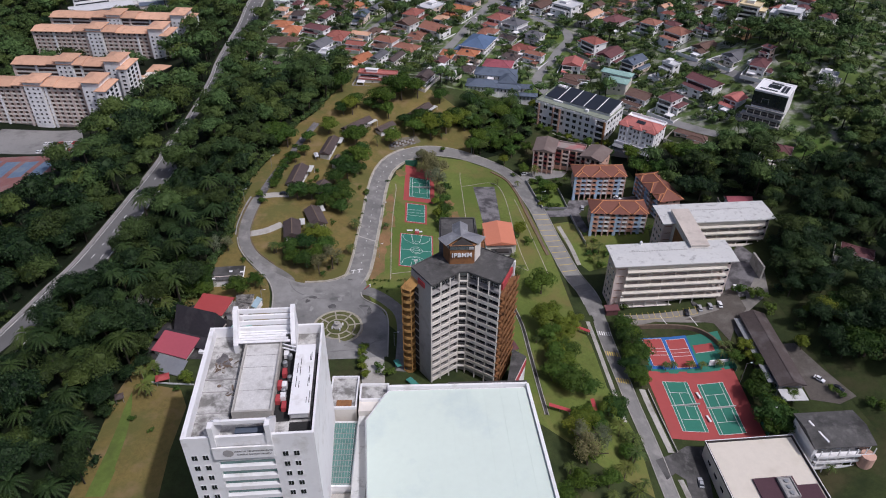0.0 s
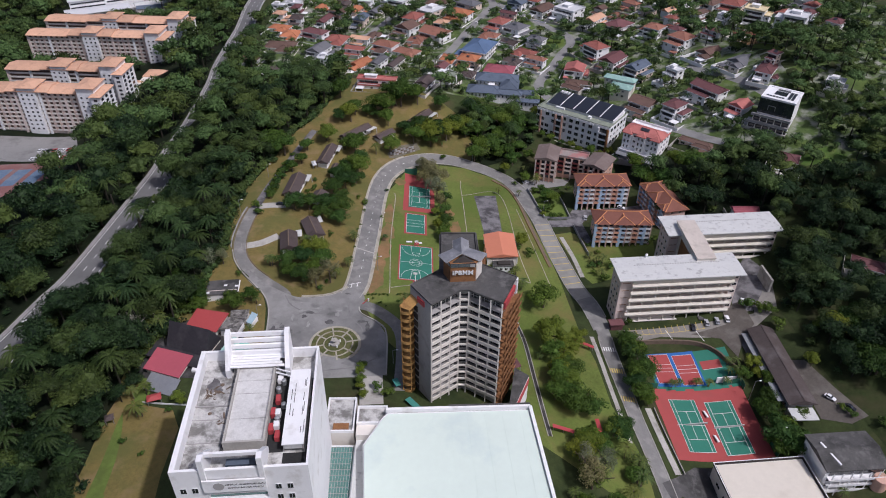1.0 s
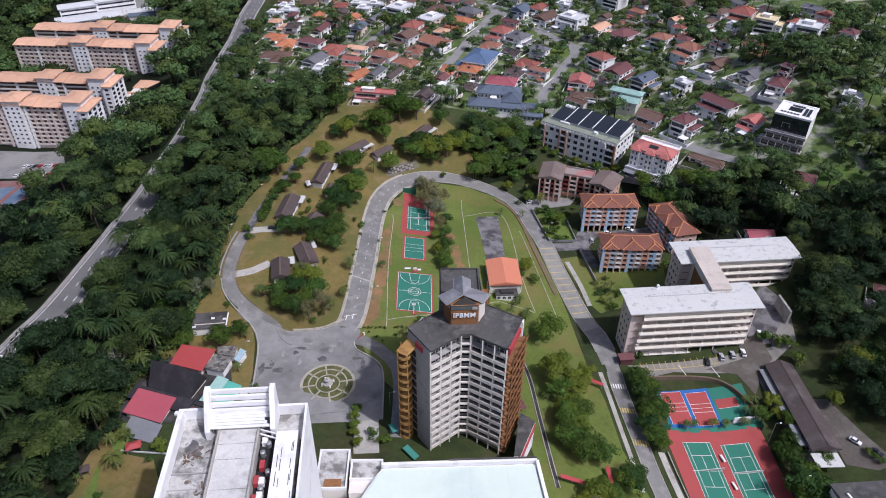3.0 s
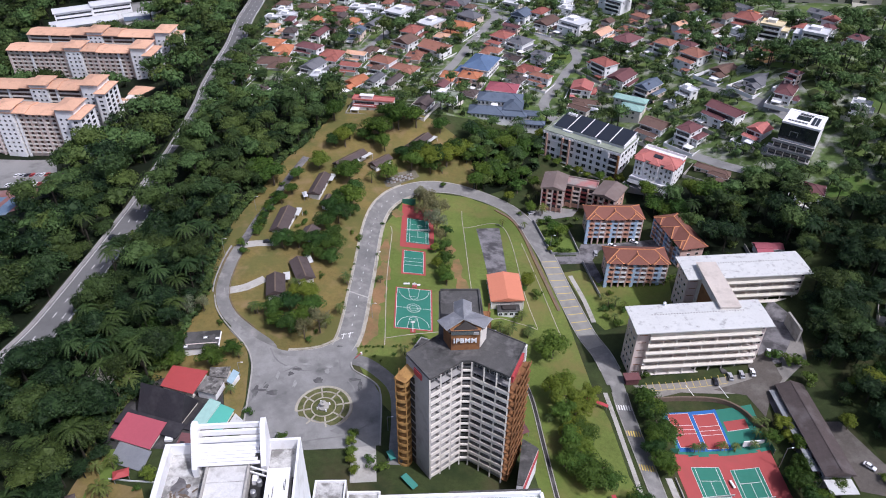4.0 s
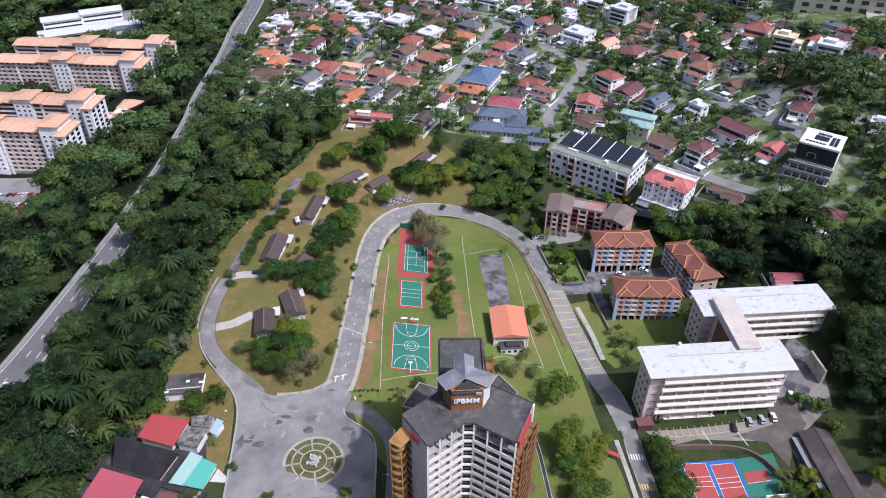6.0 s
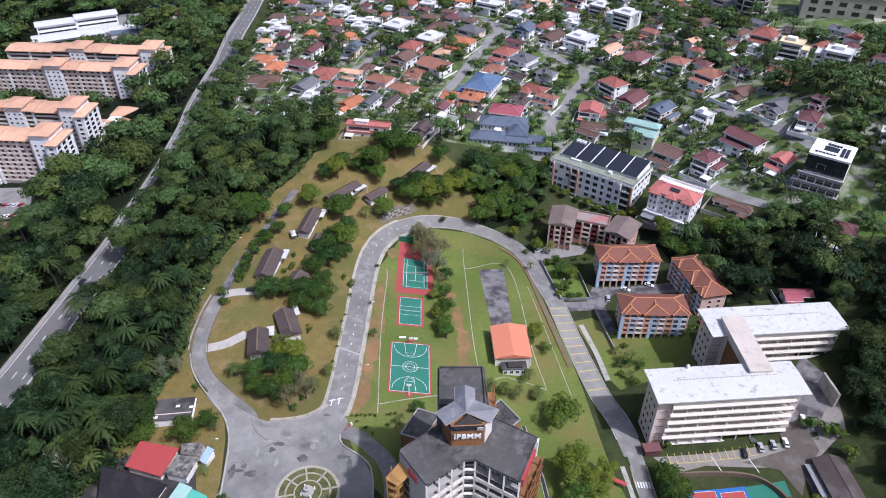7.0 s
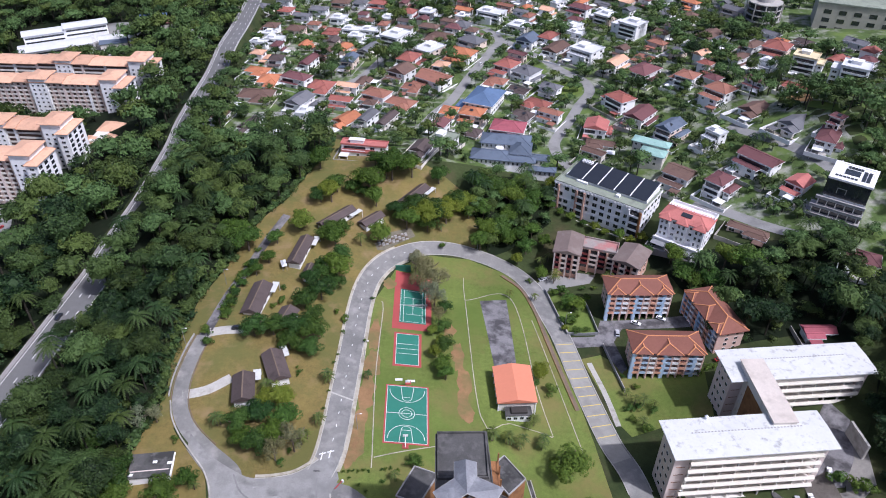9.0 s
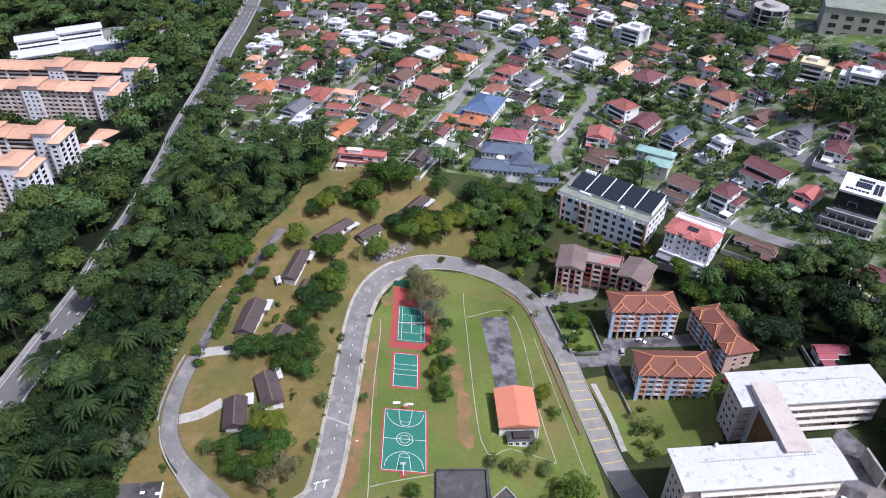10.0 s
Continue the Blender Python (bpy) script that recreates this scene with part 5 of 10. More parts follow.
# the hall with the pale roof, and the low links beside it
hall = thing("assembly_hall", Matrix(), "large hall with flat pale mint sheet roof", "hall")
HALL = [(-13.6, 159.4), (31.9, 160.6), (36.6, 112.0), (37.6, 98.0), (-17.0, 98.0), (-18.6, 122.0), (-20.6, 147.0), (-15.2, 157.6)]
part("wall", Shape().prism(HALL, 4.0, 26.6), WHITE, hall)
part("roof", Shape().prism([(x * 0.985 + 0.12, (y - 135) * 0.985 + 134.6) for x, y in HALL], 26.6, 27.2), MINT, hall, "pale mint sheet roof")
seam = Shape()
for i in range(1, 9):
    x = -16 + 5.6 * i
    seam.bar((x, 158.6, 27.23), (x + 3.4, 99, 27.23), 0.12, 0.06)
part("seam", seam, MINT, hall)
part("parapet", Shape().bar((-14, 160.0, 27.3), (32.4, 161.2, 27.3), 0.9, 1.6).bar((32.4, 161.0, 27.3), (38.0, 98, 27.3), 1.0, 1.6), WHITE, hall)
part("coping", Shape().bar((6, 161.1, 28.2), (32.4, 161.8, 28.2), 0.5, 0.4), BITUMEN, hall, "dark roof edge strip")
link = thing("link_building", Matrix(), "low flat-roofed link with stained concrete roof", "building")
part("wall", Shape().box(-33.5, -24.2, 154.5, 168.5, 2, 23.0).box(-23.4, -13.8, 152.6, 163.6, 2, 24.4), CREAM, link)
part("roof", Shape().box(-33.0, -24.7, 155.0, 168.0, 23.0, 23.2).box(-22.9, -14.3, 157.0, 163.1, 24.4, 24.6), MOSSY, link, "stained concrete roof")
part("parapet", rim(Shape(), -33.5, -24.2, 154.5, 168.5, 23.0, 24.1, 0.5), WHITE, link)
part("parapet", rim(Shape(), -23.4, -13.8, 156.5, 163.6, 24.4, 25.6, 0.5), WHITE, link)
part("deck", Shape().box(-23.4, -19.2, 98, 156.4, 4, 22.0), ICE, link, "pale grey walkway deck")
part("hatch", Shape().box(-31.0, -26.0, 155.4, 158.0, 23.2, 23.7), RUST, link, "rusty plant on the roof")
pale = thing("glazed_link", Matrix(), "link with green glass roof between tower and hall", "building")
part("frame", Shape().box(-31.8, -23.6, 127.5, 152.4, 2, 19.6), WHITE, pale)
glassroof = Shape().box(-31.2, -24.1, 128.2, 151.8, 19.6, 19.75).mesh("pane", GREENPANE)
part("pane", glassroof, (), pale)
for i in range(9):
    part("glazing_bar", Shape().box(-31.4 + 0.85 * i, -31.3 + 0.85 * i, 128.2, 151.8, 19.75, 19.85), WHITE if i in (0, 8) else GREYWALL, pale)
for i in range(12):
    part("glazing_bar", Shape().box(-31.4, -24.0, 128.4 + 2.1 * i, 128.5 + 2.1 * i, 19.75, 19.9), GREYWALL, pale)
plant_deck = thing("service_block", Matrix(), "low concrete service block with roof fans", "building")
part("wall", Shape().box(-32.0, -20.5, 100.0, 126.6, 2, 17.4), CONCRETE, plant_deck)
for i in range(4):
    part("fan", Shape().tube(-30 + 3.0 * (i % 2), 120 + 3.2 * (i // 2), 17.4, 18.3, 1.1, 1.0, 12), RUST, plant_deck)


def along(p, q, t, z=0.0, off=0.0):
    """The pose of a piece on the wall from p to q: its x along the wall, its -y outwards."""
    p, q = Vector(p), Vector(q)
    c = p.lerp(q, t)
    d = (q - p).normalized()
    c += Vector((d.y, -d.x)) * off
    return pose(c.x, c.y, z, 0, 0, math.degrees(math.atan2(d.y, d.x)))


ZINC = surf("streaked_grey_sheet", (0.20, 0.205, 0.22), 0.6, 0.25, 0.2, 1.2, 0.1, (0.36, 0.37, 0.38), 0.3, 0.35)


TEALROOF = surf("aged_teal_sheet", (0.05, 0.23, 0.19), 0.7, 0.15)


def high_tower():
    """The brown and white three-winged tower with the sign."""
    z0, z1 = 7.0, 55.0
    A, B, C, D, E, F, G, H, I, J = (-6.3, 189.7), (0.6, 179.6), (10.1, 186.7), (13.0, 186.8), (23.5, 180.3), (29.5, 193.6), (17.6, 201.0), (17.0, 218.9), (3.7, 218.3), (3.4, 197.6)
    ob = thing("tower_block", Matrix(), "tall three-winged brown and white tower block with grey roof", "tower")
    inset = [A, (0.0, 181.2), (9.4, 188.4), (13.6, 188.5), (23.3, 182.4), F, G, H, I, J]
    part("wall", Shape().prism(inset, z0 - 4, z1 - 0.6), GREYWALL, ob, "grey rendered core wall")
    part("roof", Shape().prism([A, B, C, D, E, F, G, H, I, J], z1 - 0.6, z1), BITUMEN, ob, "dark grey flat roof")
    ring = [A, B, C, D, E, F, G, H, I, J]
    for p, q in zip(ring, ring[1:] + ring[:1]):
        part("parapet", Shape().bar((*p, z1 + 0.15), (*q, z1 + 0.15), 0.3, 0.32), BITUMEN, ob)
    floors, fh = 13, 3.42
    bands, bays = {}, 3
    for p, q in ((B, C), (D, E)):
        length = (Vector(q) - Vector(p)).length
        w = length / bays
        rail = Shape().box(-w / 2 + 0.2, w / 2 - 0.2, -0.2, 0.05, -0.3, 1.25).box(-w / 2 + 0.2, w / 2 - 0.2, -0.32, -0.2, 0.85, 1.3).mesh("balustrade", CREAM)
        void = Shape().box(-w / 2 + 0.3, w / 2 - 0.3, -0.05, 0.05, 0, 2.0)
        void.slot = 1
        void.box(-w / 4, -w / 4 + 0.12, -0.09, -0.05, 0, 2.0).box(w / 6, w / 6 + 0.12, -0.09, -0.05, 0, 2.0).box(-w / 2 + 0.3, w / 2 - 0.3, -0.09, -0.05, 1.0, 1.1)
        void = void.mesh("window", DARKPANE, GREYWALL)
        for k in range(floors):
            z = z1 - 0.9 - fh * (k + 1)
            if z < z0 - 1:
                continue
            inn = Vector((-(Vector(q) - Vector(p)).y, (Vector(q) - Vector(p)).x)).normalized() * 0.9
            part("floor_slab", Shape().bar((*(Vector(p) + inn), z - 0.15), (*(Vector(q) + inn), z - 0.15), 1.9, 0.3), GREYWALL, ob)
            for i in range(bays):
                if k:
                    part("balustrade", rail, (), ob, "", along(p, q, (i + 0.5) / bays, z))
                part("window", void, (), ob, "", along(p, q, (i + 0.5) / bays, z + 0.9, -1.25))
        for i in range(bays + 1):
            c = Vector(p).lerp(Vector(q), i / bays)
            part("column", Shape().box(c.x - 0.22, c.x + 0.22, c.y - 0.12, c.y + 0.5, z0 - 4, z1 - 0.6), CREAM, ob)
    for k in range(floors):
        z = z1 - 0.9 - fh * (k + 1)
        part("beam", Shape().box(C[0], D[0], 186.6, 187.2, z, z + 0.55), CREAM, ob)
        part("lobby_window", Shape().box(10.3, 12.8, 188.2, 188.44, z + 0.8, z + 2.9), DARKPANE, ob)
    part("side_wall", Shape().bar((-6.2, 189.5, 31), (0.5, 179.8, 31), 0.5, 47), GREYWALL, ob, "plain grey end wall")
    part("end_wall", Shape().bar((29.2, 192.4, 33), (29.7, 193.7, 33), 0.7, 43.6), WHITE, ob, "white end wall")
    for p, q, thick, high in (((24.4, 181.7, 52.4), (28.6, 191.2, 52.4), 0.7, 2.6), ((-3.8, 185.6, 52.6), (-1.6, 182.4, 52.6), 0.8, 2.2)):
        part("red_panel", Shape().bar(p, q, thick, high), CRIMSON, ob, "crimson fascia panel")
    # ochre escape stair on the west wing, rusty one on the east wing
    landing, n = Shape().tube(0, 0, 0, 0.22, 2.3, 2.3, 14), 14
    ring = [(r * math.cos(2 * math.pi * i / n), r * math.sin(2 * math.pi * i / n), z) for r, z in ((2.36, 0.2), (2.36, 1.3), (2.24, 1.3), (2.24, 0.2)) for i in range(n)]
    landing.add(ring, [(k * n + i, k * n + (i + 1) % n, (k + 1) % 4 * n + (i + 1) % n, (k + 1) % 4 * n + i) for k in range(4) for i in range(n)])
    landing.bar((-1.2, -1.2, 0.2), (1.2, -0.9, 1.7), 1.0, 0.2).bar((1.2, 0.9, 1.7), (-1.2, 1.2, 3.4), 1.0, 0.2)
    landing = landing.mesh("stair_landing", OCHRE)
    for k in range(12):
        part("stair_landing", landing, (), ob, "ochre round escape landing", (-7.6, 186.6, 8.6 + 3.42 * k))
        part("stair_door", Shape().bar((-5.6, 188.0, 9.9 + 3.42 * k), (-4.0, 185.7, 9.9 + 3.42 * k), 0.3, 2.2), DARK_AND_SHADE, ob)
    for x, y in ((-9.6, 185.4), (-6.6, 184.4), (-8.6, 188.8)):
        part("stair_post", Shape().box(x - 0.15, x + 0.15, y - 0.15, y + 0.15, z0 - 3, 50), OCHRE, ob)
    part("stair_roof", Shape().add([(-10.2, 185.6, 49.2), (-6.6, 183.4, 49.2), (-3.4, 185.2, 51.8), (-6.0, 189.2, 51.8), (-10.2, 185.6, 49.0), (-6.6, 183.4, 49.0), (-3.4, 185.2, 51.6), (-6.0, 189.2, 51.6)],
                                   [(0, 1, 2, 3), (7, 6, 5, 4), (0, 4, 5, 1), (1, 5, 6, 2), (2, 6, 7, 3), (3, 7, 4, 0)]), OCHRE, ob, "ochre sloping stair roof")
    for k in range(13):
        z = 7.5 + 3.42 * k
        f = Shape().bar((24.2, 179.8, z), (30.4, 192.4, z), 2.6, 0.25).bar((25.4, 179.3, z + 0.8), (31.5, 191.8, z + 0.8), 0.15, 0.9)
        for t in (0.05, 0.3, 0.55, 0.8):
            c = Vector((25.4, 179.3)).lerp(Vector((31.5, 191.8)), t)
            f.box(c.x - 0.15, c.x + 0.15, c.y - 0.15, c.y + 0.15, z, z + 3.4)
        f.bar((24.6, 181.2, z + 0.2), (27.6, 187.4, z + 3.2), 0.9, 0.2)
        part("escape_landing", f, RUST, ob, "rusty brown escape gallery")
    part("gallery_wall", Shape().bar((24.0, 181.4, 29), (26.0, 185.6, 29), 0.4, 44), RUST, ob, "rust brown gallery wall")
    # roof house, its pale cross roof and the lettering
    hx = [(6.9, 191.1), (15.2, 191.5), (17.4, 195.6), (12.6, 199.2), (12.5, 203.0), (8.7, 203.0), (8.6, 199.2), (4.7, 195.7)]
    part("roof_house", Shape().prism(hx, z1, 62.6), RUST, ob, "rust brown roof house")
    part("house_side", Shape().bar((15.4, 191.7, 58.8), (17.5, 195.6, 58.8), 0.3, 6.4), CREAM, ob)
    part("clerestory", Shape().bar((6.9, 191.0, 61.9), (15.2, 191.4, 61.9), 0.3, 1.4).bar((4.5, 195.7, 62.0), (6.7, 191.2, 62.0), 0.3, 1.2), DARKPANE, ob)
    part("louvre", Shape().box(13.4, 15.0, 190.9, 191.2, 61.4, 62.3), GREYWALL, ob, "pale louvre on the roof house wall")
    # a front gable whose two slopes sweep out over the wings and narrow towards the back
    ridge = [(10.6, 193.8, 65.0), (10.6, 203.0, 65.0)]
    sides = [[(8.0, 203.9), (7.9, 199.3), (2.9, 195.6), (5.5, 191.4)], [(13.3, 203.8), (13.2, 199.6), (19.2, 196.4), (16.7, 192.2)]]
    for k, side in enumerate(sides):
        low = [(x, y, 62.9) for x, y in side]
        six = [ridge[0], ridge[1], *low]
        top, under, flip = [(0, 1, 3), (1, 2, 3), (0, 3, 4), (0, 4, 5)], [(9, 7, 6), (9, 8, 7), (10, 9, 6), (11, 10, 6)], 1 if k == 0 else -1
        edge = [(i, 6 + i, 6 + (i + 1) % 6, (i + 1) % 6) for i in range(6)]
        part("house_roof", Shape().add(six + [(x, y, z - 0.25) for x, y, z in six], [f[::flip] for f in top + under + edge]), ZINC, ob, "grey metal gabled roof slope")
        rimline = [ridge[0], low[3], low[2], low[1], low[0]]
        for p, q in zip(rimline, rimline[1:]):
            part("fascia", Shape().bar((p[0], p[1], p[2] - 0.16), (q[0], q[1], q[2] - 0.16), 0.2, 0.24), GREYWALL, ob)
    for k in range(14):
        part("rear_landing", Shape().box(17.1, 19.8, 204.4, 212.4, 7.0 + 3.42 * k, 7.2 + 3.42 * k).bar((19.75, 204.4, 8.1 + 3.42 * k), (19.75, 212.4, 8.1 + 3.42 * k), 0.1, 0.2), RUST, ob, "rusty rear escape landing")
    for x, y in ((17.3, 204.5), (19.7, 204.5), (19.7, 208.4), (17.3, 212.3), (19.7, 212.3)):
        part("rear_post", Shape().box(x - 0.18, x + 0.18, y - 0.18, y + 0.18, 2, 55), RUST, ob)
    # solid wedge whose dark colour stands for shade in the open gable
    part("gable_void", Shape().add([(7.2, 191.4, 62.4), (15.0, 191.8, 62.4), (11.0, 192.9, 64.6), (7.2, 192.0, 62.4), (15.0, 192.4, 62.4), (11.0, 193.4, 64.6)], [(0, 1, 2), (5, 4, 3), (0, 3, 4, 1), (1, 4, 5, 2), (2, 5, 3, 0)]), DARK_AND_SHADE, ob, "dark wedge painted as shade under the gable roof")
    for poly in ([(-2.8, 237.1), (-8.3, 226.5), (-1.1, 223.8), (4.6, 234.0)], [(25.8, 240.9), (31.8, 232.1), (26.0, 226.5), (20.2, 235.6)]):
        part("podium", Shape().prism(poly[::-1], -2.0, 16.0), RUST, ob, "low brown rear wing of the tower")
        part("podium_roof", Shape().prism(poly[::-1], 16.0, 16.2), BITUMEN, ob, "dark flat rear wing roof")
        for p, q in zip(poly, poly[1:] + poly[:1]):
            part("podium_parapet", Shape().bar((*p, 16.4), (*q, 16.4), 0.3, 0.7), GREYWALL, ob)
    part("back_roof", rim(Shape().box(4.2, 16.6, 205.5, 218.4, z1, z1 + 0.3), 4.0, 16.8, 204.5, 218.7, z1, z1 + 0.9, 0.35), BITUMEN, ob, "dark flat back wing roof")
    letters("IPBMM", 2.3, 0.12, WHITE, ob, "white raised letters", pose(11.0, 191.0, 58.9, 90, 0, 2.7), 0.07, 1.08)
    # annex at the foot
    part("annex", Shape().prism([(27.5, 172.8), (29.5, 172.4), (36.0, 186.5), (31.2, 190.5)], 2.0, 14.5), WHITE, ob, "low white annex")
    part("annex_roof", Shape().prism([(27.5, 172.8), (29.5, 172.4), (36.0, 186.5), (31.2, 190.5)], 14.5, 14.9), BITUMEN, ob)
    part("annex_panel", Shape().bar((29.7, 172.6, 12.2), (36.0, 186.4, 12.2), 0.3, 3.0), CRIMSON, ob, "crimson band on the annex")
    part("canopy", Shape().bar((-8.0, 179.5, 11.0), (-4.0, 174.8, 11.0), 2.2, 0.3).bar((-13.0, 189.0, 11.0), (-11.4, 185.6, 11.0), 2.0, 0.3), TEALROOF, ob, "green walkway canopy")


high_tower()

# roundabout garden with its fountain
cx, cy = ROUNDABOUT[0]
PLANTING = surf("olive_ground_cover", (0.125, 0.125, 0.05), 0.95, 0.4, 0.15, 0.9, 0.4, (0.06, 0.075, 0.025), 0.55, 0.3)
garden = thing("roundabout_garden", pose(cx, cy, ground(cx, cy) + 0.2), "round planted garden with paved rings and fountain", "garden")
part("kerb_ring", Shape().tube(0, 0, -0.5, 0.35, 10.3, 10.2, 40), PALE, garden, "pale paved rim")
part("planting", Shape().tube(0, 0, 0.35, 0.45, 9.2, 9.1, 40), PLANTING, garden)
for r0, r1 in ((7.3, 6.8), (4.5, 4.1)):
    s, n = Shape(), 40
    v = [(r * math.cos(2 * math.pi * i / n), r * math.sin(2 * math.pi * i / n), z) for z in (0.46, 0.62) for r in (r0, r1) for i in range(n)]
    s.add(v, [(2 * n + i, 2 * n + (i + 1) % n, 3 * n + (i + 1) % n, 3 * n + i)[::-1] for i in range(n)] + [(i, (i + 1) % n, 2 * n + (i + 1) % n, 2 * n + i) for i in range(n)] + [(n + (i + 1) % n, n + i, 3 * n + i, 3 * n + (i + 1) % n) for i in range(n)])
    part("path_ring", s, PALE, garden, "pale paved ring path")
for i in range(8):
    a = math.pi * i / 4 + 0.2
    part("path_spoke", Shape().bar((4.6 * math.cos(a), 4.6 * math.sin(a), 0.5), (9.3 * math.cos(a), 9.3 * math.sin(a), 0.5), 0.6, 0.24), PALE, garden)
part("basin", Shape().tube(0, 0, 0.4, 1.1, 1.9, 2.0, 20).tube(0, 0, 1.1, 2.4, 0.5, 0.4, 10).tube(0, 0, 2.4, 2.6, 1.1, 1.2, 14).tube(0, 0, 2.6, 3.3, 0.3, 0.15, 8), CONCRETE, garden, "grey tiered fountain basin")
for i in range(4):
    a = math.pi * i / 2 + 0.5
    part("white_post", Shape().tube(2.3 * math.cos(a), 2.3 * math.sin(a), 0.4, 1.5, 0.35, 0.25, 8), WHITE, garden)


# orange-roofed hall on the field
zf = ground(34, 286)
field_hall = thing("field_hall", pose(34.6, 286.6, zf, 0, 0, 2.0), "open field hall with tangerine sheet roof", "hall")
part("roof", Shape().hip(-7.6, 7.6, -9.6, 9.6, 6.2, 1.6, 0.3, True), ROOFS["tangerine"], field_hall, "tangerine orange sheet roof")
part("wall", Shape().box(-6.8, 6.8, -8.8, 8.8, -1.0, 4.6), CREAM, field_hall)
part("gable_wall", Shape().add([(-7.2, -9.0, 5.9), (7.2, -9.0, 5.9), (0, -9.0, 7.4), (-7.2, -9.2, 5.9), (7.2, -9.2, 5.9), (0, -9.2, 7.4)], [(0, 1, 2), (5, 4, 3), (0, 3, 4, 1), (1, 4, 5, 2), (2, 5, 3, 0)]), CREAM, field_hall)
part("lean_to", Shape().box(-4.5, 5.0, -13.2, -8.8, -1.5, 3.2), WHITE, field_hall, "white lean-to with dark roof")
part("lean_to_roof", Shape().box(-4.8, 5.3, -13.5, -8.8, 3.2, 3.45), BITUMEN, field_hall)
for i in range(4):
    part("window", WINDOW, (), field_hall, "", pose(-3.4 + 2.4 * i, -13.2, 1.8))
post = Shape().box(-0.2, 0.2, -0.2, 0.2, -1.2, 5.9).mesh("column", WHITE)
pieces("column", post, field_hall, [(x, -8.9 + 3.56 * i, 0) for x in (-7.1, 7.1) for i in range(6)])
part("roof_tank", Shape().box(-2.5, 3.5, -12.6, -9.8, 3.45, 4.3), DARK_AND_SHADE, field_hall, "dark clutter on the lean-to")


PEACHROOF = surf("stained_cream_roof", (0.56, 0.50, 0.44), 0.85, 0.12, 0.1, 0.8, 0.1, (0.40, 0.35, 0.30), 0.3, 0.15)
HOSTELCREAM = surf("pale_cream_paint", (0.64, 0.60, 0.52), 0.75, 0.08, 0.08, 0.8, 0.05, (0.52, 0.50, 0.38), 0.25, 0.15)


CORRIDOR = surf("grey_green_louvres", (0.33, 0.35, 0.30), 0.7, 0.3, 0.4, 1.6, 0.05, (0.05, 0.055, 0.05), 0.5, 0.5)


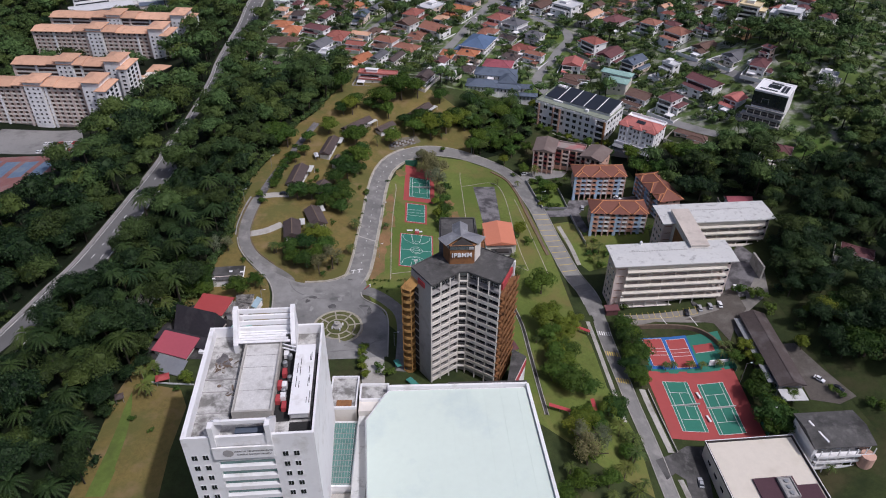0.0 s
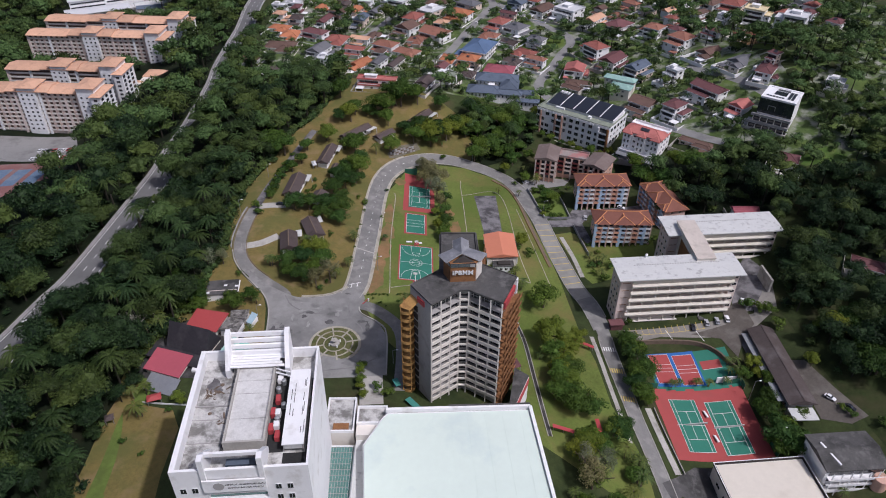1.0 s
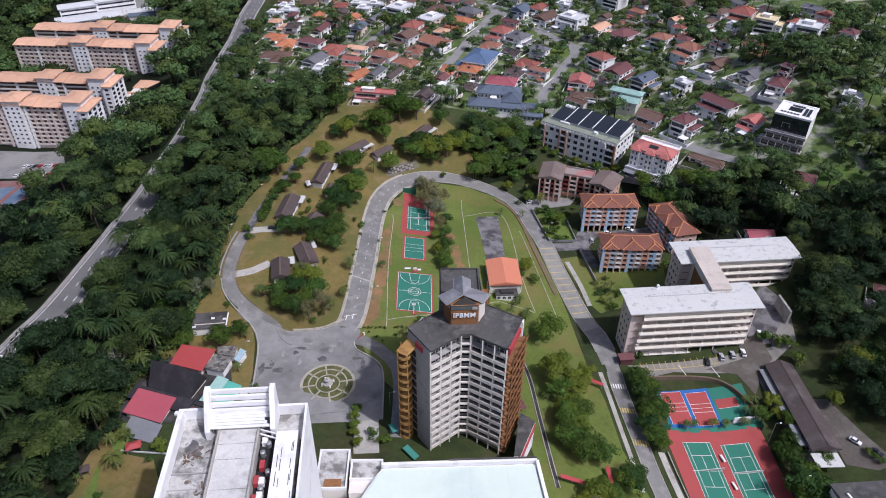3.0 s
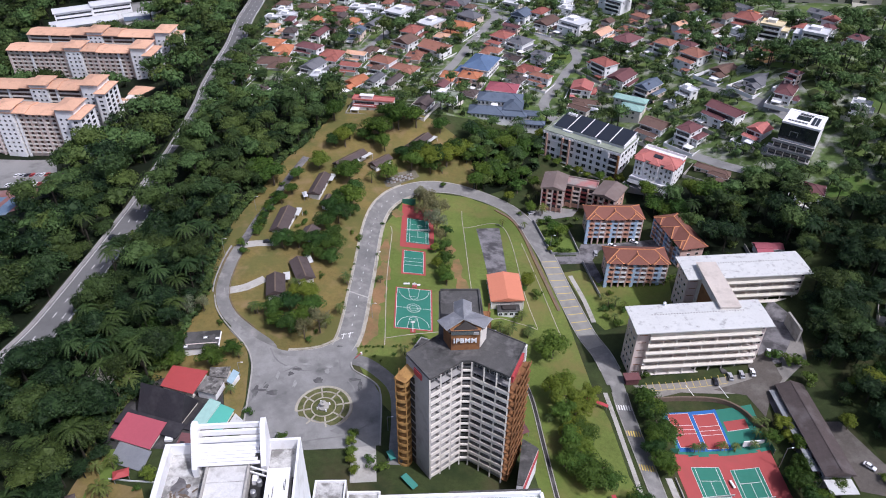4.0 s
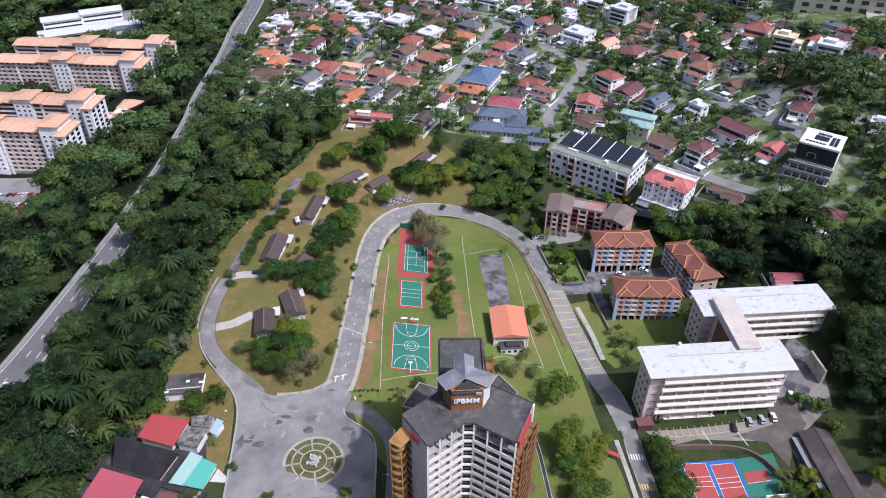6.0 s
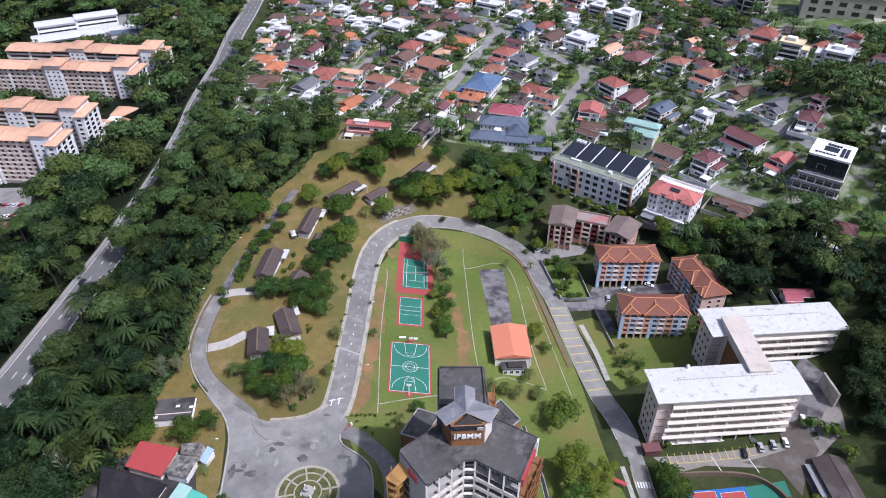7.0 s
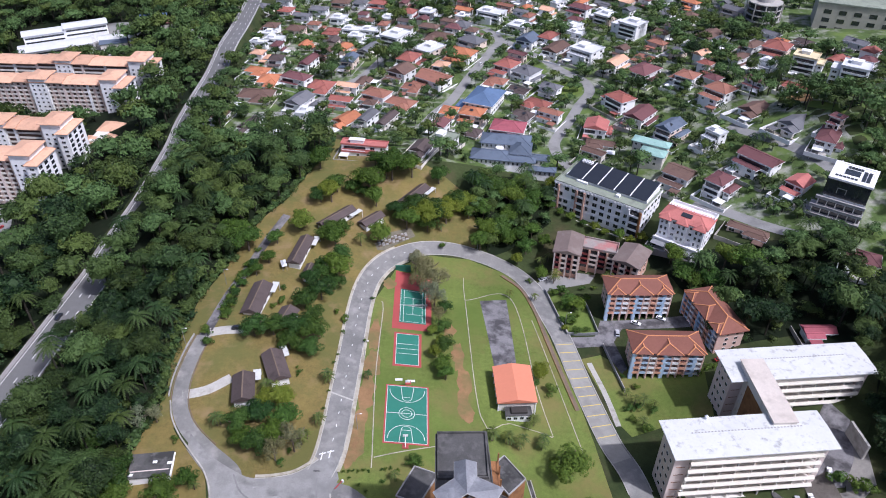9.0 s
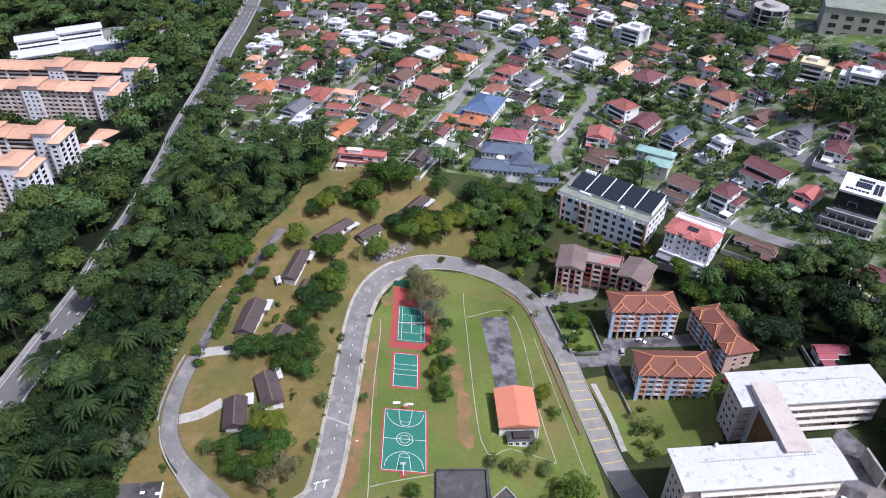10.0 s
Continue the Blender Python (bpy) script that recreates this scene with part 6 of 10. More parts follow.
def hostel():
    """Two long hostel blocks joined by a bridge."""
    ob = thing("hostel", Matrix(), "long cream hostel blocks with bluish white sheet roofs", "hostel")
    base = -10.0
    for cx, cy, w, z1, yaw, lobby in ((107.8, 249.0, 27.9, 16.2, 4.2, True), (138.1, 283.2, 28.0, 15.4, 4.2, False)):
        at = pose(cx, cy, 0, 0, 0, yaw)
        d = 8.1
        part("roof", Shape().add([(-w, -d, z1 - 0.5), (w, -d, z1 - 0.5), (w, d, z1 - 0.2), (-w, d, z1 - 0.2), (-w, -d, z1 - 0.1), (w, -d, z1 - 0.1), (w, d, z1 + 0.1), (-w, d, z1 + 0.1), (-w, 1.0, z1 + 0.35), (w, 1.0, z1 + 0.35), (-w, 1.0, z1 - 0.3), (w, 1.0, z1 - 0.3)],
                                 [(0, 10, 11, 1), (10, 3, 2, 11), (4, 5, 9, 8), (8, 9, 6, 7), (0, 1, 5, 4), (2, 3, 7, 6), (1, 11, 2, 6, 9, 5), (3, 10, 0, 4, 8, 7)]), ICE, ob, "bluish white sheet roof", at)
        dots = Shape()
        for i in range(34):
            dots.box(-w * 0.68 + i * w * 0.041, -w * 0.68 + i * w * 0.041 + 0.55, 1.6, 2.0, z1 + 0.3, z1 + 0.45)
        tagged(part("vent_strip", dots, GREYWALL, ob, "broken dark strip of roof vents", at), "broken dark strip of roof vents", kind="stuff")
        W, D = w - 1.6, d - 2.6
        part("wall", Shape().box(-W, W, -D + 1.2, D, base - 5, z1 - 0.5).box(-W, -W + 5.2, -D, -D + 1.2, base - 5, z1 - 0.5).box(W - 3.4, W, -D, -D + 1.2, base - 5, z1 - 0.5), PINKWALL, ob, "pale pink rendered wall", at)
        floors, fh = 6, (z1 - 0.6 - base) / 6.4
        for k in range(floors):
            z = z1 - 0.7 - fh * (k + 1)
            part("corridor_slab", Shape().box(-W + 5.2, W - 3.4, -D - 1.4, -D + 1.2, z - 0.25, z), CREAM, ob, "", at)
            if k < floors - 1:
                part("corridor_parapet", Shape().box(-W + 4.6 - 0.25 * k, W - 2.8 + 0.2 * k, -D - 1.75, -D - 1.4, z - 0.5, z + 1.5).add([(-W + 4.6 - 0.25 * k, -D - 2.4, z + 0.75), (W - 2.8 + 0.2 * k, -D - 2.4, z + 0.75), (W - 2.8 + 0.2 * k, -D - 1.75, z + 1.5), (-W + 4.6 - 0.25 * k, -D - 1.75, z + 1.5), (-W + 4.6 - 0.25 * k, -D - 2.4, z + 0.55), (W - 2.8 + 0.2 * k, -D - 2.4, z + 0.55), (W - 2.8 + 0.2 * k, -D - 1.75, z + 1.2), (-W + 4.6 - 0.25 * k, -D - 1.75, z + 1.2)], [(0, 1, 2, 3), (7, 6, 5, 4), (0, 4, 5, 1), (1, 5, 6, 2), (3, 7, 4, 0)]), HOSTELCREAM, ob, "long cream corridor parapet", at)
            part("corridor_wall", Shape().box(-W + 5.3, W - 3.5, -D + 1.06, -D + 1.17, z + 0.9, z + 2.3), CORRIDOR, ob, "grey-green band of louvred windows", at)
            for i in range(9):
                x = -W + 5.2 + i * (2 * W - 8.6) / 8
                part("column", Shape().box(x - 0.18, x + 0.18, -D - 1.3, -D - 0.9, z, z + fh - 0.25), CREAM, ob, "", at)
            for y in (-2.6, 0.6, 3.4):
                part("window", TALL if y > 1 else WINDOW, (), ob, "", at @ pose(-W, y - 0.6, z + 1.8, 0, 0, -90))
                part("window", WINDOW, (), ob, "", at @ pose(W, y - 0.6, z + 1.8, 0, 0, 90))
            part("window_band", Shape().box(-W + 0.9, -W + 4.2, -D - 0.08, -D, z + 1.0, z + 1.25), RUST, ob, "thin pink-brown wall band", at)
            part("window", WIDE, (), ob, "", at @ pose(W - 1.8, -D, z + 1.9))
        part("top_band", Shape().box(-W + 4.6, W - 2.8, -D - 1.75, -D - 1.4, z1 - 2.6, z1 - 0.95), HOSTELCREAM, ob, "plain cream band under the eaves", at)
        if lobby:
            part("lobby_roof", Shape().box(-W - 3.2, -W + 3.2, -D - 5.4, -D - 1.4, base + 3.2, base + 3.6), ROOFS["maroon"], ob, "maroon porch roof", at)
            part("porch_wall", Shape().box(-W - 2.6, -W + 2.6, -D - 5.0, -D - 1.8, base - 4, base + 3.2), ROOFS["maroon"], ob, "", at)
            for i in range(4):
                part("car_canopy", Shape().box(W - 15 + 3.6 * i, W - 11.8 + 3.6 * i, -D - 4.2, -D - 1.4, base + 2.6, base + 2.8), BITUMEN, ob, "dark car canopy", at)
    bridge = pose(121.0, 267.0, 0, 0, 0, 1.5)
    part("bridge", Shape().box(-4.0, 4.0, -14.4, 14.8, -8, 17.6), CREAM, ob, "cream stair and bridge block", bridge)
    part("bridge_roof", Shape().box(-4.3, 4.3, -14.7, 15.1, 17.6, 18.0), PEACHROOF, ob, "cream flat roof", bridge)
    part("bridge_face", Shape().box(-4.05, -4.0, -7, 6, -4, 14), RUST, ob, "rust-stained link wall", bridge)
    part("vent_pipe", Shape().tube(95.5, 255.5, 16.0, 17.6, 0.5, 0.5, 8).tube(95.5, 255.5, 17.6, 18.2, 0.7, 0.2, 8), WHITE, ob)


hostel()


# ---- flats ----
def flats(name, label, x, y, z0, yaw, w, d, floors, fh, wall, roof, rails, stripe, group, form="hip", rise=3.2, caps=None, bays=6, crosses=((-0.27, 4.2), (0.27, 4.2)), stilts=False):
    """A walk-up block: walls, tiled roof, columns of balconies between coloured piers on both long sides."""
    ob = thing(name, pose(x, y, z0, 0, 0, yaw), label, "flats", group)
    top = floors * fh
    part("wall", Shape().box(-w / 2, w / 2, -d / 2, d / 2, 2.7 if stilts else -4, top), wall, ob)
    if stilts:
        # solid dark core stands for the shade between the stilts
        part("undercroft", Shape().box(-w / 2 + 2.5, w / 2 - 2.5, -d / 2 + 2.5, d / 2 - 1, -4, 2.7), DARK_AND_SHADE, ob, "dark solid painted as shade of an open ground storey")
    if form == "flat":
        part("roof", rim(Shape().box(-w / 2, w / 2, -d / 2, d / 2, top, top + 0.3), -w / 2 - 0.3, w / 2 + 0.3, -d / 2 - 0.3, d / 2 + 0.3, top, top + 1.2, 0.35), roof, ob)
    else:
        e = (-w / 2 - 1.1, w / 2 + 1.1, -d / 2 - 1.3, d / 2 + 1.3, top + 0.35, rise)
        part("roof", Shape().hip(*e, 0.35, form == "gable"), roof, ob, "tiled roof")
        if form == "hip":
            part("ridge_cap", Shape().ridges(*e, 0.45), caps or roof, ob, "orange ridge tiles")
            for sx, half in crosses:
                cx, peak = sx * w, top + 0.4 + min(rise * 0.98, rise * 0.15 * half)
                y0, y1 = -d / 2 - 1.6 - 0.12 * half, -d / 2 + 0.5 * half - 1.0
                part("cross_roof", Shape().add([(cx - half, y0, top + 0.36), (cx + half, y0, top + 0.36), (cx, y1, peak), (cx, 0.6, peak), (cx - half, 0.6, top + 0.4), (cx + half, 0.6, top + 0.4)],
                                               [(0, 1, 2), (0, 2, 3, 4), (1, 5, 3, 2)]), roof, ob, "small hipped cross roof")
                part("ridge_cap", Shape().bar((cx - half, y0, top + 0.45), (cx, y1, peak + 0.1), 0.45, 0.2).bar((cx + half, y0, top + 0.45), (cx, y1, peak + 0.1), 0.45, 0.2).bar((cx, y1, peak + 0.1), (cx, 0.6, peak + 0.1), 0.45, 0.2), caps or roof, ob)
    bw = w / bays
    rail = Shape().box(-bw / 2 + 0.35, bw / 2 - 0.35, -1.25, 0, -0.2, 0.0).box(-bw / 2 + 0.35, bw / 2 - 0.35, -1.35, -1.22, -0.2, 0.95)
    kinds = [rail.mesh("balcony", m) for m in rails]
    void = Shape().box(-bw / 2 + (0.85 if stilts else 0.6), bw / 2 - (0.85 if stilts else 0.6), -0.06, 0.0, 0.9 if stilts else 0.1, 2.2).mesh("window", DARKPANE)
    for k in range(1 if stilts else 0, floors):
        for i in range(bays):
            at = pose(-w / 2 + bw * (i + 0.5), -d / 2, k * fh + 0.1)
            part("window", void, (), ob, "", at)
            if k:
                part("balcony", kinds[i % len(kinds)], (), ob, "", at)
        for s in (-1, 1):
            part("window", WINDOW, (), ob, "", pose(s * w / 2, -d / 5, k * fh + 1.7, 0, 0, 90 * s))
            part("window", WINDOW, (), ob, "", pose(s * w / 2, d / 5, k * fh + 1.7, 0, 0, 90 * s))
    for i in range(bays + 1):
        part("pier", Shape().box(-w / 2 + bw * i - (0.75 if stilts and i % 4 == 0 else 0.3), -w / 2 + bw * i + (0.75 if stilts and i % 4 == 0 else 0.3), -d / 2 - 1.3, -d / 2, -4, top), stripe if i % (4 if stilts else 2) == 0 else wall, ob)
    return ob


SKYBLUE = surf("pale_blue_paint", (0.40, 0.52, 0.66), 0.8, 0.08)
BLOCK = surf("salmon_brown_tiles", (0.20, 0.085, 0.062), 0.8, 0.16, 0.12, 1.0, 0.3, (0.17, 0.07, 0.05), 0.25, 0.22, 0, 0.06)
CAPS = surf("orange_ridge_tiles", (0.55, 0.24, 0.11), 0.8, 0.1)
BLOCKPINK = surf("pink_render", (0.60, 0.43, 0.37), 0.8, 0.1, 0.1, 0.8, 0.05, (0.45, 0.31, 0.27), 0.25, 0.2)
BLOCKPEACH = surf("salmon_peach_paint", (0.64, 0.35, 0.24), 0.8, 0.1)
DARKRED = surf("dark_red_paint", (0.17, 0.045, 0.045), 0.8, 0.12)
GREYTILE = surf("faded_brown_grey_tiles", (0.175, 0.135, 0.12), 0.85, 0.16, 0.12, 1.0, 0.3, (0.24, 0.20, 0.18), 0.4, 0.15)
BRICKISH = surf("brown_render", (0.56, 0.36, 0.28), 0.85, 0.12)
for x, y, yaw, w in ((94.8, 341.6, 0.0, 27.5), (97.6, 304.8, -2.0, 27.5), (124.3, 324.5, -78.0, 27.5)):
    flats("apartment_block", "five-storey pink and blue block with orange-brown hipped roof", x, y, -9.3, yaw, w, 11.0, 5, 2.75, BLOCKPINK, BLOCK, (BLOCKPEACH, SKYBLUE, WHITE), SKYBLUE, "orange-roofed blocks", "hip", 3.4, CAPS, 9, ((-0.37, 3.4), (0.0, 5.4), (0.37, 3.4)), True)
FADEDROSE = surf("patchy_rose_roof_deck", (0.30, 0.26, 0.24), 0.9, 0.2, 0.1, 0.9, 0.1, (0.42, 0.13, 0.12), 0.45, 0.14)
for x, y, yaw, w, d, form in ((70.0, 377.0, -16.0, 11.5, 15.5, "gable"), (85.2, 376.2, -20.0, 17.0, 8.5, "flat"), (98.6, 367.0, -34.0, 12.0, 15.0, "gable")):
    flats("brown_flats", "weathered brown block of flats with dark red balconies", x, y, -10.5, yaw, w, d, 4, 3.0 if d > 10 else 2.8, BRICKISH, GREYTILE if d > 10 else FADEDROSE, (DARKRED, PINKWALL), PINKWALL, "brown flats", form, 1.8, None, 4)

# white condominium with solar roof
condo = thing("condominium", pose(97.0, 420.0, -8.0, 0, 0, -37.0) @ Matrix.Diagonal((1.02, 1.02, 1, 1)), "white condominium with dark solar panel roof", "flats")
part("wall", Shape().box(-24.5, 24.5, -12.25, 12.25, -5, 16.5), WHITE, condo)
condo_roof = part("roof", rim(Shape().box(-24.5, 24.5, -12.25, 12.25, 16.5, 16.8), -24.8, 24.8, -12.55, 12.55, 16.5, 17.7, 0.35), ROOFS["olive"], condo)
part("cornice", Shape().box(-24.9, 24.9, -12.7, -12.25, 15.9, 17.2).box(24.5, 24.95, -12.7, 12.4, 15.9, 17.2), WHITE, condo)
CONDOPANE, CONDOTALL = window_mesh(2.6, 2.2), window_mesh(1.7, 2.4)
for k in range(4):
    z = 4.0 * k + 0.2
    for i, x in enumerate((-20.4, -17.4, -13.2, -5.2, -1.0, 3.4, 7.6, 12.0, 16.4)):
        if (i + k) % 8 != 3:
            part("window", CONDOPANE if i % 3 else CONDOTALL, (), condo, "", pose(x, -12.25, z + 2.1))
    for y in (-8.8, -4.4, 0.2, 4.8, 9.2):
        part("window", CONDOPANE if k % 2 else WINDOW, (), condo, "", pose(24.5, y, z + 2.1, 0, 0, 90))
    for x, w in ((-23.2, 2.2), (-9.2, 3.6), (20.8, 5.0)):
        part("loggia", Shape().box(x - w / 2, x + w / 2, -12.32, -12.25, z + 0.3, z + 3.2), DARKPANE, condo, "dark recessed balcony opening")
        part("balcony", Shape().box(x - w / 2 - 0.2, x + w / 2 + 0.2, -13.6, -12.32, z - 0.15, z + 0.1).box(x - w / 2 - 0.2, x + w / 2 + 0.2, -13.7, -13.5, z - 0.15, z + 1.0), WHITE, condo)
    part("string_course", Shape().box(-24.6, 24.6, -12.45, -12.25, z + 3.62, z + 3.85), WHITE, condo)
for x, mat in ((-21.8, BRICKISH), (-11.4, BRICKISH), (-7.0, BRICKISH), (17.8, WHITE), (23.8, RUST)):
    part("pier", Shape().box(x - 0.45, x + 0.45, -13.7, -12.25, -5, 15.9), mat, condo, "clad pier")
part("forecourt_wall", Shape().box(-26, 25, -15.2, -14.9, -5, -1.0), CREAM, condo)
for i in range(24):
    part("bracket", Shape().box(-24.2 + 2.1 * i, -23.7 + 2.1 * i, -13.0, -12.7, 15.6, 16.6), WHITE, condo)
part("roof_ledge", Shape().box(-24.2, 24.2, -12.0, -5.8, 16.8, 17.1), ROOFS["olive"], condo, "grey-green roof terrace")
part("loft", Shape().box(-22, 23.4, -5.2, 11.6, 16.8, 18.6), WHITE, condo)
for i in range(5):
    part("solar_roof", Shape().add([(-21.5 + 9 * i, -5.8, 18.7), (-13.0 + 9 * i, -5.8, 18.7), (-13.0 + 9 * i, 12.0, 20.6), (-21.5 + 9 * i, 12.0, 20.6), (-21.5 + 9 * i, -5.8, 18.5), (-13.0 + 9 * i, -5.8, 18.5), (-13.0 + 9 * i, 12.0, 20.4), (-21.5 + 9 * i, 12.0, 20.4)],
                                   [(0, 1, 2, 3), (7, 6, 5, 4), (0, 4, 5, 1), (1, 5, 6, 2), (2, 6, 7, 3), (3, 7, 4, 0)]), BLUEPANE, condo_roof, "dark solar panel field")
    part("roof_gutter", Shape().bar((-12.7 + 9 * i, -5.6, 18.7), (-12.7 + 9 * i, 12.0, 20.6), 0.5, 0.25), WHITE, condo_roof)
part("roof_skylight", Shape().box(-15, -9, -7.2, -5.8, 17.1, 18.2), WHITE, condo)
part("roof_hatch", Shape().box(8, 10, -9, -7, 17.1, 18.6), WHITE, condo)
for i in range(8):
    part("roof_unit", Shape().box(-20 + 1.6 * (i % 4), -19 + 1.6 * (i % 4), 8 + 1.5 * (i // 4), 9 + 1.5 * (i // 4), 20.4, 21.5), WHITE, condo)

# white four-storey house with rose roof
rose = thing("mansion", pose(129.6, 386.4, -2.6, 0, 0, -38.0), "white four-storey mansion with rose red hipped roof", "mansion")
part("wall", Shape().box(-11.4, 11.4, -6.6, 8.4, -5, 14.0), WHITE, rose)
part("parapet", rim(Shape(), -11.6, 11.8, 3.0, 8.7, 14.0, 15.4, 0.4), WHITE, rose, "white rear parapet")
part("roof", Shape().hip(-12.4, 12.4, -7.6, 5.6, 14.3, 2.6), ROOFS["salmon"], rose, "rose red tiled roof")
part("ridge_cap", Shape().ridges(-12.4, 12.4, -7.6, 5.6, 14.3, 2.6, 0.5), ROOFS["salmon"], rose)
for dx in (-8.6, 0.0, 8.6):
    part("bay", Shape().box(dx - 2.5, dx + 2.5, -8.4, -6.6, 0.2, 13.4), WHITE, rose)
    part("bay_roof", Shape().hip(dx - 3.2, dx + 3.2, -9.2, -2.6, 13.7, 2.0), ROOFS["salmon"], rose)
    for k in range(1, 4):
        for q in (-1.1, 1.1):
            part("window", TALL, (), rose, "", pose(dx + q, -8.4, 3.4 * k + 1.6))
for dx in (-4.3, 4.3):
    for k in range(1, 4):
        part("window", WINDOW, (), rose, "", pose(dx, -6.6, 3.4 * k + 1.7))
for k in range(4):
    for q in (-3.6, 0.6, 4.8):
        part("window", WINDOW, (), rose, "", pose(11.4, q, 3.4 * k + 1.7, 0, 0, 90))
part("solar_heater", Shape().add([(-2.6, -4.6, 15.9), (2.6, -4.6, 15.9), (2.6, -2.4, 16.75), (-2.6, -2.4, 16.75), (-2.6, -4.6, 15.7), (2.6, -4.6, 15.7), (2.6, -2.4, 16.5), (-2.6, -2.4, 16.5)],
                                 [(0, 1, 2, 3), (7, 6, 5, 4), (0, 4, 5, 1), (1, 5, 6, 2), (2, 6, 7, 3), (3, 7, 4, 0)]), BLUEPANE, rose, "dark solar heater on the roof")
part("balcony", Shape().box(-11.8, 11.8, -11.6, -6.6, 2.7, 3.0).box(-11.8, 11.8, -11.7, -11.5, 3.0, 4.0), WHITE, rose)
# flat dark plate on the wall stands for shade in the carport
part("opening", Shape().box(-11.0, 11.0, -6.72, -6.62, -0.6, 2.5), DARKPANE, rose, "dark solid painted as shade of an open ground storey")
for i in range(6):
    part("column", Shape().box(-11.4 + 4.5 * i, -10.9 + 4.5 * i, -11.5, -11.0, -5, 2.7), WHITE, rose)
for x0 in (-11.6, 2.0):
    part("awning", Shape().bar((x0 + 4.6, -14.6, 1.5), (x0 + 4.6, -11.6, 2.4), 9.2, 0.15), METAL, rose, "striped grey awning")
part("terrace", Shape().box(-14.0, 13.0, -14.8, -6.6, -6, -0.8), GREYWALL, rose, "grey carport terrace below the mansion")

# large slate-roofed house below the blue one
slate = thing("villa", pose(46.5, 465, ground(46, 465), 0, 0, -10), "large white villa with slate blue hipped roofs", "villa")
for x0, x1, y0, y1, z, h in ((-16, 14, 2, 16, 9.0, 3.2), (-20, 4, -14, -1, 7.0, 3.0), (2, 15, -8, 8, 8.4, 3.0), (14, 26, -4, 4, 3.6, 1.2), (-2, 18, -13, -6, 6.4, 2.2), (14, 30, -16, -10, 3.4, 1.2)):
    part("wall", Shape().box(x0 + 0.9, x1 - 0.9, y0 + 0.9, y1 - 0.9, -4, z), WHITE, slate)
    part("roof", Shape().hip(x0, x1, y0, y1, z + 0.3, h), ROOFS["slate"], slate)
    part("ridge_cap", Shape().ridges(x0, x1, y0, y1, z + 0.3, h), ROOFS["slate"], slate)
    for i in range(int((x1 - x0) / 2.6)):
        part("window", TALL, (), slate, "", pose(x0 + 1.8 + 2.6 * i, y0 + 0.9, z - 1.6))
part("stair_turret", Shape().tube(-4, 0.5, -2, 8.0, 2.4, 2.4, 16), WHITE, slate, "white round stair turret")
blue = thing("blue_roof_house", pose(38.5, 537.6, ground(38, 538), 0, 0, -24), "white house with large blue hipped roof", "house")
part("wall", Shape().box(-9.2, 9.2, -13.0, 13.0, -3, 7.6), WHITE, blue)
part("roof", Shape().hip(-10.4, 10.4, -14.2, 14.2, 7.9, 4.4), ROOFS["blue"], blue, "blue tiled roof")
part("ridge_cap", Shape().ridges(-10.4, 10.4, -14.2, 14.2, 7.9, 4.4), ROOFS["blue"], blue)
part("fascia", rim(Shape(), -10.5, 10.5, -14.3, 14.3, 7.35, 7.8, 0.2), WHITE, blue, "white fascia board")
part("wing", Shape().box(-15.0, -9.2, -13.0, -3.0, -3, 3.6), WHITE, blue)
part("wing_roof", Shape().hip(-15.8, -8.6, -13.8, -2.2, 3.9, 1.8), ROOFS["blue"], blue)
for k in range(2):
    for i in range(5):
        part("window", WINDOW if k else WIDE, (), blue, "", pose(-7.4 + 3.7 * i, -13.0, 2.2 + 3.5 * k))
    for i in range(6):
        part("window", WIDE, (), blue, "", pose(9.2, -10.5 + 4.2 * i, 2.2 + 3.5 * k, 0, 0, 90))
plots += [(38.5, 537.6, 15), (46.5, 465, 20), (96.6, 416.6, 28)]
jade = thing("green_roof_house", pose(128, 458, ground(128, 458), 0, 0, -30), "cream three-storey house with pale green roofs", "house")
for x0, x1, y0, y1, z in ((-11, 11, 0, 8, 10.5), (-4, 11, -9, 1, 8.6)):
    part("wall", Shape().box(x0 + 1, x1 - 1, y0 + 1, y1 - 1, -4, z), CREAM, jade)
    part("roof", Shape().hip(x0, x1, y0, y1, z + 0.3, 1.6), ROOFS["teal"], jade, "pale green sheet roof")
    for k in range(2):
        for i in range(3):
            part("window", WINDOW, (), jade, "", pose(x0 + 3 + 3.4 * i, y0 + 1, z - 1.8 - 3.2 * k))
box = thing("modern_villa", pose(206.0, 389.8, 15.0, 0, 0, -36), "black and white stepped modern villa", "villa")
part("wall", Shape().box(-9.4, 9.4, -8.8, 9.4, -8, 18.0), WHITE, box)
part("roof", rim(Shape().box(-9.0, 9.0, -8.8, 9.0, 18.0, 18.2), -9.8, 9.8, -9.6, 9.8, 17.6, 18.6, 1.3), WHITE, box, "white flat roof with raised rim")
part("skylight", Shape().box(-4.2, 2.6, -2.0, 3.6, 18.2, 18.45), DARKPANE, box, "dark roof glazing")
for k in range(5):
    part("solar_panel", Shape().box(-3.6 + 1.4 * k, -2.4 + 1.4 * k, 4.6, 7.0, 18.35, 18.5), BLUEPANE, box)
for k in range(2):
    part("solar_panel", Shape().box(3.8 + 2.0 * k, 5.4 + 2.0 * k, -5.5, 5.2, 18.35, 18.5), BLUEPANE, box)
for k in range(6):
    part("solar_panel", Shape().box(-7.6 + 1.7 * k, -6.3 + 1.7 * k, -6.2, -4.6, 18.35, 18.5), BLUEPANE, box)
part("glass_front", Shape().box(-9.4, 9.4, -9.3, -8.8, 8.6, 17.2), DARKPANE, box, "black glass front")
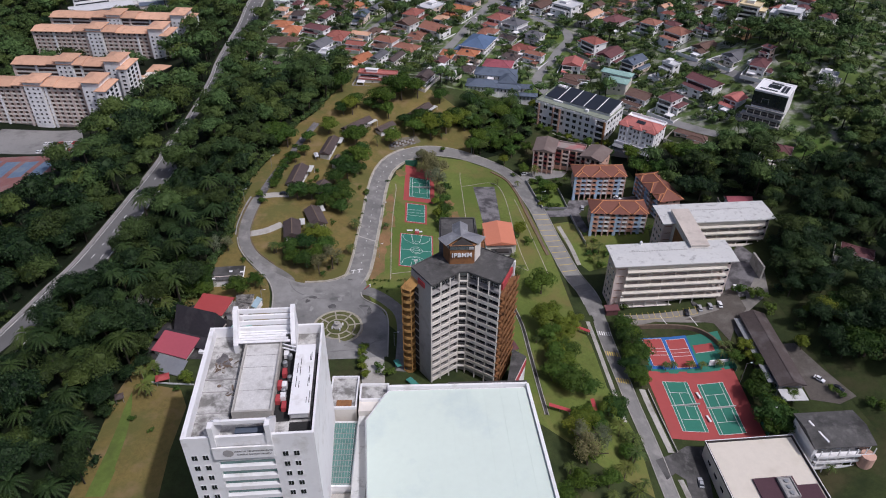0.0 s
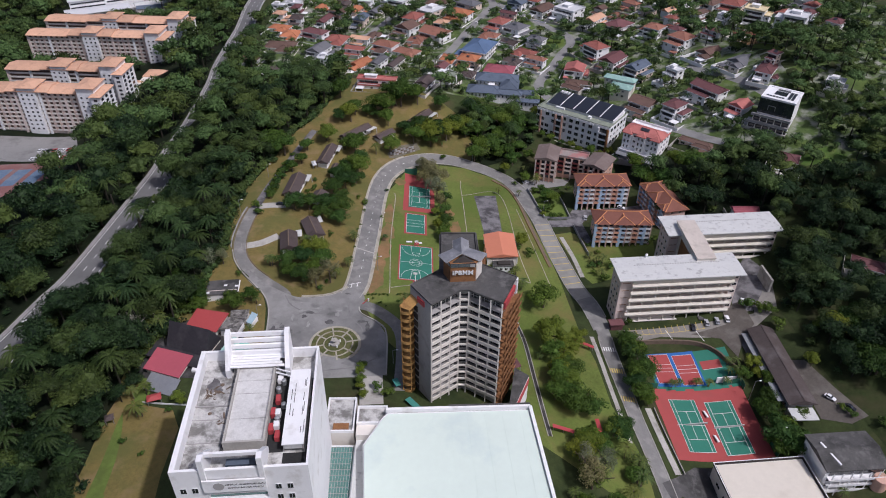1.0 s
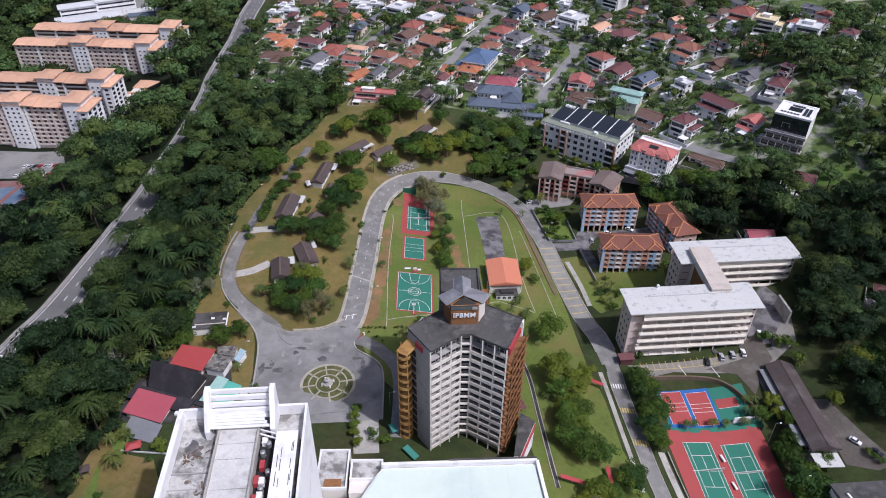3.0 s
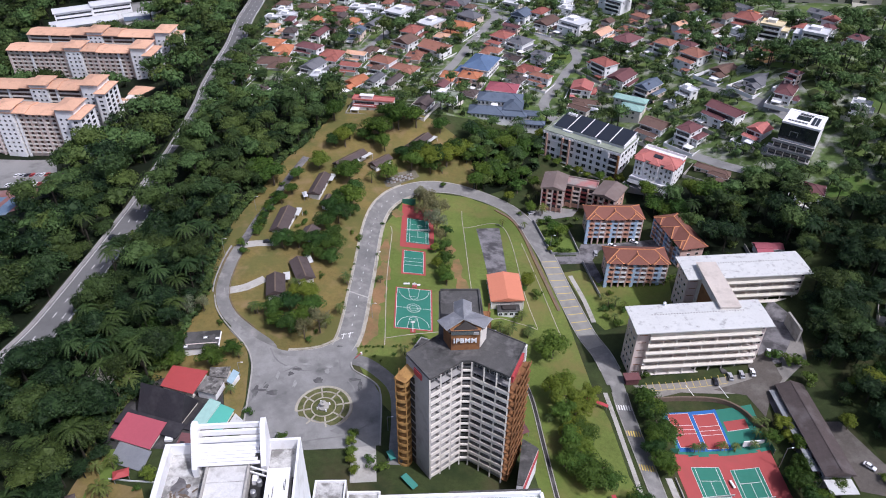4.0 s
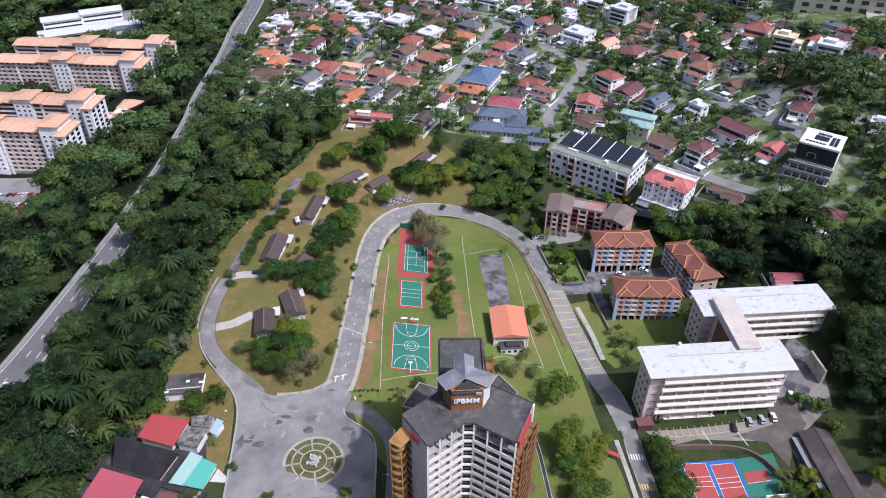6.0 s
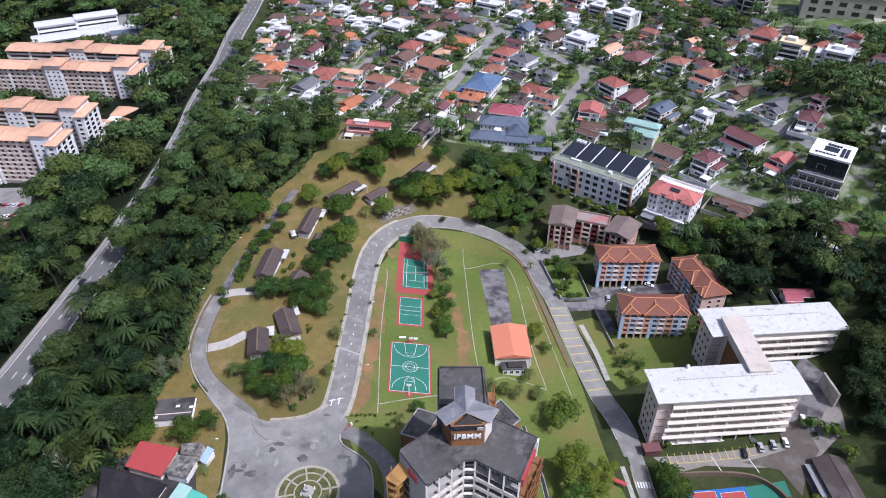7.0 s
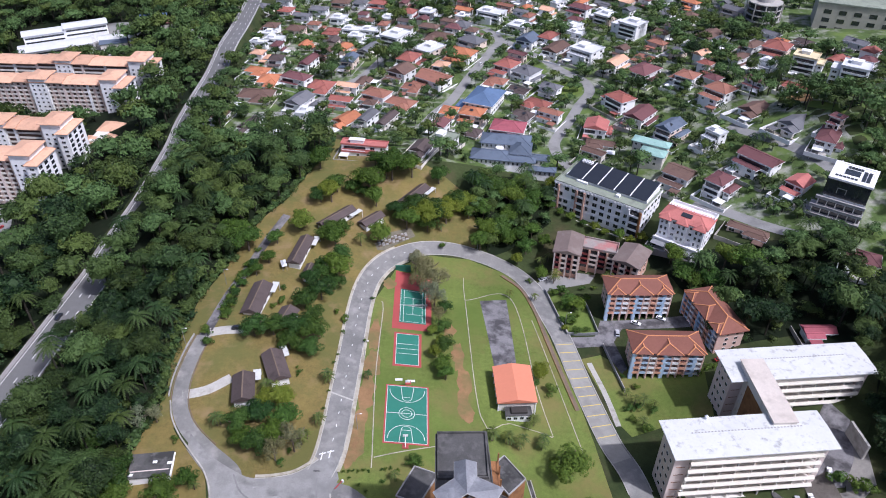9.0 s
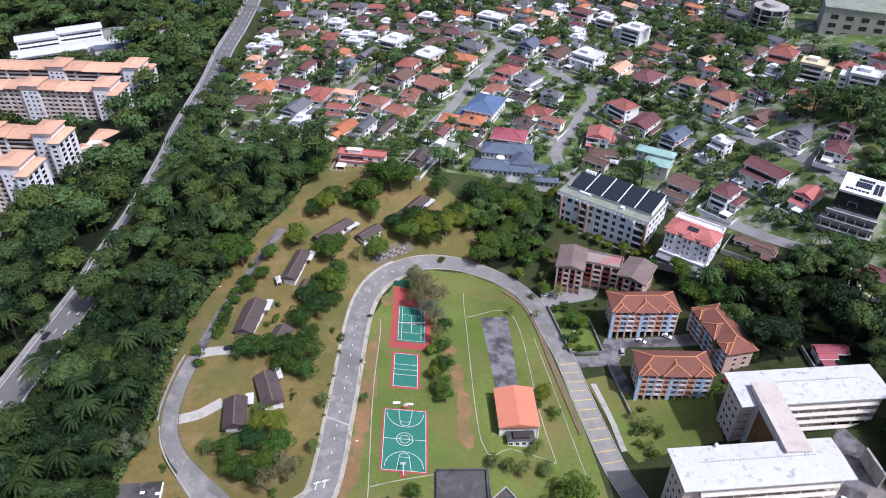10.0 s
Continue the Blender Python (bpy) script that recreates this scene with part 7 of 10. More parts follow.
part("glass_side", Shape().box(-9.9, -9.4, -8.8, 6.0, 8.6, 17.2), DARKPANE, box, "black glass side")
for x in (-4.7, 0.0, 4.7):
    part("mullion", Shape().box(x - 0.06, x + 0.06, -9.38, -9.3, 8.6, 17.2), DARK_AND_SHADE, box)
part("bay_frame", rim(Shape(), -4.4, -0.2, -9.5, -9.3, 13.6, 13.9, 0.3).box(-4.4, -4.1, -9.5, -9.3, 11.0, 13.9).box(-0.5, -0.2, -9.5, -9.3, 11.0, 13.9), METAL, box, "grey metal window frame")
for k in range(3):
    y0, z = -12.5 - 2.4 * k, 7.6 - 3.6 * k
    part("terrace", Shape().box(-12.0 - 1.4 * k, 10.0, y0, -8.8, z - 0.4, z), GREYWALL, box, "grey terrace slab")
    part("terrace_rail", Shape().box(-12.0 - 1.4 * k, 10.0, y0, y0 + 0.08, z, z + 1.0), METAL, box, "thin metal balustrade")
    part("terrace_front", Shape().box(-10.8 - 1.4 * k, 9.4, y0 + 1.6, -8.8, z - 3.6, z - 0.4), DARKPANE, box, "dark glazed storey")
    for i in range(6):
        part("column", Shape().box(-10.6 - 1.4 * k + 4.0 * i, -10.2 - 1.4 * k + 4.0 * i, y0 + 0.3, y0 + 0.7, z - 3.6, z - 0.4), CREAM, box)


# brown of the openings, darkened to hold the shade inside them
SHADED = surf("brown_painted_shade", (0.13, 0.085, 0.07), 0.9, 0.3, 0.3, 0.9, 0.05)


def slab(x0, x1, y0, y1, label, open_front_side=True):
    """A nine-storey slab of the apartment estate: rows of balconies, white stair towers with raised roofs, a white end block."""
    z0, floors, fh = -25.0, 9, 3.1
    top = floors * fh
    w, d = x1 - x0, y1 - y0
    ob = thing("apartment_slab", pose((x0 + x1) / 2, (y0 + y1) / 2, z0, 0, 0, -4.0), label, "apartments", "estate slabs")
    part("wall", Shape().box(-w / 2, w / 2, -d / 2 + 1.2, d / 2, -6, top), PEACHWALL, ob)
    cuts = [-w / 2 - 0.8, -w / 2 + 0.30 * w, -w / 2 + 0.62 * w, w / 2 + 0.8]
    for i, (a, b) in enumerate(zip(cuts, cuts[1:])):
        part("roof", Shape().hip(a, b - 0.02, -d / 2 - 1.4, d / 2 + 1.4, top + 0.4 + (0.0, 0.9, 0.3)[i], 1.9, 0.4, True), ROOFS["peach"], ob, "peach tiled roof")
    n = int(w / 4.2)
    bw = w / n
    if open_front_side:
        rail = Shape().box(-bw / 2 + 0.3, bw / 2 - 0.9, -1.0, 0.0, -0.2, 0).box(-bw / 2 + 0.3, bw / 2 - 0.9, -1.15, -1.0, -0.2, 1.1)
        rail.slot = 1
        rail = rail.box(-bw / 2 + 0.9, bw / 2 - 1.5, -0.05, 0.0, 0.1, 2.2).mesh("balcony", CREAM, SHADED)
        for k in range(floors):
            for i in range(n):
                part("balcony", rail, (), ob, "", pose(-w / 2 + bw * (i + 0.5), -d / 2 + 1.2, k * fh + 0.2))
    else:
        for k in range(floors):
            part("gallery", Shape().box(-w / 2, w / 2, -d / 2 + 0.1, -d / 2 + 1.2, k * fh, k * fh + 0.2).box(-w / 2, w / 2, -d / 2, -d / 2 + 0.12, k * fh, k * fh + 1.3), CREAM, ob, "long cream access gallery")
            # flat plate; the gallery's shade is in its colour
            part("recess", Shape().box(-w / 2 + 1, w / 2 - 1, -d / 2 + 1.14, -d / 2 + 1.2, k * fh + 0.5, k * fh + 2.5), SHADED, ob, "brown gallery wall with its shade painted in")
    for i in range(0, n + 1, 4):
        part("pier", Shape().box(-w / 2 + bw * i - 0.7, -w / 2 + bw * i + 0.7, -d / 2 - 0.2, -d / 2 + 1.2, -6, top), WHITE if i % 8 else PINKWALL, ob)
    ends = [(w / 2 - 8.5, -d / 2 - 3.0, 5.5)] + ([(-w / 2 + w * 0.46, -d / 2 - 1.0, 3.6)] if w > 70 else [])
    for ex, ey, up in ends:
        part("stair_tower", Shape().box(ex - 6.0, ex + 6.0, ey, d / 2 - 1.5, -6, top + up), WHITE, ob, "white stair tower")
        part("tower_roof", Shape().hip(ex - 7.2, ex + 7.2, ey - 1.2, d / 2 - 0.3, top + up + 0.4, 1.7), ROOFS["peach"], ob)
        for k in range(floors):
            for dx in (-3.4, 0.4, 3.8):
                part("window", WINDOW, (), ob, "", pose(ex + dx, ey, k * fh + 1.8))
    part("end_block", Shape().box(w / 2 - 3.5, w / 2 + 3.0, -d / 2 - 7.0, d / 2 - 2.0, -6, top + 1.2), WHITE, ob, "white end block")
    part("end_roof", Shape().hip(w / 2 - 4.4, w / 2 + 3.9, -d / 2 - 7.9, d / 2 - 1.1, top + 1.6, 1.5), ROOFS["peach"], ob)
    for k in range(floors):
        part("window", WIDE, (), ob, "", pose(w / 2 - 0.3, -d / 2 - 7.0, k * fh + 2.0))
        for q in range(3):
            part("window", GRILLE, (), ob, "", pose(w / 2 + 3.0, -d / 2 - 4.0 + 6.0 * q, k * fh + 1.9, 0, 0, 90))
    return ob


slab(-322, -202, 600, 616, "long cream nine-storey apartment slab with peach roof", False)
slab(-322, -210, 566, 581, "long cream nine-storey apartment slab with peach roof")
slab(-305, -220, 497, 512, "cream nine-storey apartment slab with peach roof", False)
slab(-315, -221, 459, 474, "cream nine-storey apartment slab with peach roof")
clubhouse = thing("clubhouse", pose(-207, 527, -20, 0, 0, -4), "low estate clubhouse with peach roofs", "building")
part("wall", Shape().box(-14, 9, -13, 15, -6, 5), CREAM, clubhouse)
part("roof", Shape().hip(-15, 10, 1, 16, 5.3, 2.6).hip(-7, 13, -15, 1, 4.6, 2.2).hip(-19, -6, -14, -2, 3.6, 2.0), ROOFS["peach"], clubhouse)
setting("yard", drape([(-356, 664), (-262, 672), (-246, 736), (-330, 742)], 0.2, 8.0), STREET, "pale paved yard of the white complex")
far_school = thing("white_complex", pose(-302, 700, -20, 0, 0, 27), "distant white complex with long white roofs", "building")
for x0, x1, y0, y1, z in ((-45, 10, -22, -4, 8), (-40, -8, 0, 14, 14), (-8, 26, 0, 14, 16), (16, 44, -24, -8, 8)):
    part("wall", Shape().box(x0, x1, y0, y1, -8, z), WHITE, far_school)
    part("roof", Shape().hip(x0 - 1, x1 + 1, y0 - 1, y1 + 1, z + 0.4, 1.6, 0.4, True), ROOFS["white"] if x0 < 10 else ICE, far_school)
    for k in range(2):
        part("window_band", Shape().box(x0 + 1, x1 - 1, y0 - 0.1, y0, z - 3 - 3.6 * k, z - 1.6 - 3.6 * k), DARKPANE, far_school)
for x, y, w, d, c in ((-246, 735, 22, 12, "blue"), (-262, 690, 30, 10, "slate"), (-215, 770, 26, 12, "blue"), (-228, 720, 18, 9, "maroon"), (-196, 690, 10, 14, "white"), (-180, 760, 16, 12, "blue")):
    o = thing("shed", pose(x, y, ground(x, y), 0, 0, 15), f"distant low shed with {ROOFWORD[c]} roof", "shed", "distant sheds")
    part("wall", Shape().box(-w / 2, w / 2, -d / 2, d / 2, -3, 4.5), CREAM, o)
    part("roof", Shape().hip(-w / 2 - 0.8, w / 2 + 0.8, -d / 2 - 0.8, d / 2 + 0.8, 4.8, 1.6, 0.3, True), ROOFS[c], o)
# far buildings on the eastern ridge
round_tower = thing("round_building", pose(258, 640, ground(258, 640) - 4), "distant round building with open floors", "building")
for k in range(5):
    part("floor_ring", Shape().tube(0, 0, 4.2 * k + 3.5, 4.2 * k + 4.2, 14 - 0.4 * k, 14 - 0.4 * k, 28), GREYWALL if k % 2 else CONCRETE, round_tower)
    part("glass_drum", Shape().tube(0, 0, 4.2 * k, 4.2 * k + 3.4, 12, 12, 28), DARKPANE, round_tower)
part("roof_house", Shape().tube(0, 0, 21.0, 23.5, 6, 5.6, 18), GREYWALL, round_tower)
for i in range(10):
    part("column", Shape().tube(13.2 * math.cos(0.628 * i), 13.2 * math.sin(0.628 * i), 0, 20.5, 0.5, 0.5, 8), CONCRETE, round_tower)
big = thing("grey_complex", pose(316, 610, ground(316, 610) - 6, 0, 0, -24), "distant large grey-green building with flat roof", "building")
part("wall", Shape().box(-30, 40, -8, 30, -10, 22).box(20, 70, -20, -8, -10, 10), surf("beige_grey_render", (0.40, 0.385, 0.32), 0.85, 0.12, 0.05, 0.5, 0.1, (0.28, 0.27, 0.23), 0.3, 0.08), big)
part("roof", Shape().box(-30.5, 40.5, -8.5, 30.5, 22, 23), ROOFS["olive"], big)
for k in range(3):
    for i in range(6):
        part("window", Shape().box(-25 + 10 * i, -20 + 10 * i, -8.1, -8.0, 3 + 6 * k, 6 + 6 * k), DARKPANE, big)


# ---- bungalows, sheds and the clutter of the campus ----
def bungalow(x, y, w, d, yaw, label="old bungalow with dark brown tiled roof", porch=True, colour="dark"):
    ob = thing("bungalow", pose(x, y, ground(x, y), 0, 0, yaw), label, "bungalow", "hillside bungalows")
    part("wall", Shape().box(-w / 2 + 0.9, w / 2 - 0.9, -d / 2 + 0.9, d / 2 - 0.9, -2.5, 3.0), WHITE, ob)
    part("roof", Shape().hip(-w / 2, w / 2, -d / 2, d / 2, 3.3, min(w, d) * 0.24, 0.25, True), ROOFS[colour], ob)
    part("ridge_cap", Shape().bar((-w / 2, 0, 3.38 + min(w, d) * 0.24), (w / 2, 0, 3.38 + min(w, d) * 0.24), 0.5, 0.16) if w >= d else Shape().bar((0, -d / 2, 3.38 + min(w, d) * 0.24), (0, d / 2, 3.38 + min(w, d) * 0.24), 0.5, 0.16), SOIL, ob)
    for i in range(3):
        part("window", WINDOW, (), ob, "", pose((i - 1) * w / 4, -d / 2 + 0.9, 1.6))
    if porch:
        part("porch", Shape().box(w / 4, w / 2 + 2.0, -d / 2 - 2.0, -d / 2 + 0.8, 2.6, 2.75).box(w / 2 + 1.6, w / 2 + 1.8, -d / 2 - 1.9, -d / 2 - 1.7, -2, 2.6), ICE, ob, "pale porch sheet")
    return ob


bungalow(-70.2, 324.6, 19.5, 8.4, 84)
bungalow(-56.6, 315.5, 9.0, 8.0, 75, porch=False)
bungalow(-55.8, 286.5, 16.0, 8.2, 112)
bungalow(-65.3, 274.8, 13.5, 8.2, 100)
bungalow(-57.8, 361.5, 21.0, 7.0, 80)
bungalow(-44.0, 388.5, 21.5, 6.6, 49)
bungalow(-27.2, 391.0, 13.5, 6.6, 48, porch=False)
bungalow(-7.2, 411.8, 24.0, 7.2, 56)
bungalow(-52.5, 347.5, 10.0, 4.4, 80, "long low lean-to with dark roof", False)
hut = thing("roadside_hut", pose(-88.5, 242.5, ground(-88, 242), 0, 0, 6), "small white hut with dark stained flat roof", "hut")
part("wall", Shape().box(-6.2, 6.2, -4.4, 4.4, -3, 3.4), WHITE, hut)
part("roof", Shape().box(-6.6, 6.6, -4.8, 4.8, 3.4, 3.7), BITUMEN, hut)
part("roof_stripe", Shape().box(-6.0, 6.2, -2.4, -2.0, 3.7, 3.75), PINKWALL, hut, "faded pink stripe")
for x, y in ((-5.6, -3.4), (1.2, 1.0), (5.9, 0.2)):
    part("roof_patch", Shape().box(x - 0.7, x + 0.7, y - 0.5, y + 0.5, 3.7, 3.8), WHITE, hut)
part("side_strip", Shape().box(6.2, 7.0, -4.6, 4.6, 3.0, 3.3), WHITE, hut)

# canteen cluster by the plaza
def roof_shed(name, label, pts, z, drop, colour, wall=CREAM):
    """A shed whose single-pitch roof covers four corners; the last two lie lower by drop."""
    ob = thing(name, Matrix(), label, "shed", "canteen sheds")
    zs = (z, z, z - drop, z - drop)
    part("roof", Shape().add([(*p, q) for p, q in zip(pts, zs)] + [(*p, q - 0.25) for p, q in zip(pts, zs)], [(3, 2, 1, 0), (4, 5, 6, 7), (0, 1, 5, 4), (1, 2, 6, 5), (2, 3, 7, 6), (3, 0, 4, 7)]), colour, ob)
    c = Vector((sum(p[0] for p in pts) / 4, sum(p[1] for p in pts) / 4))
    q = [c.lerp(Vector(p), 0.9) for p in pts]
    part("wall", Shape().prism([tuple(p) for p in q], ground(c.x, c.y) - 3, z - drop - 0.6), wall, ob)
    return ob


roof_shed("canteen", "canteen with bright red sheet roof", [(-95.4, 228.0), (-81.6, 225.0), (-84.5, 214.5), (-97.4, 218.6)], 11.6, 0.8, ROOFS["redsheet"])
roof_shed("canteen", "canteen with faded rose sheet roof", [(-105.0, 206.4), (-90.0, 201.6), (-92.6, 191.0), (-107.4, 196.0)], 10.8, 0.8, ROOFS["rosesheet"])
SOOTY = surf("sooty_flat_roof", (0.19, 0.18, 0.165), 0.95, 0.3, 0.15, 0.9, 0.3, (0.022, 0.021, 0.02), 0.55, 0.35, extra=((0.42, 0.41, 0.38), 0.2, 0.9))
PALEBLUE = surf("pale_blue_sheet_roof", (0.34, 0.47, 0.53), 0.6, 0.12, 0.1, 0.8, 0.05, (0.25, 0.32, 0.35), 0.3, 0.3)
roof_shed("store", "kitchen with sooty blackened flat roof and white wall", [(-81.2, 222.2), (-74.2, 220.2), (-76.0, 213.2), (-83.6, 215.4)], 12.0, 0.3, SOOTY, WHITE)
roof_shed("store", "low store with mottled grey flat roof", [(-81.4, 227.0), (-73.8, 227.4), (-74.0, 222.0), (-80.8, 223.0)], 11.4, 0.3, SOOTY)
roof_shed("store", "small lean-to with pale blue sheet roof", [(-72.6, 226.2), (-70.0, 224.6), (-71.8, 219.4), (-74.0, 220.8)], 11.2, 0.6, PALEBLUE, WHITE)
roof_shed("store", "store with jade green sheet roof", [(-73.6, 210.2), (-68.2, 207.6), (-70.8, 198.6), (-77.2, 200.2)], 10.4, 0.5, ROOFS["jade"])
roof_shed("store", "store with greenish grey sheet roof", [(-78.0, 212.6), (-73.6, 210.6), (-77.4, 200.0), (-82.0, 201.0)], 10.6, 0.5, ROOFS["teal"])
roof_shed("store", "low shed with grey sheet roof", [(-104.0, 195.0), (-92.0, 190.6), (-93.0, 183.0), (-105.0, 187.0)], 9.4, 0.5, METAL)
roof_shed("store", "low shed with pale sheet roof", [(-68.0, 207.0), (-63.6, 203.0), (-66.6, 197.6), (-71.0, 198.4)], 9.0, 0.4, ICE)
roof_shed("store", "low shed with rusty red roof", [(-84.0, 198.0), (-78.0, 197.0), (-78.6, 190.0), (-85.0, 191.0)], 10.0, 0.5, ROOFS["maroon"])
CHARCOAL = surf("charcoal_roof_sheets", (0.034, 0.032, 0.037), 0.75, 0.25, 0.1, 0.9, 0.2, (0.07, 0.066, 0.07), 0.3, 0.15)
dark = thing("dark_roof_hall", pose(-92.0, 210.0, 6.0, 0, 0, -18), "steep dark roofed hall with cream gable", "hall")
part("roof", Shape().hip(-9.0, 8.6, -5.4, 5.4, 3.6, 9.2, 0.3, True), CHARCOAL, dark, "steep charcoal roof")
part("wall", Shape().box(-8.6, 8.2, -5.0, 5.0, -4, 3.6), CREAM, dark)
part("gable", Shape().add([(8.3, -5.2, 3.6), (8.3, 5.2, 3.6), (8.3, 0, 12.4)], [(0, 1, 2)]), CREAM, dark, "cream gable end")
part("side_roof", Shape().box(-14, 10.5, -11.6, -5.2, 3.2, 3.6).box(10.6, 18.0, -7.0, 5.0, 3.0, 3.3), CHARCOAL, dark, "low dark side roof")
for i in range(0, 16, 2):
    x, y = -88 + 1.5 * i + (i % 3), 196 - 1.4 * (i % 4)
    o = thing("scrap_pile", pose(x, y, ground(x, y) + 0.2, 0, 0, 37 * i), "pile of scrap boards and containers", "scrap", "canteen scrap")
    part("board", Shape().box(-1.3, 1.3, -0.8, 0.8, -0.5, 0.9), (WHITE, METAL, CHARCOAL, CHARCOAL, ROOFS["maroon"])[i % 5], o)
    part("crate", Shape().box(0.4, 1.8, 0.9, 2.0, -0.5, 0.7), (METAL, CONCRETE)[i % 2], o)

# long shed, lower buildings beyond the tennis courts
SHEDROOF = surf("aged_brown_grey_sheets", (0.082, 0.066, 0.062), 0.8, 0.25, 0.08, 0.8, 0.25, (0.15, 0.135, 0.13), 0.35, 0.12)
shed = thing("long_shed", pose(142.9, 209.8, -8.3, 0, 0, -89.0), "long low shed with dark brownish grey roof", "shed")
part("wall", Shape().box(-20.4, 20.4, -4.7, 4.7, -7, 4.0), GREYWALL, shed)
part("roof", Shape().hip(-21.4, 21.4, -5.7, 5.7, 4.3, 2.2, 0.3, True), SHEDROOF, shed)
part("ridge_cap", Shape().bar((-21.4, 0, 6.5), (21.4, 0, 6.5), 0.5, 0.15), SHEDROOF, shed)
part("side_roof", Shape().box(-20, 18, -8.1, -5.5, 2.6, 2.8), METAL, shed, "rusty side lean-to roof")
part("end_roof", Shape().box(21.4, 27.4, -5.6, 4.2, 2.2, 2.5), ICE, shed, "pale end canopy")
for i in range(9):
    part("window", WINDOW, (), shed, "", pose(-20 + 4.8 * i, -4.7, 1.4))
lower = thing("academic_block", pose(120.0, 152.5, -16, 0, 0, 4.3), "low block with cream and dark red flat roof", "building")
part("wall", Shape().box(-16.6, 16.6, -28, 14.0, -6, 6.6), CREAM, lower)
part("roof", Shape().box(-16.2, 16.2, -27.6, 13.6, 6.6, 6.75), surf("cream_roof_deck", (0.66, 0.61, 0.52), 0.8, 0.06, 0.1, 0.8, 0.05, (0.52, 0.47, 0.39), 0.25, 0.1), lower, "cream flat roof deck")
part("roof_field", Shape().box(1.5, 15.8, -27.4, -6.4, 6.75, 6.85).box(-6.5, 8.0, -14, -3.0, 6.85, 7.5), surf("plum_roof_membrane", (0.085, 0.045, 0.055), 0.85, 0.15), lower, "plum coloured roof membrane")
part("parapet", rim(Shape(), -16.9, 16.9, -28.3, 14.3, 6.6, 7.6, 0.4), DARK_AND_SHADE, lower, "dark roof edge")
part("coping", rim(Shape(), -17.0, 17.0, -28.4, 14.4, 7.6, 7.75, 0.25), WHITE, lower)
part("roof_unit", rim(Shape().box(2.2, 6.0, -11.5, -4.4, 7.5, 8.4), 1.6, 6.6, -12, -4, 7.5, 8.7, 0.25), GREYWALL, lower, "grey plant enclosure")
for i in range(3):
    part("roof_fan", Shape().tube(4.1, -10.4 + 2.4 * i, 8.4, 8.9, 0.8, 0.8, 12), METAL, lower)
for i in range(6):
    part("window", WIDE, (), lower, "", pose(-16.6, -20 + 5.6 * i, 2.6, 0, 0, -90))
part("white_wing", Shape().box(-14, -3, -28, -12, 6.75, 6.9), ROOFS["white"], lower, "white roof patch")
east_block = thing("lecture_block", pose(149.0, 166.0, -13, 0, 0, 3.6), "white lecture block with dark bitumen roof", "building")
part("wall", Shape().box(-10.8, 11.0, -7.0, 7.6, -8, 9.6), WHITE, east_block)
part("roof", Shape().hip(-11.6, 11.8, -8.0, 8.4, 9.9, 1.6, 0.4, True), BITUMEN, east_block, "dark bitumen roof")
part("roof_vent", Shape().bar((-8.5, 3.4, 11.3), (-5.6, -6.0, 10.6), 0.7, 0.5), WHITE, east_block, "white roof vent strip")
for k in range(3):
    part("gallery", Shape().box(-9.8, 11.0, -9.2, -7.0, 3.0 * k - 0.6, 3.0 * k - 0.3).box(-9.8, 11.0, -9.3, -9.15, 3.0 * k - 0.3, 3.0 * k + 0.8), WHITE, east_block)
    part("glazing", Shape().box(-9.4, 10.6, -7.06, -7.0, 3.0 * k + 0.2, 3.0 * k + 2.0), DARKPANE, east_block)
pieces("gallery_post", Shape().box(-0.14, 0.14, -0.14, 0.14, -6, 9.6).mesh("gallery_post", WHITE), east_block, [(-9.4 + 3.4 * i, -9.1, 0) for i in range(7)])
part("turret", Shape().tube(9.0, -9.5, -8, 6.5, 2.6, 2.6, 18), BRICKISH, east_block, "round brown stair turret")

# fence and wall round the small courts, floodlights, nets
wall_line = smooth([(88.5, 228.0), (101.0, 228.8), (114.0, 227.6), (121.5, 223.0), (126.0, 216.0), (131.0, 209.0)])
setting("wall_terrace", kerb(wall_line, 0.6, 2.2), SOIL, "dark stained retaining wall above the courts")
FENCE = surf("green_netting", (0.03, 0.13, 0.085), 0.9, 0.15)
fence = thing("court_fence", Matrix(), "tall green windbreak fence beside the tennis courts", "fence")
corners = flat(APRON, 39.5, 34.0)
for a, b in ((corners[1], corners[2]), (corners[2], corners[3])):
    a, b = Vector(a), Vector(b)
    n = 10
    for i in range(n):
        p, q = a.lerp(b, i / n), a.lerp(b, (i + 0.94) / n)
        if b.x < a.x and 0.1 < i / n < 0.9:
            continue
        part("panel", Shape().bar((*p, ground(*p) + 1.5), (*q, ground(*q) + 1.5), 0.05, 2.6), FENCE, fence)
        part("post", Shape().tube(p.x, p.y, ground(*p) - 0.3, ground(*p) + 3.2, 0.08, 0.08, 6), METAL, fence)
board = thing("practice_board", pose(122.0, 208.3, ground(122, 208), 0, 0, 5.3), "white tennis practice board", "board")
part("panel", Shape().box(-4.2, 4.2, -0.2, 0.2, 0, 3.0), WHITE, board)
part("foot", Shape().box(-3.8, -3.4, -0.6, 0.6, 0, 0.3).box(3.4, 3.8, -0.6, 0.6, 0, 0.3), METAL, board)
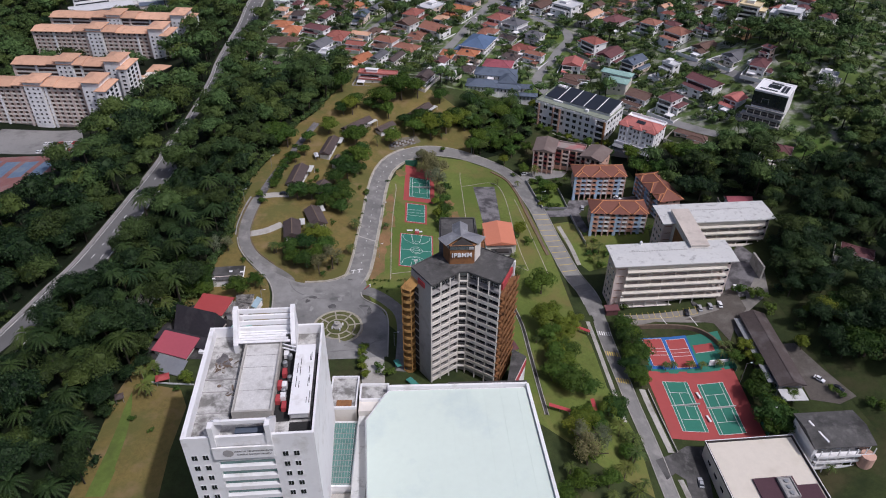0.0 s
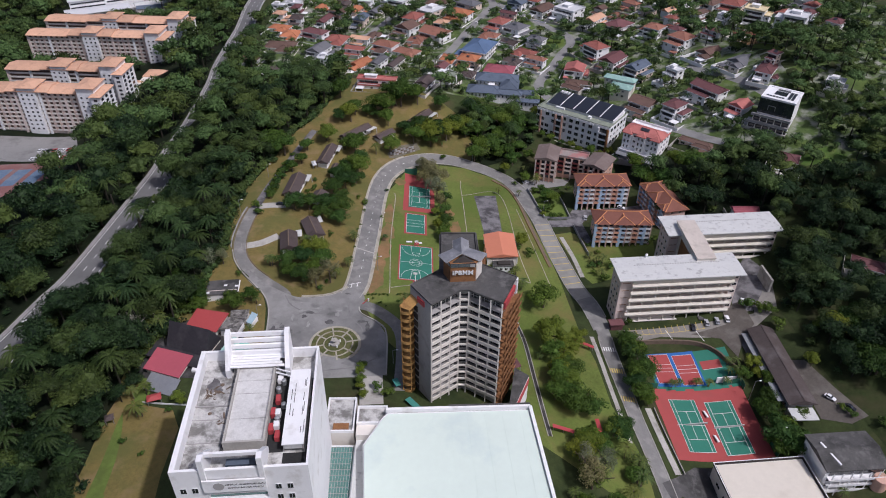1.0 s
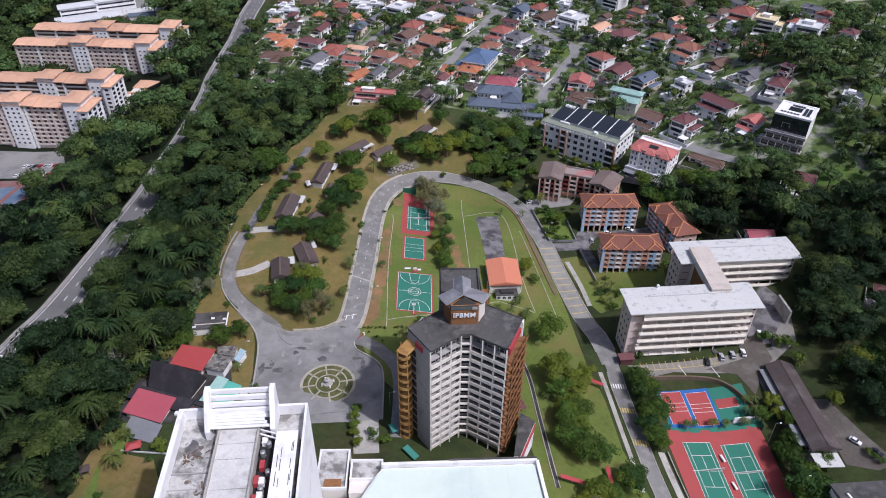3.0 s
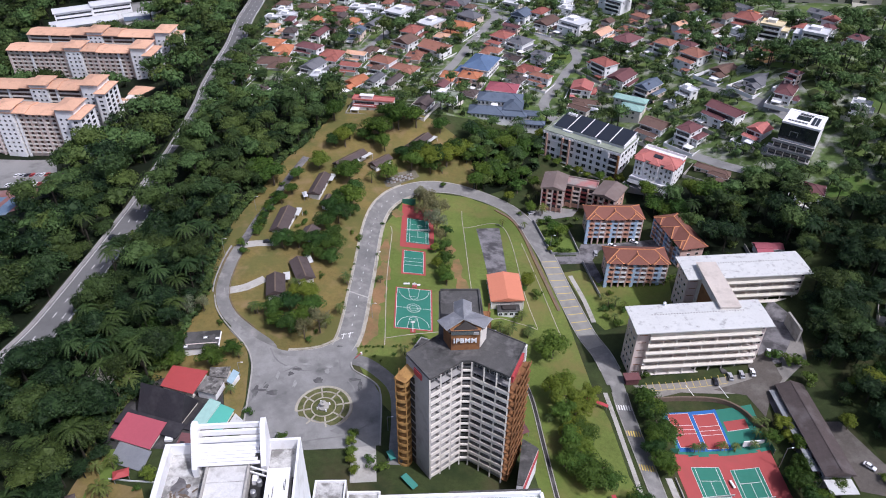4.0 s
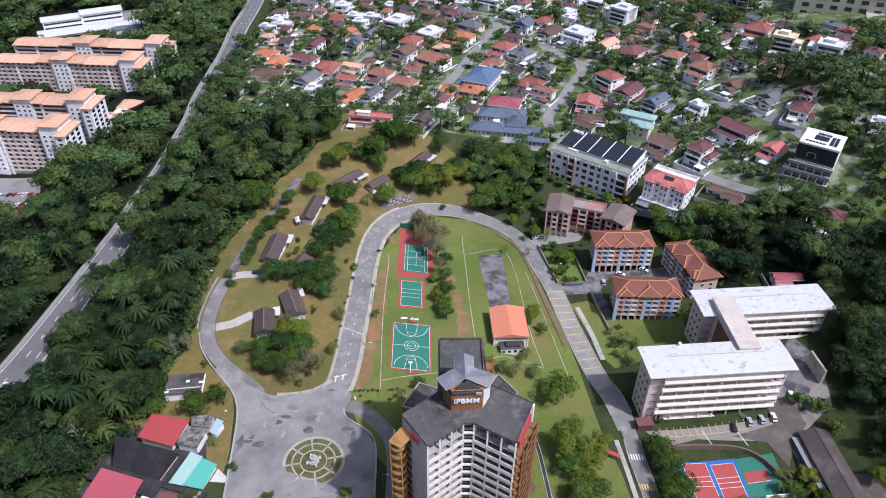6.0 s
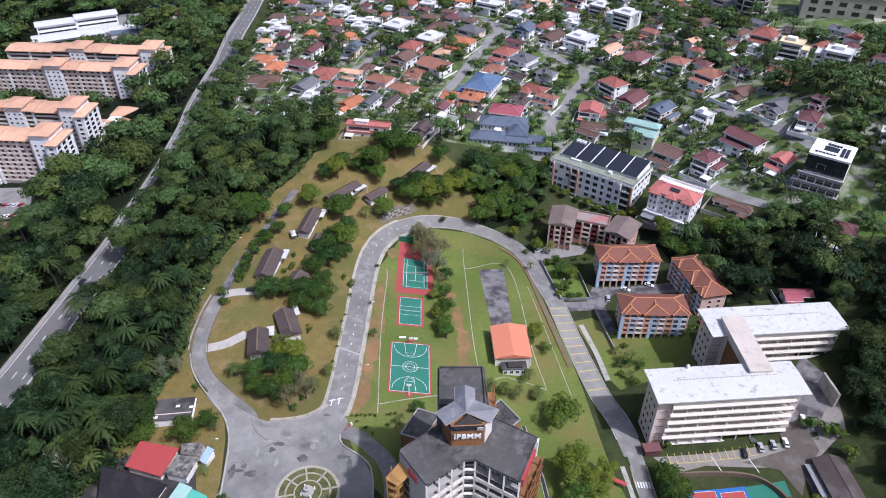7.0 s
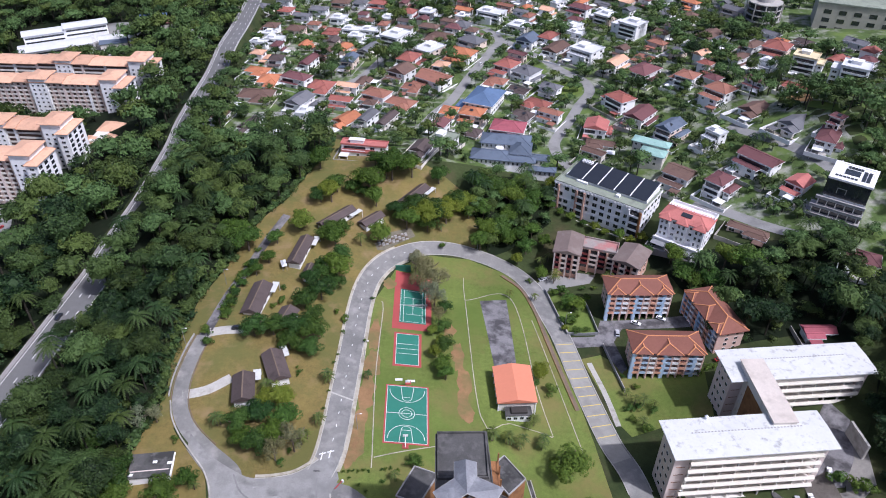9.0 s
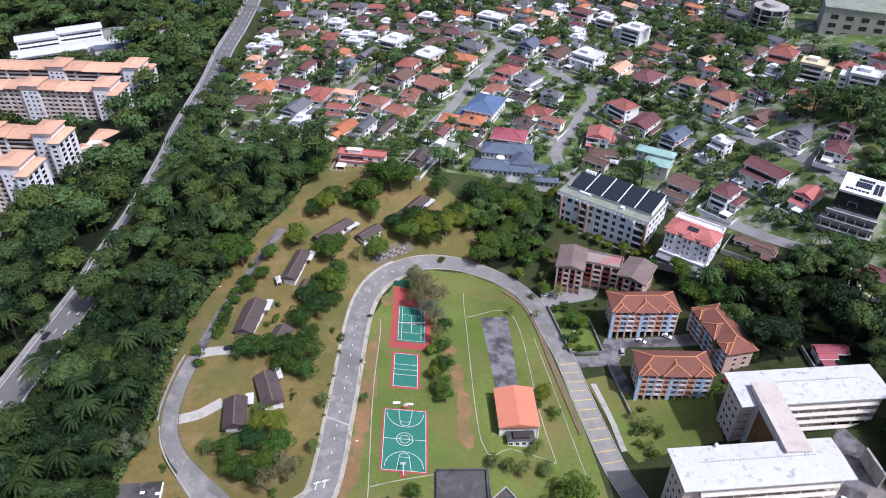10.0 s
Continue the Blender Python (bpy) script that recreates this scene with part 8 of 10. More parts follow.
def net(x, y, yaw, w, label):
    ob = thing("court_net", pose(x, y, ground(x, y) + 0.2, 0, 0, yaw), label, "net", "court nets")
    part("mesh_band", Shape().box(-w / 2, w / 2, -0.02, 0.02, 0.15, 0.95), GREYWALL, ob)
    part("tape", Shape().box(-w / 2, w / 2, -0.05, 0.05, 0.95, 1.07), LINE, ob)
    for s in (-1, 1):
        part("post", Shape().tube(s * w / 2, 0, -0.2, 1.2, 0.08, 0.08, 6), METAL, ob)
for x, y in ((102.0, 187.1), (116.9, 187.1)):
    net(x, y, 5.3, 12.4, "grey tennis net across the court")
net(-5.6, 337.0, 0.4, 12.6, "grey tennis net across the court")
for x, y in ((109.2, 192.6), (110.2, 181.6)):
    o = thing("umpire_bench", pose(x, y, ground(x, y) + 0.2, 0, 0, 12), "white bench between the tennis courts", "bench", "court benches")
    part("seat", Shape().box(-0.5, 0.5, -1.6, 1.6, 0.4, 0.55), WHITE, o)
    part("backrest", Shape().box(-0.55, -0.45, -1.6, 1.6, 0.55, 1.0), WHITE, o)
    part("leg", Shape().box(-0.45, 0.45, -1.4, -1.25, 0, 0.4), METAL, o)
    part("leg", Shape().box(-0.45, 0.45, 1.25, 1.4, 0, 0.4), METAL, o)
def hoop(x, y, yaw):
    ob = thing("basketball_stand", pose(x, y, ground(x, y) + 0.15, 0, 0, yaw), "white basketball stand with padded red base", "basketball stand", "basketball stands")
    part("base", Shape().box(-1.1, 1.1, -1.6, 0.4, 0, 0.35), COURTRED, ob)
    part("mast", Shape().bar((0, -0.9, 0.3), (0, 0.6, 3.1), 0.25).bar((0, 0.6, 3.1), (0, 1.6, 3.2), 0.2), WHITE, ob)
    part("backboard", Shape().box(-0.9, 0.9, 1.6, 1.68, 2.7, 3.8), WHITE, ob)
    part("ring", Shape().tube(0, 2.0, 3.02, 3.06, 0.26, 0.26, 10), ROOFS["tangerine"], ob)
hoop(-6.4, 286.2, 180)
hoop(-6.5, 256.2, 0)
for x, y in ((-10.0, 287.8), (-5.2, 287.6)):
    o = thing("bench", pose(x, y, ground(x, y) + 0.1), "white courtside bench on the grass", "bench", "court benches")
    part("seat", Shape().box(-1.4, 1.4, -0.5, 0.5, 0.4, 0.6), WHITE, o)
    part("leg", Shape().box(-1.2, -1.0, -0.4, 0.4, 0, 0.4), METAL, o)
    part("leg", Shape().box(1.0, 1.2, -0.4, 0.4, 0, 0.4), METAL, o)
wall_green = thing("hitting_wall", pose(-11.2, 363.4, ground(-11, 363)), "dark green tennis hitting wall", "wall")
part("panel", Shape().box(-3.2, 4.0, -0.3, 0.3, -0.5, 3.4), FENCE, wall_green)
part("buttress", Shape().box(-2.8, -2.4, 0.3, 1.2, -0.5, 2.0).box(3.0, 3.4, 0.3, 1.2, -0.5, 2.0), CONCRETE, wall_green)

# hillside lettering bed
bed = thing("hedge_bed", Matrix(), "grey gravel bed with rows of clipped low hedge on the slope", "planting bed")
BED = [(-23.6, 374.0), (-25.0, 378.0), (-18.0, 388.0), (-8.0, 394.0), (-5.4, 389.4), (-14.0, 381.4), (-20.5, 374.6)]
part("gravel", drape(BED, 0.2), surf("weedy_dark_gravel", (0.155, 0.14, 0.105), 0.95, 0.35, 0.2, 1.0, 0.3, (0.08, 0.085, 0.05), 0.4, 0.3), bed)
for k in range(4):
    a = [(-22.8 + 1.6 * i - 0.35 * k, 376.2 + 1.35 * i + 1.1 * k - 0.02 * i * i) for i in range(10)]
    for i, (p, q) in enumerate(zip(a, a[1:])):
        part("hedge_bar", Shape().bar((p[0], p[1], ground(*p) + 0.5), (p[0] * 0.3 + q[0] * 0.7, p[1] * 0.3 + q[1] * 0.7, ground(*q) + 0.5), 0.5, 0.6), GREYWALL if (i + k) % 3 else SOIL, bed)

# covered walkways and small shelters
CRIMSONWALK = [((61.4, 225.9), (69.1, 221.9)), ((43.7, 172.5), (51.7, 171.2)), ((61.6, 179.8), (61.9, 172.2))]
for k, (a, b) in enumerate(CRIMSONWALK):
    o = thing("covered_walkway", Matrix(), "covered walkway with faded crimson roof", "walkway", "covered walkways")
    za, zb = ground(*a) + 2.5, ground(*b) + 2.5
    part("roof", Shape().bar((*a, za), (*b, zb), 1.5, 0.2), CRIMSON, o)
    for t in (0.05, 0.5, 0.95):
        p = Vector(a).lerp(Vector(b), t)
        part("post", Shape().tube(p.x, p.y, ground(p.x, p.y) - 0.3, za + (zb - za) * t, 0.12, 0.12, 6), METAL, o)
for x, y, w, d, c, label in ((33.6, 205.0, 3.4, 5.0, "maroon", "small shelter with maroon roof"), (-111.5, 172.5, 3.0, 3.0, "dark", "tiny dark roofed garden hut"), (-64.0, 352.0, 2.4, 5.0, "white", "small white shed roof"), (-98.5, 181.0, 5.0, 3.4, "redsheet", "small red roofed stall")):
    o = thing("shelter", pose(x, y, ground(x, y), 0, 0, 20), label, "shelter", "small shelters")
    part("roof", Shape().hip(-w / 2, w / 2, -d / 2, d / 2, 2.6, 0.8, 0.15), ROOFS[c], o)
    for sx in (-1, 1):
        for sy in (-1, 1):
            part("post", Shape().box(sx * (w / 2 - 0.3) - 0.08, sx * (w / 2 - 0.3) + 0.08, sy * (d / 2 - 0.3) - 0.08, sy * (d / 2 - 0.3) + 0.08, -0.4, 2.6), METAL, o)
barrier = thing("gate_barrier", pose(-26.6, 238.6, ground(-26.6, 238.6), 0, 0, 55), "red and white lifting gate barrier", "barrier")
part("arm", Shape().box(-3.4, 0.4, -0.12, 0.12, 0.95, 1.2), CRIMSON, barrier)
part("stand", Shape().box(0.1, 0.7, -0.3, 0.3, 0, 1.3), WHITE, barrier)


def lamp_post(x, y, h):
    ob = thing("street_lamp", pose(x, y, ground(x, y)), "slim grey street lamp on a tall pole", "street lamp", "street lamps")
    part("pole", Shape().tube(0, 0, -0.4, h, 0.12, 0.07, 8), METAL, ob)
    arm = part("arm", Shape().bar((0, 0, h), (1.6, 0, h + 0.3), 0.1), METAL, ob)
    part("lamp_head", Shape().box(1.3, 2.1, -0.16, 0.16, h + 0.18, h + 0.36), WHITE, arm)


for x, y, h in ((-24.0, 300.0, 8), (-23.6, 262.0, 8), (26.0, 388.0, 9), (62.0, 330.0, 8), (84.5, 240.0, 8), (128.4, 199.0, 11), (131.0, 178.0, 11), (-70.5, 226.0, 7), (-14.0, 200.0, 7), (-92.0, 297.0, 8), (-86.5, 338.0, 8)):
    lamp_post(x, y, h)


# ---- vehicles ----
TYRE = surf("black_rubber", (0.02, 0.02, 0.02), 0.8, 0.1)
PAINTS = [surf(n, c, 0.3, 0.05) for n, c in (("white_car_paint", (0.75, 0.75, 0.76)), ("black_car_paint", (0.02, 0.022, 0.03)), ("silver_car_paint", (0.42, 0.43, 0.45)), ("red_car_paint", (0.35, 0.03, 0.03)))]
PAINTWORD = ("white", "black", "silver", "red")
WHEEL = Shape().tube(0, 0, -0.1, 0.1, 0.32, 0.32, 12).mesh("wheel", TYRE)


def car(x, y, yaw, c, z=None, long=4.3):
    ob = thing("car", pose(x, y, ground(x, y) + 0.2 if z is None else z, 0, 0, yaw), f"{PAINTWORD[c]} car standing on the asphalt", "car", "cars")
    l = long / 2
    part("body", Shape().add([(-l, -0.85, 0.3), (l, -0.85, 0.3), (l, 0.85, 0.3), (-l, 0.85, 0.3), (-l, -0.85, 0.85), (l, -0.82, 0.75), (l, 0.82, 0.75), (-l, 0.85, 0.85), (0.4 * l, -0.85, 0.92), (0.4 * l, 0.85, 0.92)],
                                 [(3, 2, 1, 0), (0, 1, 5, 8, 4), (2, 3, 7, 9, 6), (1, 2, 6, 5), (3, 0, 4, 7), (4, 8, 9, 7), (8, 5, 6, 9)]), PAINTS[c], ob)
    part("cabin_glass", Shape().prism([(-0.8 * l, -0.78), (0.42 * l, -0.78), (0.42 * l, 0.78), (-0.8 * l, 0.78)], 0.88, 1.38, [(-0.6 * l, -0.64), (0.1 * l, -0.64), (0.1 * l, 0.64), (-0.6 * l, 0.64)]), DARKPANE, ob)
    part("cabin_roof", Shape().prism([(-0.61 * l, -0.65), (0.11 * l, -0.65), (0.11 * l, 0.65), (-0.61 * l, 0.65)], 1.38, 1.46), PAINTS[c], ob)
    for sx in (-0.62, 0.62):
        for sy in (-0.8, 0.8):
            part("wheel", WHEEL, (), ob, "", pose(sx * l, sy, 0.3, 90))


for x, y, yaw, c in ((-74.5, 306.6, 5, 1), (116.0, 236.4, 84, 1), (122.4, 238.2, 84, 2), (127.0, 238.6, 84, 2), (131.4, 239.0, 84, 0), (140.6, 247.6, 70, 0), (71.5, 376.0, 60, 3), (84.4, 325.4, 80, 2), (94.0, 331.6, -30, 0), (105.5, 333.5, -35, 0),
                     (157.0, 194.0, -50, 0), (162.0, 188.4, -50, 1), (98.0, 152.5, 84, 2), (57.0, 366.0, 20, 0), (86.0, 530.0, 60, 2), (40.0, 606.0, 68, 0), (31.0, 588.0, 68, 1), (-60.0, 573.0, 58, 2), (122.0, 305.0, 10, 3)):
    car(x, y, yaw, c)
for i, (x, y) in enumerate(WEST_CARS):
    car(x, y, 74 if i < 7 else 62, (0, 2, 1, 3, 2, 0, 3)[i % 7])
for d, off, c in ((28, -3.2, 0), (33, 1.0, 0), (47, -3.0, 1), (70, 4.6, 2), (86, 1.0, 0), (106, 4.8, 3), (12, 1.0, 1), (18, -3.2, 2)):
    p, q = offset(way, off)[d], way[d + 1] - way[d]
    car(p.x, p.y, math.degrees(math.atan2(q.y, q.x)), c, HIGH + 0.02)
house(189.4, 405.2, 10.8, 16.4, -53, 2, "gable", "salmon")
house(155.7, 414.8, 15.0, 14.5, -49, 3, "hip", "maroon")
house(177.1, 428.2, 21.7, 16.3, -54, 3, "gable", "maroon")
house(137.9, 432.5, 15.7, 19.4, -44, 2, "gable", "brown")
house(216.3, 433.4, 14.4, 20.8, -36, 2, "hip", "maroon")
house(219.3, 440.1, 7.5, 9.4, -52, 3, "hip", "maroon")
house(-3.9, 450.7, 10.7, 18.0, -24, 1, "gable", "dark")
house(206.0, 456.5, 14.6, 22.0, -56, 1, "gable", "grey")
house(164.8, 460.8, 10.2, 11.7, -56, 3, "flat", "white")
house(9.2, 467.8, 13.9, 17.9, -30, 2, "flat", "olive")
house(146.5, 476.6, 15.2, 17.8, -48, 3, "gable", "slate")
house(106.0, 480.1, 19.1, 11.3, -17, 1, "hip", "brown")
house(195.1, 485.9, 14.5, 22.0, -56, 1, "gable", "brown")
house(-111.9, 497.6, 8.5, 22.0, -25, 1, "gable", "dark")
house(107.5, 498.0, 17.7, 15.0, -19, 2, "gable", "salmon")
house(50.6, 498.4, 21.7, 20.5, -16, 2, "hip", "pink")
house(-25.5, 502.4, 8.8, 20.0, -25, 2, "gable", "dark")
house(135.3, 504.1, 16.6, 20.9, -42, 2, "gable", "maroon")
house(-38.3, 506.9, 10.6, 16.8, -25, 2, "gable", "grey")
house(-52.4, 507.1, 12.9, 22.0, -36, 1, "gable", "orange")
house(182.0, 509.8, 16.1, 20.9, -53, 3, "hip", "terra")
house(28.7, 516.3, 16.1, 17.5, -21, 2, "hip", "orange")
house(61.9, 520.8, 14.6, 14.0, -34, 1, "hip", "dark")
house(13.7, 522.4, 11.6, 18.2, -17, 1, "hip", "orange")
house(124.3, 525.7, 20.9, 13.7, -58, 3, "hip", "red")
house(-82.0, 533.7, 18.4, 18.3, -26, 2, "gable", "grey")
house(-18.5, 535.0, 19.9, 16.7, -28, 1, "hip", "terra")
house(72.8, 535.4, 17.2, 16.3, -39, 1, "hip", "red")
house(170.1, 539.1, 17.2, 13.9, -43, 3, "hip", "terra")
house(-34.9, 544.4, 18.1, 16.9, -29, 2, "hip", "terra")
house(-116.5, 547.2, 24.0, 22.0, -7, 1, "hip", "brown")
house(235.1, 558.6, 16.8, 22.0, -39, 3, "hip", "red")
house(-11.3, 560.9, 13.1, 16.1, -17, 1, "hip", "terra")
house(151.2, 560.9, 20.5, 22.0, -48, 2, "hip", "maroon")
house(-75.3, 565.6, 17.3, 22.0, -17, 1, "hip", "red")
house(48.1, 568.4, 14.2, 16.2, -28, 1, "hip", "terra")
house(3.2, 570.4, 21.9, 22.0, -38, 2, "gable", "terra")
house(-93.6, 576.8, 20.9, 14.5, -28, 2, "hip", "maroon")
house(-113.9, 577.1, 15.0, 22.0, -6, 1, "hip", "orange")
house(72.3, 577.6, 19.5, 17.2, -41, 2, "hip", "grey")
house(227.1, 579.3, 12.7, 17.7, -50, 2, "hip", "brown")
house(135.6, 580.1, 12.8, 20.0, -41, 2, "gable", "peach")
house(-19.3, 585.1, 15.7, 19.6, -33, 2, "gable", "brown")
house(56.6, 589.8, 15.1, 22.0, -37, 2, "hip", "red")
house(-125.3, 594.6, 17.9, 15.3, -17, 1, "hip", "orange")
house(116.5, 602.9, 19.9, 22.0, -44, 3, "flat", "white")
house(-59.1, 610.7, 10.7, 21.0, -14, 2, "gable", "slate")
house(-12.1, 611.1, 17.8, 18.3, -27, 2, "hip", "red")
house(-113.7, 611.7, 11.3, 15.3, -7, 2, "hip", "dark")
house(-90.2, 611.7, 10.9, 20.7, -19, 2, "gable", "maroon")
house(208.1, 613.8, 15.7, 22.0, -47, 2, "gable", "brown")
house(24.3, 615.4, 21.1, 22.0, -30, 2, "hip", "orange")
house(98.6, 616.1, 17.7, 22.0, -38, 2, "gable", "brown")
house(0.2, 633.4, 19.4, 22.0, -39, 2, "flat", "white")
house(-81.3, 635.3, 16.8, 15.5, -26, 2, "hip", "brown")
house(77.5, 638.7, 15.1, 20.8, -34, 2, "gable", "slate")
house(-47.4, 638.7, 12.9, 20.1, -27, 2, "gable", "grey")
house(-64.9, 640.6, 13.5, 17.6, -27, 2, "hip", "orange")
house(33.7, 643.0, 20.0, 19.6, -41, 2, "hip", "grey")
house(94.3, 646.3, 14.7, 18.3, -37, 2, "hip", "red")
house(-28.6, 667.8, 23.1, 22.0, -32, 3, "flat", "white")
house(8.8, 668.0, 19.0, 21.7, -25, 1, "hip", "brown")
house(200.0, 260.3, 14.2, 8.5, -30, 1, "hip", "maroon")
house(163.5, 311.2, 13.7, 8.2, 0, 1, "gable", "pink")
house(195.8, 346.8, 13.7, 10.9, -30, 2, "hip", "maroon")
house(158.2, 381.2, 20.5, 9.2, -38, 1, "hip", "brown")
house(247.0, 408.1, 12.6, 10.1, -35, 2, "flat", "white")
house(-35.0, 452.4, 26.5, 9.3, -10, 2, "flat", "salmon")
house(97.9, 466.3, 14.3, 10.0, -38, 2, "gable", "brown")
house(-66.2, 495.4, 10.2, 8.2, -15, 1, "hip", "grey")
house(-86.6, 495.5, 12.3, 7.4, -14, 1, "flat", "white")
house(256.2, 502.5, 21.2, 14.8, -35, 4, "flat", "white")
house(242.5, 526.7, 18.8, 13.2, -35, 4, "flat", "straw")
house(-38.8, 529.5, 11.6, 9.3, -19, 2, "hip", "brown")
house(9.1, 594.7, 14.6, 11.7, -25, 2, "hip", "peach")
house(213.9, 596.2, 12.0, 10.8, -52, 2, "hip", "grey")
house(158.0, 647.2, 24.3, 17.0, -46, 4, "flat", "white")
house(263.3, 658.3, 17.6, 14.1, -52, 2, "hip", "grey")
house(245.1, 661.8, 19.5, 13.6, -52, 2, "gable", "grey")
house(-124.1, 661.9, 15.3, 12.2, -14, 2, "flat", "white")
house(37.9, 667.3, 13.6, 10.9, -29, 2, "hip", "brown")
house(74.3, 678.4, 20.2, 16.2, -34, 2, "flat", "white")
house(193.8, 680.4, 18.3, 14.6, -51, 2, "hip", "grey")
house(21.2, 683.3, 17.6, 12.3, -27, 2, "hip", "maroon")
house(145.3, 683.9, 19.3, 15.5, -44, 3, "flat", "white")
house(30.6, 684.9, 17.2, 13.8, -28, 2, "hip", "grey")
house(0.3, 689.8, 17.3, 13.9, -24, 2, "hip", "brown")
house(218.8, 692.9, 15.8, 12.6, -52, 2, "hip", "orange")
house(-49.6, 696.4, 16.1, 12.9, -17, 2, "flat", "white")
house(-114.5, 697.4, 19.9, 13.9, -14, 2, "hip", "brown")
house(-65.3, 700.8, 16.3, 13.0, -15, 2, "flat", "white")
house(-135.5, 701.7, 16.2, 13.0, -14, 2, "hip", "brown")
house(128.8, 704.5, 19.0, 15.2, -42, 3, "hip", "maroon")
house(-83.0, 707.1, 13.5, 10.8, -14, 1, "hip", "red")
house(54.1, 707.2, 22.9, 18.3, -32, 3, "flat", "white")
house(-113.5, 736.5, 17.0, 11.9, -14, 2, "gable", "grey")
house(-38.8, 739.4, 15.1, 12.1, -19, 2, "flat", "white")
house(2.6, 739.4, 20.1, 14.1, -24, 2, "flat", "white")
house(-79.2, 740.3, 17.2, 13.7, -14, 2, "flat", "white")
house(-16.2, 746.9, 16.3, 13.0, -22, 2, "hip", "red")
house(-127.5, 747.0, 17.2, 13.8, -14, 2, "hip", "red")
house(-153.0, 750.4, 15.2, 12.2, -14, 2, "hip", "grey")
house(-101.5, 758.6, 17.5, 14.0, -14, 2, "hip", "grey")
house(-47.1, 777.0, 19.0, 13.3, -17, 2, "hip", "red")
house(-83.0, 778.8, 18.0, 14.4, -14, 2, "hip", "brown")
house(-62.1, 780.5, 18.0, 14.4, -15, 2, "hip", "grey")


# ---- trees ----
def ball(level):
    """Corners and triangles of a geodesic unit sphere."""
    bm = bmesh.new()
    bmesh.ops.create_icosphere(bm, subdivisions=level, radius=1.0)
    v, f = np.array([q.co[:] for q in bm.verts]), np.array([[q.index for q in t.verts] for t in bm.faces])
    bm.free()
    return v, f


BALLS = {level: ball(level) for level in (1, 2, 3, 4)}


def crown(seed, r, h, base, lobes, leaves, size, flat=0.75, loose=0.0, hull=3):
    """A crown of overlapping lobes: an uneven dense inner mass that follows the lobes, and many loose leaf clumps over it, as arrays of corners (three to a piece)."""
    g = np.random.default_rng(seed)
    cs, rs = [], []
    for i in range(lobes):
        a, q = g.uniform(0, 2 * np.pi), 0.0 if i == 0 else 0.82 * math.sqrt(g.uniform(0.06, 1.0))
        cs.append((r * q * np.cos(a), r * q * np.sin(a), base + (h - base) * ((0.30 + 0.45 * math.sqrt(1 - q * q)) * g.uniform(0.82, 1.12) - 0.05)))
        rs.append(r * (0.44 if i == 0 else g.uniform(0.18, 0.37)))
    cs, rs = np.array(cs), np.array(rs)
    mass = np.zeros((0, 3, 3))
    if hull:
        v, f = BALLS[hull]
        mid = np.array([0, 0, base + (h - base) * 0.42])
        out = np.full(len(v), 0.25 * r)
        for c, q in zip(cs - mid, rs):
            along_c = v @ c
            inside_c = q * q - (c @ c - along_c ** 2) * (1.0 if flat > 0.6 else 0.8)
            out = np.maximum(out, np.where(inside_c > 0, along_c + np.sqrt(np.maximum(inside_c, 0)), 0))
        out *= g.uniform(0.62, 0.92, len(v))
        mass = (mid + v * out[:, None] * (1, 1, 0.55 + 0.45 * flat))[f]
    pick = g.choice(lobes, leaves, p=rs ** 2 / (rs ** 2).sum())
    n = g.normal(size=(leaves, 3))
    n[:, 2] = np.abs(n[:, 2]) * 1.15 - 0.35
    n /= np.linalg.norm(n, axis=1)[:, None]
    at = cs[pick] + n * (rs[pick] * g.uniform(0.86 - loose, 1.08 + loose, leaves))[:, None] * (1, 1, flat)
    face = n + (0, 0, 0.25) + g.normal(scale=0.3, size=n.shape)
    face /= np.linalg.norm(face, axis=1)[:, None]
    u = np.cross(face, g.normal(size=n.shape))
    u /= np.linalg.norm(u, axis=1)[:, None]
    w = np.cross(face, u)
    k = (size * g.uniform(0.6, 1.35, leaves))[:, None]
    q = g.uniform(0.5, 0.95, leaves)[:, None]
    spray = np.stack([at - u * k * 0.5 - w * k * 0.35 * q, at + u * k * 0.55 - w * k * 0.3 * q + face * k * 0.1, at + w * k * 0.72 * q], 1)
    return np.concatenate([mass, spray])


def quads(name, corners, mat, tone=None):
    me = bpy.data.meshes.new(name)
    n, c = corners.shape[:2]
    me.vertices.add(c * n)
    me.vertices.foreach_set("co", corners.reshape(-1).astype(np.float32))
    me.loops.add(c * n)
    me.loops.foreach_set("vertex_index", np.arange(c * n, dtype=np.int32))
    me.polygons.add(n)
    me.polygons.foreach_set("loop_start", np.arange(0, c * n, c, dtype=np.int32))
    if tone is not None:
        a = me.attributes.new("tone", "FLOAT", "POINT")
        a.data.foreach_set("value", np.repeat(tone, c).astype(np.float32))
    me.materials.append(mat)
    me.update(calc_edges=True)
    me.validate()
    return me


def trunk(h, r, limbs, seed):
    g, s = random.Random(seed), Shape()
    s.tube(0, 0, -0.6, h * 0.55, r, r * 0.6, 7)
    for i in range(limbs):
        a, q = 2 * math.pi * i / limbs + g.uniform(-0.4, 0.4), g.uniform(0.25, 0.42) * h
        s.bar((0, 0, h * g.uniform(0.35, 0.52)), (q * math.cos(a), q * math.sin(a), h * g.uniform(0.62, 0.8)), r * 0.55)
    return s


